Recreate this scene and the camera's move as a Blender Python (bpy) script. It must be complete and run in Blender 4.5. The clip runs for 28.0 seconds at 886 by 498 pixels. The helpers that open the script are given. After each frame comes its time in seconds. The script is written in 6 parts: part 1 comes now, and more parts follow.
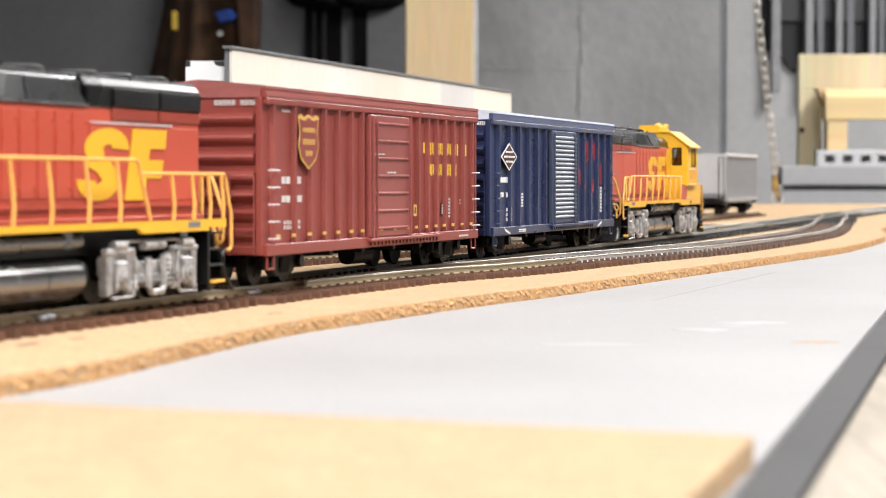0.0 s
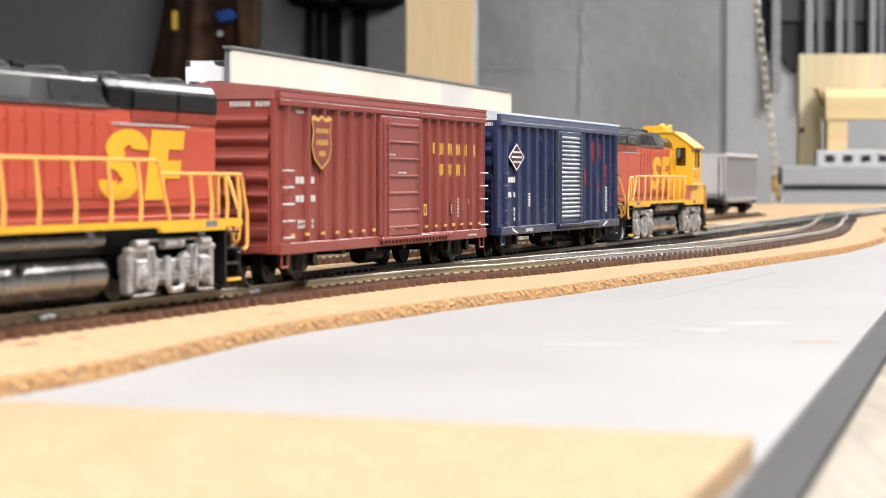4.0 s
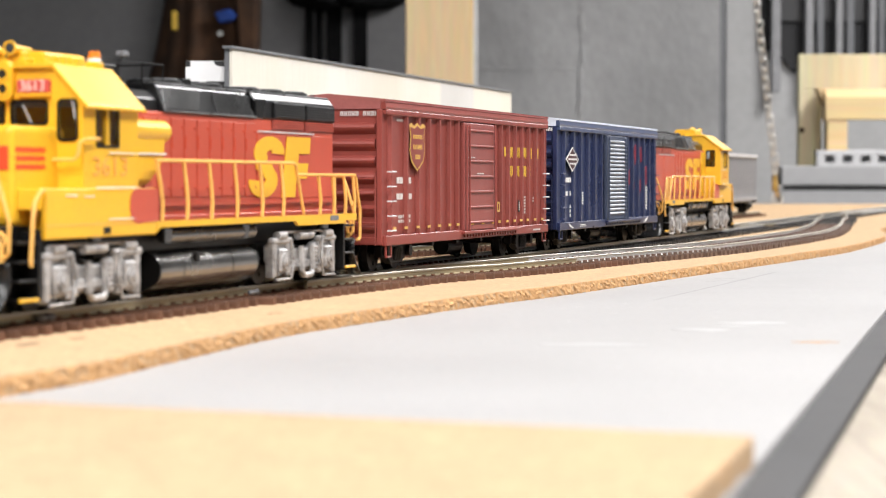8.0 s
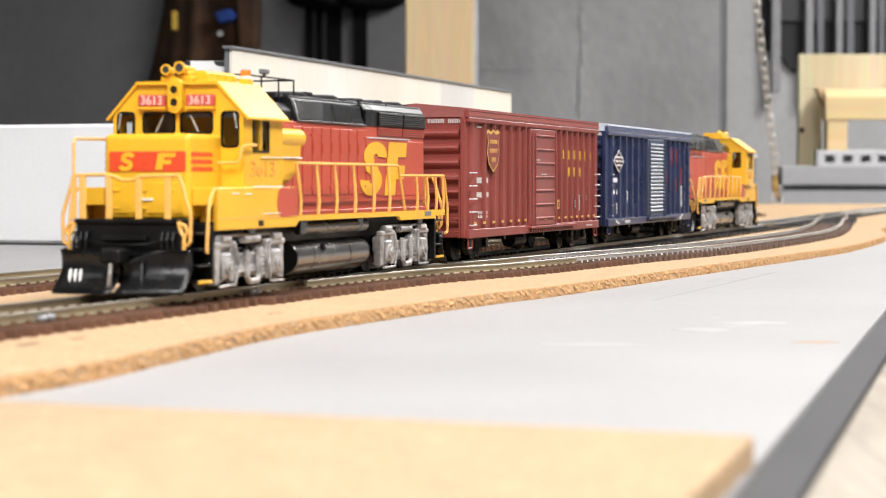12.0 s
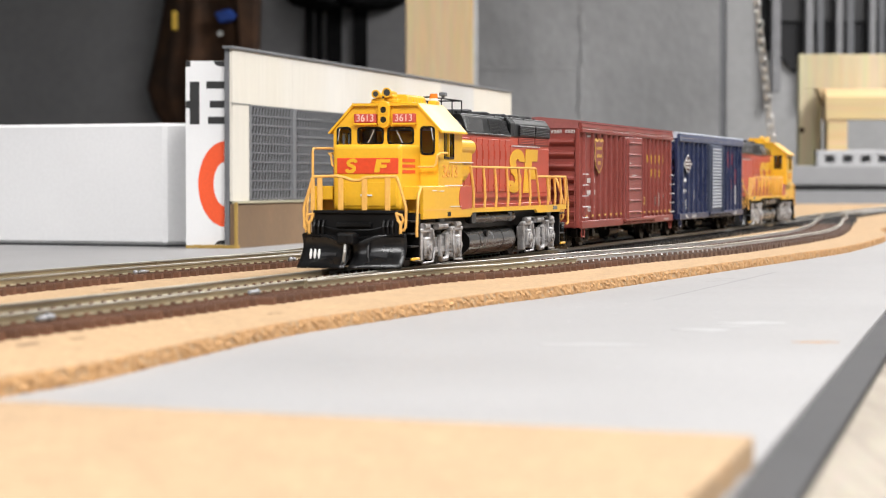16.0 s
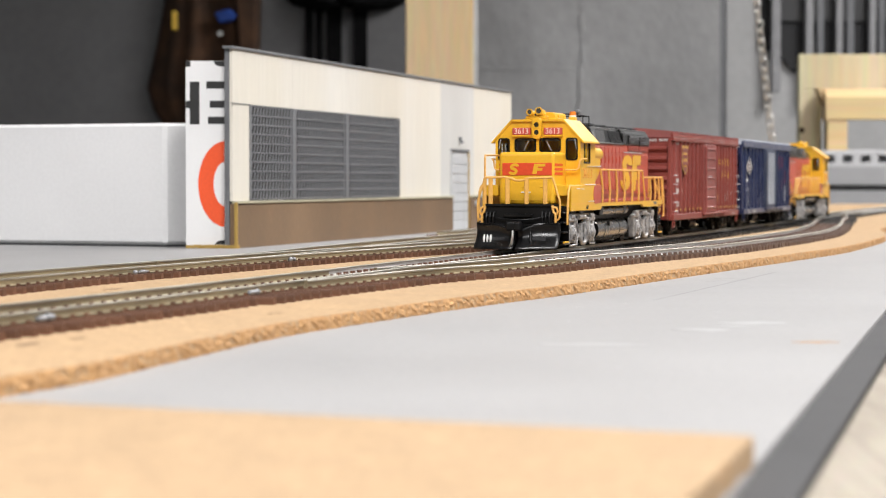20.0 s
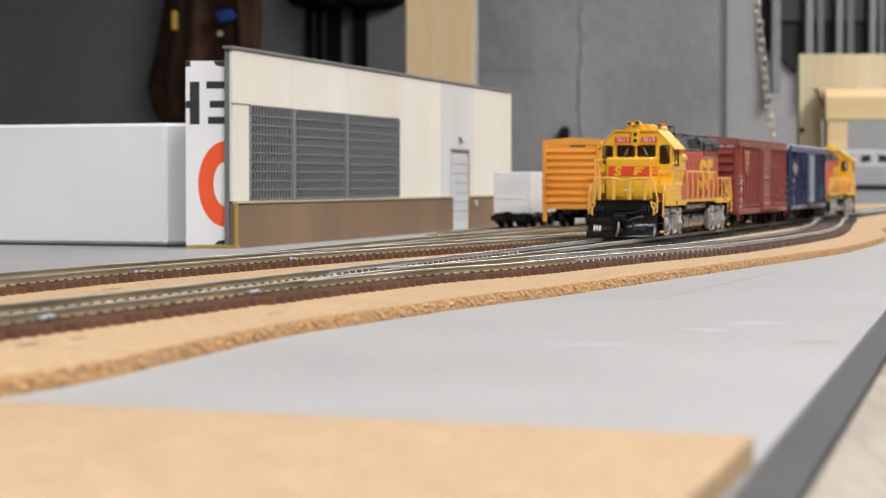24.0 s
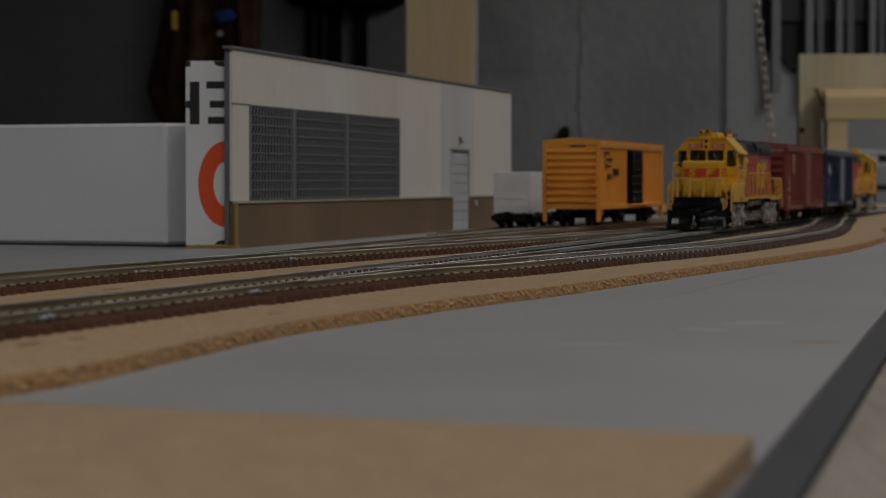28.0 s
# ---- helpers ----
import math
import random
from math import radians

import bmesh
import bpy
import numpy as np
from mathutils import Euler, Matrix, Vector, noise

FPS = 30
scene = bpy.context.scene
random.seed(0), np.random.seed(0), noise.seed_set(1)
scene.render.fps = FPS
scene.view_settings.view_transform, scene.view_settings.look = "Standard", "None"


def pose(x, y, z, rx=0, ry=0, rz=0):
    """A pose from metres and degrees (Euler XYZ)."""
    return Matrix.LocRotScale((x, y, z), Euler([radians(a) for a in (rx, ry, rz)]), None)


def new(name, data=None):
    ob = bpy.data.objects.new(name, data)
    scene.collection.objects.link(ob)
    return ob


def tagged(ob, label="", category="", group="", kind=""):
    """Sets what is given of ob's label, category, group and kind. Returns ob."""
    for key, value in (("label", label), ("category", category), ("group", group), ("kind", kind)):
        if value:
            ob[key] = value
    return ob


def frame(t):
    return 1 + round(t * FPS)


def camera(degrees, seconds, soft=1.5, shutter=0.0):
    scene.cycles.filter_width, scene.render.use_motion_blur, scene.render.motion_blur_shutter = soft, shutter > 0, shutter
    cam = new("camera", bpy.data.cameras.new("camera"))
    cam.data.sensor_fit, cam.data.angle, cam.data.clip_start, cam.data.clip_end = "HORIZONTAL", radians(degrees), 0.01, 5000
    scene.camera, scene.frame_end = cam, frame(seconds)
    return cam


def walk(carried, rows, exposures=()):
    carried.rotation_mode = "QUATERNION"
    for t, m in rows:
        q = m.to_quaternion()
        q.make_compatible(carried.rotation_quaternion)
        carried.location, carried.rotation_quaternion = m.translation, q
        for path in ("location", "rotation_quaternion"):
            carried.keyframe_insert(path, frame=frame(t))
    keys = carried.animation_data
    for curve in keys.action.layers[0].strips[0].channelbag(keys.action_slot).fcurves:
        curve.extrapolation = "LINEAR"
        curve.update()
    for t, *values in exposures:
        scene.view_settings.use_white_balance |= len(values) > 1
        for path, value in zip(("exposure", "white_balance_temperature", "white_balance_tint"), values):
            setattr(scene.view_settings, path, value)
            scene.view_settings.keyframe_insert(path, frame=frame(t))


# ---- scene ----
import mathutils

cam = camera(22.77, 28.0, soft=1.05)
# a long lens at close range: shallow focus on the turnouts
cam.data.dof.use_dof = True
cam.data.dof.focus_distance = 0.75
cam.data.dof.aperture_fstop = 39.0
EYE = pose(0, 0, 0.0333, 90 - 1.77, 0, 0)
walk(cam, [(0.0, EYE), (28.0, EYE)],
     [(0.0, -0.44), (9.0, -0.45), (12.0, -0.49), (16.0, -0.62), (20.0, -0.71), (24.0, -0.95), (26.0, -1.02), (26.5, -1.28),
      (27.0, -1.78), (27.5, -2.42), (28.0, -3.25)])

# ---------------------------------------------------------------- light
world = bpy.data.worlds.new("world")
scene.world = world
world.use_nodes = True
world.node_tree.nodes["Background"].inputs[0].default_value = (0.9, 0.95, 1.0, 1)
world.node_tree.nodes["Background"].inputs[1].default_value = 0.05


def tube_light(x, y, z, sx, sy, watts, turn=0):
    data = bpy.data.lights.new("ceiling_tube", "AREA")
    data.shape, data.size, data.size_y, data.energy = "RECTANGLE", sx, sy, watts
    data.color = (1.0, 0.985, 0.985)
    ob = new("ceiling_tube", data)
    ob.matrix_world = pose(x, y, z, 0, 0, turn)
    return ob


CEIL = 1.36
# unseen tubes; the third is added to brighten the white box
LAMPS = [(0.9, 1.0), (0.7, -0.6), (-0.35, -0.9), (1.2, 2.6)]
for lx, ly, watts in ((0.9, 1.0, 42), (0.7, -0.6, 54), (-0.35, -0.9, 76), (1.2, 2.6, 72)):
    tube_light(lx, ly, CEIL - 0.09, 0.28, 1.2, watts)


# ---------------------------------------------------------------- materials
def mat(name, col, rough=0.5, metal=0.0, var=0.12, scale=40.0, fine=0.06, fscale=900.0, bump=0.0, bscale=None,
        tint=None, stretch=(1, 1, 1), coat=0.0, each=0.0, spec=0.5, bdist=0.0004):
    """Principled paint or stone: broad stains (scale), fine grain (fscale), relief, and a spread from piece to piece."""
    m = bpy.data.materials.new(name)
    m.use_nodes = True
    nt = m.node_tree
    b = nt.nodes["Principled BSDF"]
    b.inputs["Roughness"].default_value = rough
    b.inputs["Metallic"].default_value = metal
    b.inputs["Coat Weight"].default_value = coat
    b.inputs["Specular IOR Level"].default_value = spec
    tc = nt.nodes.new("ShaderNodeTexCoord")
    mp = nt.nodes.new("ShaderNodeMapping")
    mp.inputs["Scale"].default_value = stretch
    nt.links.new(tc.outputs["Object"], mp.inputs[0])

    def noise_node(s, detail):
        n = nt.nodes.new("ShaderNodeTexNoise")
        n.inputs["Scale"].default_value = s
        n.inputs["Detail"].default_value = detail
        nt.links.new(mp.outputs[0], n.inputs["Vector"])
        return n

    big, small = noise_node(scale, 4), noise_node(fscale, 3)

    def blend(kind, fac, a, bb):
        x = nt.nodes.new("ShaderNodeMix")
        x.data_type, x.blend_type = "RGBA", kind
        x.inputs[0].default_value = 1.0 if fac is None else (fac if isinstance(fac, float) else 0.0)
        if fac is not None and not isinstance(fac, float):
            nt.links.new(fac, x.inputs[0])
        for k, v in ((6, a), (7, bb)):
            if isinstance(v, tuple):
                x.inputs[k].default_value = (*v, 1)
            else:
                nt.links.new(v, x.inputs[k])
        return x.outputs[2]

    def ramp(n, lo, hi):
        r = nt.nodes.new("ShaderNodeMapRange")
        r.inputs[1].default_value, r.inputs[2].default_value = 0.3, 0.7
        r.inputs[3].default_value, r.inputs[4].default_value = lo, hi
        nt.links.new(n.outputs["Fac"], r.inputs[0])
        return r.outputs[0]

    dark = tint if tint else tuple(c * (1 - 2 * var) for c in col)
    light = tuple(min(1.0, c * (1 + var)) for c in col)
    c = blend("MIX", ramp(big, 0.0, 1.0), dark, light)
    c = blend("MULTIPLY", None, c, blend("MIX", ramp(small, 0.0, 1.0), (1 - 2 * fine,) * 3, (1.0, 1.0, 1.0)))
    if each:
        info = nt.nodes.new("ShaderNodeObjectInfo")
        mr = nt.nodes.new("ShaderNodeMapRange")
        mr.inputs[3].default_value, mr.inputs[4].default_value = 1 - each, 1 + each * 0.5
        nt.links.new(info.outputs["Random"], mr.inputs[0])
        hsv = nt.nodes.new("ShaderNodeHueSaturation")
        nt.links.new(mr.outputs[0], hsv.inputs["Value"])
        nt.links.new(c, hsv.inputs["Color"])
        c = hsv.outputs[0]
    nt.links.new(c, b.inputs["Base Color"])
    nt.links.new(ramp(big, max(0.03, rough - 0.06), min(1, rough + 0.08)), b.inputs["Roughness"])
    if bump:
        n = noise_node(bscale or fscale, 4)
        bp = nt.nodes.new("ShaderNodeBump")
        bp.inputs["Strength"].default_value = min(1.0, bump)
        bp.inputs["Distance"].default_value = bdist
        nt.links.new(n.outputs["Fac"], bp.inputs["Height"])
        nt.links.new(bp.outputs[0], b.inputs["Normal"])
    return m


def wood(name, col, dark, along="x", scale=14.0, rough=0.6):
    """Sawn pine: stretched rings and streaks along one axis."""
    m = bpy.data.materials.new(name)
    m.use_nodes = True
    nt = m.node_tree
    b = nt.nodes["Principled BSDF"]
    b.inputs["Roughness"].default_value = rough
    tc, mp = nt.nodes.new("ShaderNodeTexCoord"), nt.nodes.new("ShaderNodeMapping")
    mp.inputs["Scale"].default_value = {"x": (0.06, 1, 1), "y": (1, 0.06, 1), "z": (1, 1, 0.06)}[along]
    nt.links.new(tc.outputs["Object"], mp.inputs[0])
    n = nt.nodes.new("ShaderNodeTexNoise")
    n.inputs["Scale"].default_value, n.inputs["Detail"].default_value, n.inputs["Distortion"].default_value = scale, 5, 1.2
    n2 = nt.nodes.new("ShaderNodeTexNoise")
    n2.inputs["Scale"].default_value, n2.inputs["Detail"].default_value = scale * 14, 3
    for q in (n, n2):
        nt.links.new(mp.outputs[0], q.inputs["Vector"])
    cr = nt.nodes.new("ShaderNodeValToRGB")
    cr.color_ramp.elements[0].position, cr.color_ramp.elements[1].position = 0.3, 0.66
    cr.color_ramp.elements[0].color, cr.color_ramp.elements[1].color = (*dark, 1), (*col, 1)
    e = cr.color_ramp.elements.new(0.5)
    e.color = (*[(a * 0.4 + c * 0.6) for a, c in zip(dark, col)], 1)
    nt.links.new(n.outputs["Fac"], cr.inputs[0])
    mx = nt.nodes.new("ShaderNodeMix")
    mx.data_type, mx.blend_type = "RGBA", "MULTIPLY"
    mx.inputs[0].default_value = 0.35
    nt.links.new(cr.outputs[0], mx.inputs[6])
    nt.links.new(n2.outputs["Color"], mx.inputs[7])
    nt.links.new(mx.outputs[2], b.inputs["Base Color"])
    bp = nt.nodes.new("ShaderNodeBump")
    bp.inputs["Strength"].default_value, bp.inputs["Distance"].default_value = 0.3, 0.0004
    nt.links.new(n2.outputs["Fac"], bp.inputs["Height"])
    nt.links.new(bp.outputs[0], b.inputs["Normal"])
    return m


def clear(name, col):
    """Thin clear styrene: light passes almost straight through, with a faint gloss."""
    m = bpy.data.materials.new(name)
    m.use_nodes = True
    b = m.node_tree.nodes["Principled BSDF"]
    b.inputs["Base Color"].default_value = (*col, 1)
    b.inputs["Roughness"].default_value = 0.04
    b.inputs["IOR"].default_value = 1.3
    b.inputs["Transmission Weight"].default_value = 1.0
    return m


def glow(name, col, strength):
    m = bpy.data.materials.new(name)
    m.use_nodes = True
    b = m.node_tree.nodes["Principled BSDF"]
    b.inputs["Emission Color"].default_value = (*col, 1)
    b.inputs["Emission Strength"].default_value = strength
    return m


M_TABLE = mat("grey_table_paint", (0.35, 0.345, 0.345), 0.56, spec=0.25, var=0.018, scale=14, fine=0.04, fscale=500, bump=0.25, bscale=350)
M_PENCIL = mat("pencil_grey", (0.24, 0.24, 0.245), 0.6, var=0.3, scale=200)
M_SCUFF = mat("pale_scuff", (0.405, 0.405, 0.405), 0.55, var=0.1, scale=90)
M_CORK = mat("cork_sheet", (0.503, 0.34, 0.19), 0.9, var=0.05, scale=160, fine=0.13, fscale=750, bump=0.5, bscale=900)
# copy of the cork colour, toned for the strong light on the offcut
M_CORKTONED = mat("pale_cork_offcut", (0.457, 0.314, 0.183), 0.9, var=0.05, scale=160, fine=0.13, fscale=750, bump=0.5, bscale=900)
M_CORKEDGE = mat("torn_cork_edge", (0.56, 0.33, 0.15), 0.95, var=0.10, tint=(0.45, 0.24, 0.095), scale=330, fine=0.12, fscale=1800, bump=0.4, bscale=900)
M_SMUDGE = mat("brown_smudge", (0.25, 0.16, 0.09), 0.9, var=0.2, scale=400)
M_DARKSTRIP = mat("dark_edge_strip", (0.05, 0.05, 0.052), 0.7, var=0.15, scale=60, bump=0.3, bscale=500)
M_PINE = wood("pine_board", (0.42, 0.37, 0.30), (0.24, 0.20, 0.155), "y", 300.0)
M_POST = wood("pine_post", (0.86, 0.655, 0.39), (0.75, 0.53, 0.28), "z", 18.0)
M_FRAMEWOOD = wood("pale_pine_frame", (0.72, 0.63, 0.42), (0.58, 0.49, 0.30), "z", 9.0)
M_LITWOOD = wood("yellow_pine_frame", (0.80, 0.61, 0.34), (0.68, 0.48, 0.24), "x", 10.0)
M_WALL = mat("grey_painted_block", (0.36, 0.36, 0.362), 0.8, var=0.13, scale=4.5, fine=0.05, fscale=60, bump=0.7, bscale=9, bdist=0.018, stretch=(1, 1, 0.7))
M_WALLW = mat("white_wall_paint", (0.36, 0.36, 0.365), 0.75, var=0.04, scale=2, fine=0.03, fscale=60)
M_RETURN = mat("paler_wall_return", (0.45, 0.45, 0.45), 0.8, var=0.07, scale=4, fine=0.04, fscale=60, bump=0.6, bscale=9, bdist=0.008)
M_FILLCUT = mat("dim_grey_paint", (0.16, 0.16, 0.165), 0.8, var=0.06, scale=2, fine=0.04, fscale=60)
M_STAIRSHADEUP = mat("dim_stair_paint", (0.065, 0.065, 0.067), 0.8, var=0.1, scale=3)
M_CEIL = mat("ceiling_paint", (0.55, 0.55, 0.545), 0.9, var=0.03, scale=2)
M_FLOOR = mat("concrete_floor", (0.2, 0.2, 0.195), 0.7, var=0.12, scale=2, bump=0.3, bscale=50)
M_TIE = mat("brown_tie_plastic", (0.15, 0.07, 0.04), 0.6, spec=0.3, var=0.2, scale=300, fine=0.1, fscale=2500, bump=0.35, bscale=1500, each=0.25)
M_RAIL = mat("nickel_rail", (0.43, 0.365, 0.235), 0.42, metal=0.55, var=0.18, scale=30, fine=0.06)
M_RAILTOP = mat("polished_rail_head", (0.48, 0.46, 0.40), 0.45, metal=0.9, var=0.12, scale=25)
M_TIEDARK = mat("sooty_tie_plastic", (0.13, 0.074, 0.05), 0.5, var=0.2, scale=300, fine=0.1, fscale=2500, bump=0.3, bscale=1500, each=0.25)
M_TIEBLACK = mat("black_tie_plastic", (0.022, 0.02, 0.019), 0.5, var=0.2, scale=300, fine=0.1, fscale=2500, bump=0.3, bscale=1500, each=0.2)
M_RAILSILVER = mat("bright_nickel_rail", (0.66, 0.66, 0.65), 0.34, metal=0.45, var=0.12, scale=30, fine=0.05)
M_SOLDER = mat("solder_joint", (0.30, 0.30, 0.31), 0.5, metal=0.5, var=0.3, scale=600, bump=0.8, bscale=900)
M_BLACK = mat("black_plastic", (0.005, 0.005, 0.0053), 0.45, spec=0.22, var=0.2, scale=80, fine=0.05)
M_GLOSSBLACK = mat("satin_black_paint", (0.0045, 0.0045, 0.0048), 0.3, var=0.15, scale=60, spec=0.42)
M_EDGEGLINT = mat("rubbed_grey_edge", (0.15, 0.15, 0.155), 0.3, metal=0.3, var=0.25, scale=200)
M_TANK = mat("dark_chrome_tank", (0.25, 0.245, 0.24), 0.2, metal=0.9, var=0.1, scale=60)
M_PLOW = mat("worn_black_paint", (0.008, 0.008, 0.0085), 0.27, var=0.25, scale=90, spec=0.4)
M_RESERVOIR = mat("satin_dark_metal", (0.17, 0.17, 0.17), 0.25, metal=0.8, spec=0.7, var=0.1, scale=60)
M_RED = mat("red_orange_paint", (0.50, 0.078, 0.042), 0.36, var=0.05, scale=45, fine=0.03)
M_YEL = mat("golden_yellow_paint", (0.77, 0.425, 0.022), 0.36, var=0.04, scale=45, fine=0.03)
M_YELRAIL = mat("yellow_handrail_plastic", (0.82, 0.45, 0.11), 0.45, var=0.04, scale=60)
M_BAND = mat("red_band", (0.72, 0.07, 0.02), 0.4, var=0.03, scale=60)
M_SILVER = mat("silver_truck_casting", (0.46, 0.45, 0.445), 0.42, metal=0.35, var=0.26, scale=350, fine=0.1, fscale=2500, bump=0.5, bscale=1800)
M_WHEEL = mat("dark_wheel_metal", (0.02, 0.019, 0.018), 0.45, metal=0.6, var=0.2, scale=300)
M_BROWN = mat("boxcar_brown_paint", (0.235, 0.046, 0.035), 0.42, var=0.05, scale=40, fine=0.04)
M_DOORBROWN = mat("boxcar_door_brown", (0.265, 0.066, 0.056), 0.42, var=0.05, scale=40, fine=0.04)
M_ROOFBROWN = mat("boxcar_roof_brown", (0.30, 0.09, 0.08), 0.5, var=0.1, scale=60)
M_BLUE = mat("navy_boxcar_paint", (0.018, 0.027, 0.078), 0.3, var=0.07, scale=40, fine=0.04)
M_BLUEEAVE = mat("dusty_blue_eave", (0.055, 0.075, 0.15), 0.35, var=0.1, scale=60)
M_BLUEROOF = mat("blue_roof_paint", (0.62, 0.66, 0.74), 0.42, var=0.08, scale=60)
M_SLAT = mat("grey_door_slat", (0.36, 0.39, 0.44), 0.45, metal=0.3, var=0.1, scale=60)
M_LTBLUE = mat("pale_blue_door", (0.05, 0.065, 0.11), 0.45, var=0.08, scale=90)
M_MARKW = mat("white_marking", (0.78, 0.78, 0.76), 0.5, var=0.04, scale=90)
M_MARKS = mat("soft_white_marking", (0.60, 0.56, 0.54), 0.5, var=0.06, scale=90)
M_MARKY = mat("yellow_marking", (0.80, 0.52, 0.06), 0.5, var=0.04, scale=90)
M_MARKR = mat("red_marking", (0.24, 0.016, 0.035), 0.5, var=0.05, scale=90)
M_MARKG = mat("dull_gold_marking", (0.62, 0.38, 0.09), 0.5, var=0.06, scale=90)
M_MARKD = mat("dark_maroon_marking", (0.05, 0.008, 0.012), 0.5, var=0.05, scale=90)
M_MARKB = mat("black_marking", (0.015, 0.015, 0.015), 0.5, var=0.05, scale=90)
M_MARKP = mat("faded_red_numbers", (0.80, 0.36, 0.07), 0.5, var=0.05, scale=90)
M_MARKN = mat("pinkish_white_numbers", (0.78, 0.58, 0.53), 0.5, var=0.05, scale=90)
M_NUMBOARD = mat("red_number_board", (0.52, 0.075, 0.06), 0.4, var=0.04, scale=90)
M_GLASS = clear("clear_cab_glass", (0.80, 0.82, 0.82))
M_LENS = mat("headlight_lens", (0.035, 0.03, 0.02), 0.1, var=0.1, scale=300, coat=0.8)
M_BEACON = mat("orange_beacon", (0.75, 0.22, 0.03), 0.2, var=0.05, scale=300, coat=0.6)
M_CREAM = mat("cream_wall_siding", (0.75, 0.73, 0.68), 0.6, each=0.05, var=0.03, scale=9, fine=0.03, fscale=350, tint=(0.71, 0.66, 0.55), stretch=(1, 1, 0.06), bump=0.15, bscale=500)
M_CREAMGREY = mat("patched_grey_siding", (0.64, 0.635, 0.61), 0.6, var=0.04, scale=12, fine=0.03, fscale=350, stretch=(1, 1, 0.06))
M_LEDGE = mat("dull_ochre_ledge", (0.46, 0.42, 0.29), 0.6, var=0.1, scale=40)
M_TAN = mat("weathered_tan_base", (0.215, 0.135, 0.074), 0.6, var=0.14, scale=16, fine=0.06, fscale=500, stretch=(1, 1, 0.5))
M_OCHRE = mat("ochre_edge", (0.45, 0.29, 0.07), 0.6, var=0.1, scale=60)
M_GREYPL = mat("grey_styrene", (0.17, 0.175, 0.185), 0.5, var=0.08, scale=40)
M_LOUVRE = mat("grey_louvre", (0.185, 0.19, 0.20), 0.55, var=0.06, scale=40)
M_SHADEGRILLE = mat("dark_recess", (0.03, 0.031, 0.034), 0.6, var=0.06, scale=40)
M_DOORGREY = mat("pale_grey_door", (0.55, 0.56, 0.57), 0.5, var=0.05, scale=60)
M_WHITE = mat("white_card", (0.80, 0.80, 0.80), 0.5, var=0.02, scale=20, fine=0.015)
M_WHITEBOX = mat("white_moulded_box", (0.88, 0.88, 0.885), 0.45, var=0.02, scale=12, fine=0.02, fscale=500, bump=0.15, bscale=300)
M_ORANGEPRINT = mat("orange_red_print", (0.90, 0.10, 0.02), 0.45, var=0.02, scale=30)
M_ORANGE = mat("orange_boxcar_paint", (0.90, 0.385, 0.055), 0.42, var=0.05, scale=40, fine=0.04)
M_HOPPER = mat("grey_hopper_paint", (0.30, 0.30, 0.31), 0.55, var=0.1, scale=50)
M_HOPPERL = mat("pale_grey_end", (0.55, 0.55, 0.56), 0.55, var=0.06, scale=50)
M_WHITECAR = mat("undecorated_white_plastic", (0.80, 0.80, 0.79), 0.5, var=0.04, scale=60)
M_STEEL = mat("galvanised_chain", (0.66, 0.65, 0.62), 0.32, metal=0.7, var=0.2, scale=120)
M_BRASS = mat("brass_snap", (0.55, 0.36, 0.12), 0.35, metal=0.9, var=0.15, scale=120)
M_JACKET = mat("brown_canvas_jacket", (0.09, 0.044, 0.022), 0.9, var=0.3, scale=18, fine=0.12, fscale=400, bump=0.8, bscale=300)
M_BLACKCLOTH = mat("black_cloth", (0.006, 0.006, 0.0065), 0.95, spec=0.1, var=0.3, scale=30, bump=0.5, bscale=200)
M_BLUECLOTH = mat("blue_cloth", (0.02, 0.07, 0.35), 0.8, var=0.2, scale=40)
M_STAIRSHADE = mat("dark_opening", (0.03, 0.03, 0.032), 0.8, var=0.2, scale=6)
M_TUBE = glow("lit_tube", (1.0, 0.965, 0.91), 6.0)


# ---------------------------------------------------------------- modelling helpers (millimetres inside a thing)
MM = 0.001


def thing(name, label, category, group="", kind="", m=None):
    ob = new(name)
    ob.empty_display_size = 0.01
    if m is not None:
        ob.matrix_world = m
    return tagged(ob, label, category, group, kind)


def mesh_of(name, bm, material, smooth=False):
    me = bpy.data.meshes.new(name)
    bm.transform(Matrix.Diagonal((MM, MM, MM, 1)))
    bm.to_mesh(me)
    bm.free()
    me.materials.append(material)
    if smooth:
        for p in me.polygons:
            p.use_smooth = True
    return me


def part(name, bm, material, parent=None, label="", smooth=False, kind=""):
    ob = new(name, mesh_of(name, bm, material, smooth))
    if parent is not None:
        ob.parent = parent
    if label:
        ob["label"] = label
    if kind:
        ob["kind"] = kind
    return ob


def again(ob, dx=0, dy=0, dz=0):
    """One more part on the same mesh, moved, under the same parent."""
    o = new(ob.name.split(".")[0], ob.data)
    o.parent = ob.parent
    o.matrix_basis = pose(dx * MM, dy * MM, dz * MM) @ ob.matrix_basis
    if "label" in ob:
        o["label"] = ob["label"]
    return o


def B():
    return bmesh.new()


def bx(bm, x0, x1, y0, y1, z0, z1, bev=0.0, seg=1):
    g = bmesh.ops.create_cube(bm, size=1)
    for v in g["verts"]:
        v.co = Vector(((x0 + x1) / 2 + v.co.x * (x1 - x0), (y0 + y1) / 2 + v.co.y * (y1 - y0), (z0 + z1) / 2 + v.co.z * (z1 - z0)))
    if bev:
        es = {e for v in g["verts"] for e in v.link_edges}
        bmesh.ops.bevel(bm, geom=list(es), offset=bev, segments=seg, affect="EDGES", profile=0.5)
    return bm


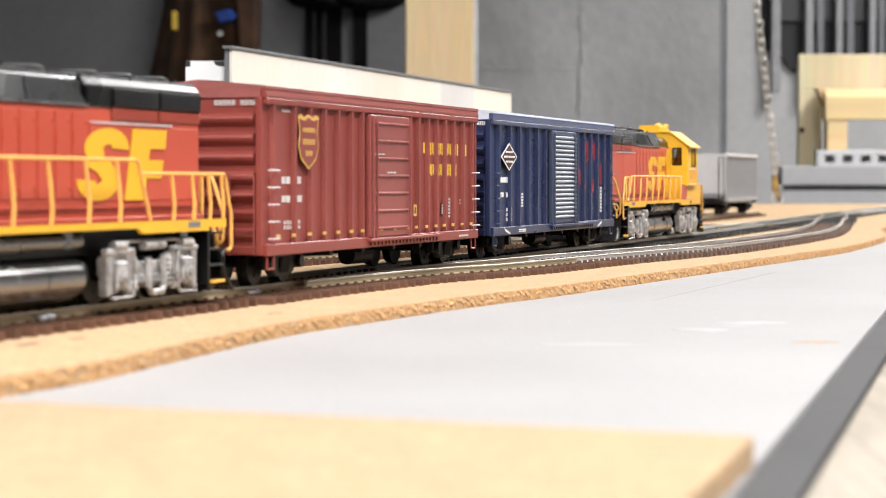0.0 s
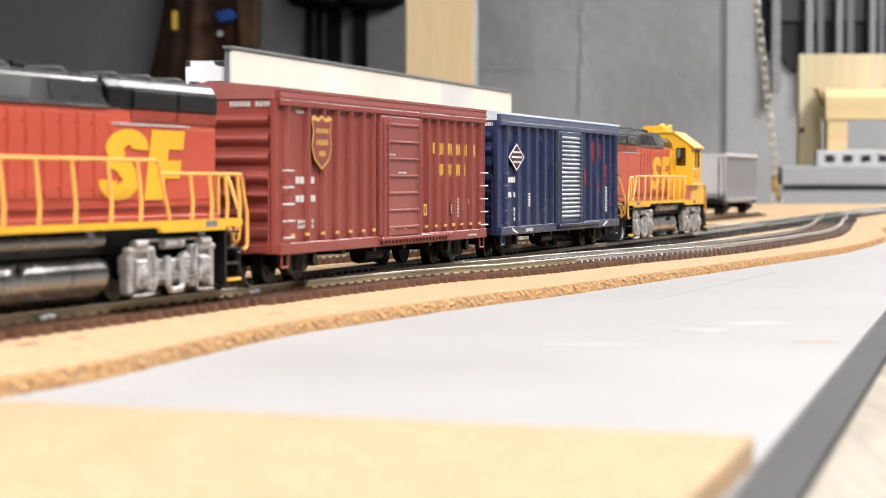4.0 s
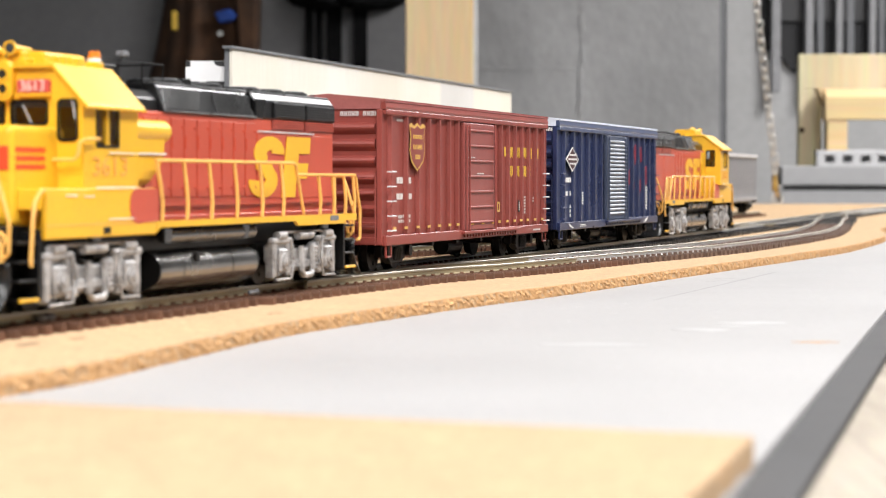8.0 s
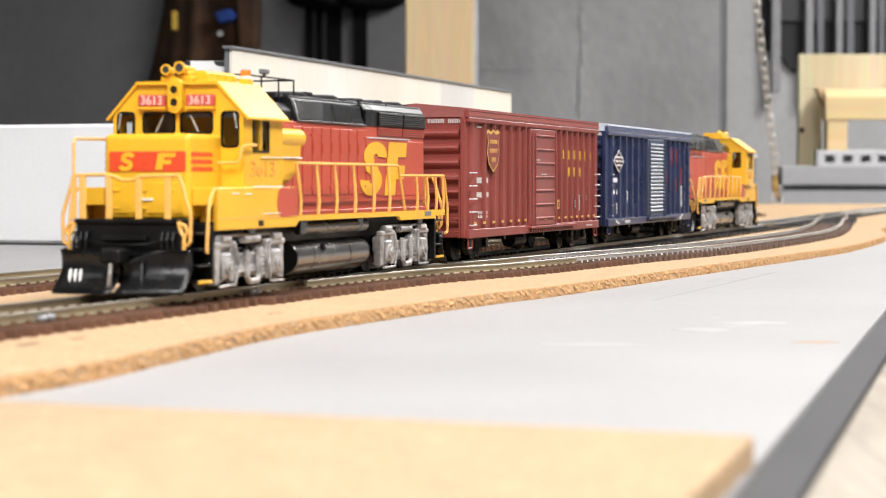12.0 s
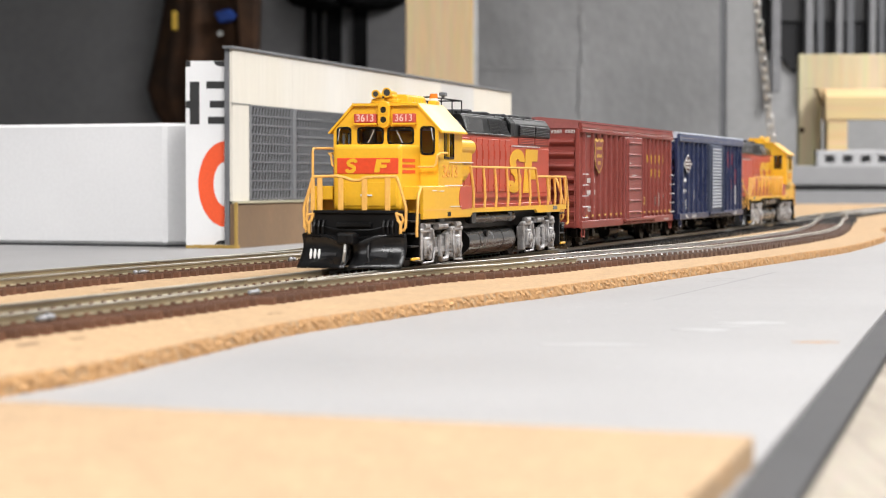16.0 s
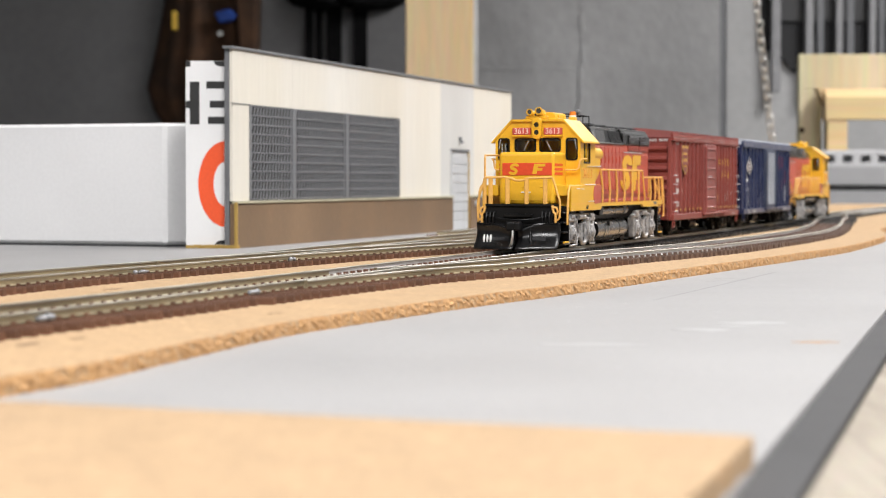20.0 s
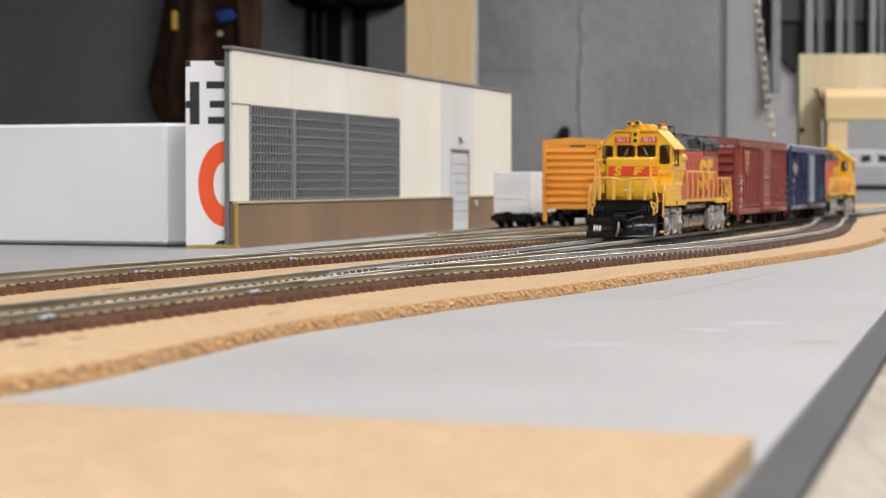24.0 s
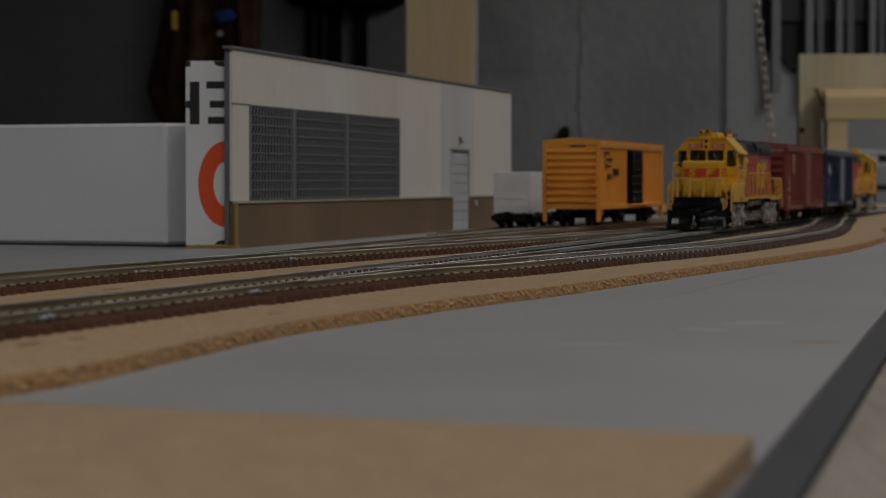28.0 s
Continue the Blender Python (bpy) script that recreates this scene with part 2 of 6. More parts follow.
def prism(bm, pts, axis, a, b, bev=0.0):
    """A closed outline in the plane across an axis, drawn out from a to b. Outline order: x: (y, z), y: (x, z), z: (x, y)."""
    def at(p, q):
        return {"x": (q, p[0], p[1]), "y": (p[0], q, p[1]), "z": (p[0], p[1], q)}[axis]
    lo, hi = [bm.verts.new(at(p, a)) for p in pts], [bm.verts.new(at(p, b)) for p in pts]
    n = len(pts)
    fs = [bm.faces.new(lo), bm.faces.new(hi)]
    fs += [bm.faces.new((lo[i], lo[(i + 1) % n], hi[(i + 1) % n], hi[i])) for i in range(n)]
    bmesh.ops.recalc_face_normals(bm, faces=fs)
    if bev:
        es = {e for f in fs for e in f.edges}
        bmesh.ops.bevel(bm, geom=list(es), offset=bev, segments=1, affect="EDGES")
    return bm


def cyl(bm, p, q, r, seg=12, r2=None):
    p, q = Vector(p), Vector(q)
    d = q - p
    g = bmesh.ops.create_cone(bm, cap_ends=True, segments=seg, radius1=r, radius2=r if r2 is None else r2, depth=d.length)
    bmesh.ops.transform(bm, matrix=Matrix.Translation((p + q) / 2) @ d.to_track_quat("Z", "Y").to_matrix().to_4x4(), verts=g["verts"])
    return bm


def rod(bm, pts, r, seg=6):
    for a, b in zip(pts, pts[1:]):
        cyl(bm, a, b, r, seg)
    return bm


def ring(bm, c, r, w, axis="y", seg=24, depth=0.3):
    """A flat ring (washer) round an axis."""
    c = Vector(c)
    rows = []
    for i in range(seg):
        a = 2 * math.pi * i / seg
        rows.append([(r, -depth / 2, a), (r + w, -depth / 2, a), (r + w, depth / 2, a), (r, depth / 2, a)])
    vs = []
    for row in rows:
        line = []
        for rad, d, a in row:
            u, v = rad * math.cos(a), rad * math.sin(a)
            line.append(bm.verts.new(c + Vector({"y": (u, d, v), "x": (d, u, v), "z": (u, v, d)}[axis])))
        vs.append(line)
    for i in range(seg):
        p, q = vs[i], vs[(i + 1) % seg]
        for k in range(4):
            bm.faces.new((p[k], p[(k + 1) % 4], q[(k + 1) % 4], q[k]))
    return bm


def letters(name, text, size, material, parent, m, label="", wide=1.0, depth=0.12):
    """Raised lettering from the built-in font; m places the text's plane inside the thing (metres)."""
    cu = bpy.data.curves.new(name, "FONT")
    cu.body, cu.size, cu.extrude, cu.align_x, cu.align_y = text, size * MM, depth * MM, "CENTER", "CENTER"
    ob = bpy.data.objects.new(name, cu)
    me = bpy.data.meshes.new_from_object(ob)
    bpy.data.objects.remove(ob)
    me.transform(m @ Matrix.Diagonal((wide, 1, 1, 1)))
    me.materials.clear()
    me.materials.append(material)
    o = new(name, me)
    o.parent = parent
    if label:
        o["label"] = label
    return o


def side(x, y, z, left=True):
    """The plane of a vehicle's flank for letters, facing out to its left (+y) or right."""
    return Matrix.Translation((x * MM, y * MM, z * MM)) @ (pose(0, 0, 0, 90, 0, 180) if left else pose(0, 0, 0, 90, 0, 0))


# ---------------------------------------------------------------- the lines of the tracks (millimetres on the table)
KNOTS = [0.645, 0.2646, -0.0103, 0.0386, -0.0275, -0.0017, 0.029, 0.0409, 0.0051, -0.0661, -0.1366, -0.2069]
S = np.arange(-500.0, 2301.0, 10.0)


def main_line():
    bend = np.interp(S, np.arange(-200, 2001, 200.0), KNOTS) / 1000
    th = np.r_[0, np.cumsum((bend[1:] + bend[:-1]) * 5)]
    th = th - th[50] + 1.24604
    x = np.r_[0, np.cumsum((np.cos(th[1:]) + np.cos(th[:-1])) * 5)]
    y = np.r_[0, np.cumsum((np.sin(th[1:]) + np.sin(th[:-1])) * 5)]
    return np.stack([x - x[50] - 92.19, y - y[50] + 441.27], 1)


LINE_A = main_line()


def on_a(s):
    return np.array([np.interp(s, S, LINE_A[:, 0]), np.interp(s, S, LINE_A[:, 1])])


def spline(pts, step=6.0):
    """A smooth line through points, resampled at even steps."""
    p = np.array(pts, float)
    p = np.vstack([2 * p[0] - p[1], p, 2 * p[-1] - p[-2]])
    out = []
    for i in range(1, len(p) - 2):
        for t in np.linspace(0, 1, 24, endpoint=False):
            a, b, c, d = p[i - 1], p[i], p[i + 1], p[i + 2]
            out.append(0.5 * (2 * b + (c - a) * t + (2 * a - 5 * b + 4 * c - d) * t**2 + (3 * b - a - 3 * c + d) * t**3))
    out = np.array(out + [p[-2]])
    return even(out, step)


def even(line, step):
    d = np.r_[0, np.cumsum(np.hypot(*np.diff(line, axis=0).T))]
    q = np.arange(0, d[-1], step)
    return np.stack([np.interp(q, d, line[:, 0]), np.interp(q, d, line[:, 1])], 1)


LINE_B = spline([on_a(40), on_a(95), (-27, 626), (-11, 662), (16, 710), (50, 790), (106, 911), (146, 1020), (174, 1105),
                 (197, 1182), (221, 1285), (246, 1408), (269, 1530), (294, 1650), on_a(1380), on_a(1420)])
LINE_C = spline([(-196, 370), (-160, 475), (-130, 577), (-111, 646), (-85, 721), (-52, 810), (-10.6, 909), (14.5, 969), (58, 1068),
                 (98, 1163), (141, 1268), on_a(950), on_a(1000)])
LINE_D = spline([(-98, 684), (-85, 721), (-57, 815), (-40, 890), (-19, 969), (10, 1065), (44, 1180), (76, 1285), (137, 1485),
                 (203, 1700), (266, 1905)])


# ---------------------------------------------------------------- room
FLOOR_Z = -1100


def slab(name, x0, x1, y0, y1, z0, z1, material, label="", category=""):
    ob = part(name, bx(B(), x0, x1, y0, y1, z0, z1), material)
    return tagged(ob, label, category, kind="structure")


slab("floor", -3200, 3200, -2600, 4700, FLOOR_Z - 80, FLOOR_Z, M_FLOOR, "bare grey concrete basement floor", "floor")
slab("ceiling", -3200, 3200, -2600, 4700, CEIL * 1000, CEIL * 1000 + 60, M_CEIL, "plain white painted basement ceiling", "ceiling")
slab("wall_west", -3280, -3200, -2600, 4700, FLOOR_Z, CEIL * 1000, M_WALL, "grey painted block side wall", "wall")
slab("wall_east", 3200, 3280, -2600, 4700, FLOOR_Z, CEIL * 1000, M_WALL, "grey painted side wall", "wall")
# unseen wall; its dark grey cuts reflections and fill on the train
slab("wall_south", -3280, 3280, -2680, -2600, FLOOR_Z, CEIL * 1000, M_FILLCUT, "unseen wall across the room, darkened to cut fill light", "wall")


def ceiling_light(x, y):
    t = thing("ceiling_light", "unseen white fluorescent strip light on the ceiling", "ceiling light", "strip lights", m=pose(x, y, CEIL))
    part("housing", bx(B(), -150, 150, -620, 620, -60, -1, 8), M_CEIL, t)
    part("tube", bx(B(), -130, 130, -600, 600, -66, -60.5, 2), M_TUBE, t, "glowing white diffuser")
    return t


for lx, ly in LAMPS:
    ceiling_light(lx, ly)

# back wall: painted block with a raised mortar ridge and a pilaster joint
WALL_Y = 4100
back = thing("wall_north", "grey painted concrete block back wall", "wall", kind="structure")
part("wall_body", bx(B(), -3200, 515, WALL_Y, WALL_Y + 120, FLOOR_Z, CEIL * 1000), M_WALL, back)
part("wall_pilaster", bx(B(), 527, 3200, WALL_Y - 3, WALL_Y + 120, FLOOR_Z, CEIL * 1000), M_RETURN, back, "slightly paler painted wall return")
part("wall_joint", bx(B(), 515, 527, WALL_Y + 1.5, WALL_Y + 120, FLOOR_Z, CEIL * 1000), M_GREYPL, back, "dark vertical joint")


def ridge():
    bm = B()
    r = random.Random(4)
    z = 0
    while z < 420:
        h = r.uniform(14, 34)
        w = r.uniform(3, 7)
        bx(bm, 256 - w / 2 + r.uniform(-4, 4), 256 + w / 2 + r.uniform(-4, 4), WALL_Y - r.uniform(1.5, 4.5), WALL_Y + 2, z, z + h, 0.7)
        z += h * 0.8
    return bm


part("mortar_ridge", ridge(), M_WALL, back, "rough vertical mortar ridge under the paint")
bead = B()
rr = random.Random(9)
for k in range(9):
    bx(bead, 62 + k * 21, 84 + k * 21, WALL_Y - rr.uniform(0.5, 1.2), WALL_Y + 1, 240 + rr.uniform(-1.5, 1.5), 244 + rr.uniform(-1.5, 1.5), 0.3)
part("mortar_bead", bead, M_WALL, back, "faint level mortar joint under the paint")
tool = thing("wall_clip", "small black clip fixed to the grey wall", "clip")
part("clip_body", prism(B(), [(214, 106), (232, 104), (236, 128), (229, 136), (217, 131)], "y", WALL_Y - 22, WALL_Y + 1, 3), M_BLACK, tool)

# ---------------------------------------------------------------- the layout table
TABLE_FAR = 3000


def edge_x(y, off=0.0):
    return 30.0 + (y - 230.5) * 0.25 + off


table = thing("layout_table", "grey painted layout table with a pine edge board", "table")
part("table_top", prism(B(), [(-1500, -600), (edge_x(-600), -600), (edge_x(TABLE_FAR), TABLE_FAR), (-1500, TABLE_FAR)], "z", -12, 0), M_TABLE, table)
part("edge_strip", prism(B(), [(edge_x(-600, 0.3), -600), (edge_x(-600, 6.9), -600), (edge_x(TABLE_FAR, 6.9), TABLE_FAR), (edge_x(TABLE_FAR, 0.3), TABLE_FAR)], "z", -13, -0.6),
     M_DARKSTRIP, table, "dark grey strip along the table edge")
part("edge_board", prism(B(), [(edge_x(-600, 7.2), -600), (edge_x(-600, 60), -600), (edge_x(TABLE_FAR, 60), TABLE_FAR), (edge_x(TABLE_FAR, 7.2), TABLE_FAR)], "z", -90, -0.9, 0.6),
     M_PINE, table, "bare pine edge board")
leg = part("leg", bx(B(), -1450, -1361, -550, -461, FLOOR_Z, -12, 2), M_PINE, table)
for dx, dy in ((1300, 0), (1300, 1600), (0, 1600), (0, 3400), (1900, 3400)):
    again(leg, dx, dy)


def scuff(x, y, lx, ly, turn):
    bm = B()
    n, r = 14, random.Random(int(x * 7 + y))
    pts = [(lx * math.cos(2 * math.pi * i / n) * r.uniform(0.75, 1.1), ly * math.sin(2 * math.pi * i / n) * r.uniform(0.6, 1.1)) for i in range(n)]
    bm.faces.new([bm.verts.new((p[0], p[1], 0)) for p in pts])
    g = bmesh.ops.extrude_face_region(bm, geom=bm.faces[:])
    bmesh.ops.translate(bm, verts=[v for v in g["geom"] if isinstance(v, bmesh.types.BMVert)], vec=(0, 0, 0.05))
    bmesh.ops.recalc_face_normals(bm, faces=bm.faces[:])
    bmesh.ops.rotate(bm, verts=bm.verts[:], matrix=Euler((0, 0, radians(turn))).to_matrix())
    bmesh.ops.translate(bm, verts=bm.verts[:], vec=(x * 0.949, y * 0.949, 0.01))
    return bm


for x, y, lx, ly, turn in ((33, 471, 11, 4.5, -8), (61, 518, 7, 6, -10), (77, 543, 9, 7, 5), (70, 530, 5, 5, 30), (150, 690, 4, 3, 20), (176, 820, 10, 3, 10), (195, 860, 5, 2, 0),
                           (-20, 420, 3, 1.4, 30), (81, 478, 5, 1.6, 0)):
    part("scuff", scuff(x, y, lx, ly, turn), M_SCUFF if x != 81 else M_CORKEDGE, table, "pale rubbed scuff in the paint")



def scratches():
    bm = B()
    r = random.Random(12)
    for _ in range(70):
        y = r.uniform(380, 1250)
        x = edge_x(y) - r.uniform(6, 150)
        a, n, w = r.gauss(0.5, 0.5), r.uniform(0.8, 5.5), r.uniform(0.12, 0.4)
        dx, dy = math.cos(a), math.sin(a)
        lo = [bm.verts.new((x + dx * n * u - dy * w * v, y + dy * n * u + dx * w * v, 0.006)) for u, v in ((-1, 0), (0, 1), (1, 0), (0, -1))]
        up = [bm.verts.new(v.co + Vector((0, 0, 0.012))) for v in lo]
        bm.faces.new(up)
        for i in range(4):
            bm.faces.new((lo[i], lo[(i + 1) % 4], up[(i + 1) % 4], up[i]))
    bmesh.ops.recalc_face_normals(bm, faces=bm.faces[:])
    return bm


part("pencil_line", prism(B(), [(58.4, 613.1), (58.9, 613.1), (121.9, 803.5), (121.3, 803.5)], "z", 0.004, 0.014), M_PENCIL, table, "faint pencil line drawn on the paint")
part("scratch_marks", scratches(), M_SCUFF, table, "fine pale scratches in the paint", kind="stuff")

# ---------------------------------------------------------------- cork
FRONT = [(-142.3, 170.8), (-87.3, 284.6), (-68.3, 336.8), (-58.8, 362.4), (-49.8, 402.3), (-38.9, 450.6), (-29.4, 482.9), (-11.4, 530.3), (9.5, 582.5), (35.6, 640.4), (68.3, 722.0), (109.1, 823.5), (144.2, 909.8), (188.8, 1024.6), (236.2, 1184.0), (256.2, 1276.0), (268.5, 1347.2), (280.8, 1404.1), (301.7, 1451.5), (341.5, 1499.0), (445.9, 1574.9), (607.2, 1669.7)]
BACK = [(640, 2900), (230, 2900), (215, 2200), (236, 1900), (174, 1700), (112, 1485), (52, 1285), (20, 1180), (-13, 1065), (-40, 969), (-60, 890), (-80, 815),
        (-102, 745), (-134, 646), (-155, 577), (-190, 460), (-240, 340)]


def torn_edge(line, z0, z1, seed, rough):
    """The crumbled cut face of the cork: rows of uneven facets from the table up to the sheet."""
    r = np.random.RandomState(seed)
    rows = []
    nrm = np.gradient(line, axis=0)
    nrm = np.stack([nrm[:, 1], -nrm[:, 0]], 1)
    nrm /= np.hypot(*nrm.T)[:, None] + 1e-9
    bm = B()
    levels = [(z1, 0.0), (z1 - 0.35, 0.5), (z1 - 0.95, 1), (z1 - 1.6, 1), (z1 - 2.4, 1), (z0 + 0.03, 0.6)]
    for z, k in levels:
        o = r.normal(0.15, rough * 0.85, len(line)) * k
        rows.append([bm.verts.new((p[0] + q[0] * w, p[1] + q[1] * w, z + (r.normal(0, 0.12) if 0 < k else 0))) for p, q, w in zip(line, nrm, o)])
    for a, b in zip(rows, rows[1:]):
        for i in range(len(line) - 1):
            bm.faces.new((a[i], a[i + 1], b[i + 1], b[i]))
    bmesh.ops.recalc_face_normals(bm, faces=bm.faces[:])
    return bm


def cork_sheet(name, front, back, label, rough=0.2, step=1.2, curved=True, material=None):
    t = thing(name, label, "cork sheet")
    line = spline(front, step) if curved else even(np.array(front, float), step)
    line = line + np.random.RandomState(5).normal(0, 0.18, line.shape)
    bm = B()
    vs = [bm.verts.new((p[0], p[1], 3.2)) for p in line] + [bm.verts.new((p[0], p[1], 3.2)) for p in back]
    f = bm.faces.new(vs)
    if f.normal.z < 0:
        f.normal_flip()
    g = bmesh.ops.extrude_face_region(bm, geom=[f])
    bmesh.ops.translate(bm, verts=[v for v in g["geom"] if isinstance(v, bmesh.types.BMVert)], vec=(0, 0, -3.15))
    bmesh.ops.recalc_face_normals(bm, faces=bm.faces[:])
    bmesh.ops.triangulate(bm, faces=bm.faces[:])
    part("sheet", bm, material or M_CORK, t)
    part("torn_edge", torn_edge(line, 0, 3.21, 3, rough), M_CORKEDGE, t, "crumbly torn cork edge")
    return t


cork_sheet("cork_roadbed", FRONT, BACK, "tan cork roadbed sheet with a crumbly cut edge on the table")
for x, y, lx, ly, turn in ((-76.5, 405, 6, 1.6, 80), (-70, 420, 3, 1.0, 60), (-92, 612, 5, 1.5, 70), (-38, 500, 2, 1.2, 40), (-45, 735, 4, 1.2, 70)):
    sm = part("dark_smudge", scuff(x / 0.949, y / 0.949, lx, ly, turn), M_SMUDGE, bpy.data.objects["cork_roadbed"], "dark smudge on the cork")
    sm.location.z = 3.2 * MM
cork_sheet("cork_offcut", [(-200, 358), (-60, 300.4), (36.0, 259.5), (36.8, 258.5), (23.4, 208), (-6, 96)], [(-220, 96)], "loose tan cork offcut lying on the grey table", 0.15, 1.5, False, M_CORKTONED)


# ---------------------------------------------------------------- tracks
RAILTOP = 7.2
PITCH = 6.1


def normals(line):
    d = np.gradient(line, axis=0)
    d /= np.hypot(*d.T)[:, None]
    return np.stack([d[:, 1], -d[:, 0]], 1), d


def rail_mesh(line, off, foot, z0=5.1, z1=RAILTOP):
    n, _ = normals(line)
    c = line + n * off
    prof = [(-1.0, z0), (1.0, z0), (1.0, z0 + 0.15), (0.28, z0 + foot), (0.28, z1 - 0.75), (0.55, z1 - 0.55), (0.55, z1 - 0.12), (0.4, z1), (-0.4, z1), (-0.55, z1 - 0.12),
            (-0.55, z1 - 0.55), (-0.28, z1 - 0.75), (-0.28, z0 + foot), (-1.0, z0 + 0.15)]
    bm = B()
    rows = [[bm.verts.new((p[0] + q[0] * a, p[1] + q[1] * a, z)) for a, z in prof] for p, q in zip(c, n)]
    m = len(prof)
    for a, b in zip(rows, rows[1:]):
        for k in range(m):
            f = bm.faces.new((a[k], a[(k + 1) % m], b[(k + 1) % m], b[k]))
            f.material_index = 1 if k in (5, 6, 7, 8, 9) else 0
    bm.faces.new(rows[0])
    bm.faces.new(rows[-1])
    bmesh.ops.recalc_face_normals(bm, faces=bm.faces[:])
    return bm


def tie_mesh(half, material):
    """A tie of unit half length with rounded long edges."""
    h = 1.9
    pts = [(-half, 0), (half, 0), (half * 0.97, h * 0.72), (half * 0.72, h), (-half * 0.72, h), (-half * 0.97, h * 0.72)]
    return mesh_of("tie", prism(B(), pts, "y", -1, 1), material)


TIE_MESHES = {M_TIE: tie_mesh(1.05, M_TIE), M_TIEDARK: tie_mesh(1.5, M_TIEDARK), M_TIEBLACK: tie_mesh(1.3, M_TIEBLACK)}


def track(name, label, line, ties, first=0, last=None, chairs=True, tie_mat=None, rail_mat=None, pitch=PITCH, near_rail=None, blade=0):
    """Two rails on plastic ties. ties: for a place along the line, the tie's reach to the left and right in mm, or None."""
    t = thing(name, label, "model track", "tracks")
    line = line[first:last]
    tie_mat, rail_mat = tie_mat or M_TIE, rail_mat or M_RAIL
    for k, off in enumerate((-8.25 - 0.55, 8.25 + 0.55)):
        ob = part("rail", rail_mesh(line[blade:] if off < 0 else line, off, 0.5 if rail_mat is M_RAILSILVER and not (near_rail and off > 0) else 0.4), near_rail if near_rail and off > 0 else rail_mat, t)
        ob.data.materials.append(M_RAILTOP)
    tl = even(line, pitch)
    n, d = normals(tl)
    plates = B()
    spike = (2.4, 0.85, 0.8) if rail_mat is M_RAILSILVER else (1.2, 0.7, 0.5)
    for i, p in enumerate(tl):
        reach = ties(p)
        a, b = reach or (0, 0)
        c = p + n[i] * (a + b) / 2
        jit = random.uniform(-1.2, 1.2)
        if reach:
            o = new("tie", TIE_MESHES[tie_mat])
            o.parent = t
            b += random.uniform(-0.5, 0.5)
            o.matrix_local = Matrix.Translation((c[0] * MM, c[1] * MM, 3.2 * MM)) @ pose(0, 0, 0, 0, 0, math.degrees(math.atan2(d[i][1], d[i][0])) + jit) @ Matrix.Diagonal((random.choice((0.8, 0.95, 1.1)), (b - a) / 2, random.uniform(0.93, 1.04), 1))
        if chairs and p[1] < 1900:
            for off in ((-8.8, 8.8) if i * pitch > blade * 6 else (8.8,)):
                q = p + n[i] * off
                for sgn in (-1.25, 1.25):
                    w = q + n[i] * sgn
                    g = bmesh.ops.create_cube(plates, size=1)
                    ca, sa = d[i]
                    for v in g["verts"]:
                        u, vv = v.co.x * spike[0], v.co.y * spike[1]
                        v.co = Vector((w[0] + u * ca - vv * sa, w[1] + u * sa + vv * ca, 5.1 + (v.co.z + 0.5) * spike[2]))
    if chairs:
        part("rail_fastening", plates, tie_mat, t, kind="stuff")
    return t


def apart(p, line):
    return float(np.hypot(*(line - p).T).min())


def reach_a(p):
    b, c = apart(p, LINE_B), apart(p, LINE_C)
    right = 16 + max(0.0, min(2.2, (720 - p[1]) / 50)) + (b if b < 33 and 540 < p[1] < 1700 else 0)
    left = -16 - (c if 3 < c < 33 else 0)
    return left, right


def reach_b(p):
    return (-15, 15) if apart(p, LINE_A) > 33 else None


def reach_c(p):
    if apart(p, LINE_A) <= 33:
        return None
    d = apart(p, LINE_D)
    return (-15 - (d if d < 31 and p[1] > 690 else 0), 15)


def reach_d(p):
    return (-15, 15) if apart(p, LINE_C) > 31 else None


AT = int(np.abs(even(LINE_A, 6.0)[:, 1] - 652).argmin())
AU = int(np.abs(even(LINE_A, 6.0)[:, 1] - 850).argmin())
BL = 14      # the left blade of the branch begins here
track("main_track", "olive rails on brown plastic ties along the cork", even(LINE_A, 6.0), reach_a, 0, AT + 1)
track("turnout_track", "bright rails of a turnout on long brown ties", even(LINE_A, 6.0), reach_a, AT, AU + 1, rail_mat=M_RAILSILVER, near_rail=M_RAIL)
track("far_main_track", "bright nickel rails on closely spaced black ties", even(LINE_A, 6.0), reach_a, AU, None, tie_mat=M_TIEBLACK, rail_mat=M_RAILSILVER, pitch=5.2)
track("passing_track", "brown-tied passing track branching off at a turnout", LINE_B, reach_b, 18, 52, blade=BL)
track("far_passing_track", "bright-railed passing track curving back to the main line", LINE_B, reach_b, 51, None, tie_mat=M_TIEDARK, rail_mat=M_RAILSILVER)
track("rear_track", "brown-tied rear track joining the main line", LINE_C, reach_c)
track("siding_track", "brown-tied siding in front of the building", LINE_D, reach_d, 6)


def joint(x, y, line, off, big):
    t = thing("rail_joiner", "shiny solder blob on a rail joint", "rail joint", "rail joints")
    i = int(np.hypot(*(line - np.array([x, y])).T).argmin())
    n, d = normals(line)
    c = line[i] + n[i] * off
    bm = B()
    r = random.Random(i)
    for k in range(10):
        g = bmesh.ops.create_icosphere(bm, subdivisions=1, radius=1)
        s = (r.uniform(0.35, 0.9) * big, r.uniform(0.3, 0.7) * big, r.uniform(0.3, 0.75) * big)
        o = r.gauss(0, 1.7)
        for v in g["verts"]:
            v.co = Vector((c[0] + d[i][0] * o + v.co.x * s[0], c[1] + d[i][1] * o + v.co.y * s[1], 5.6 + v.co.z * s[2]))
    part("solder", bm, M_SOLDER, t, smooth=True)
    return t


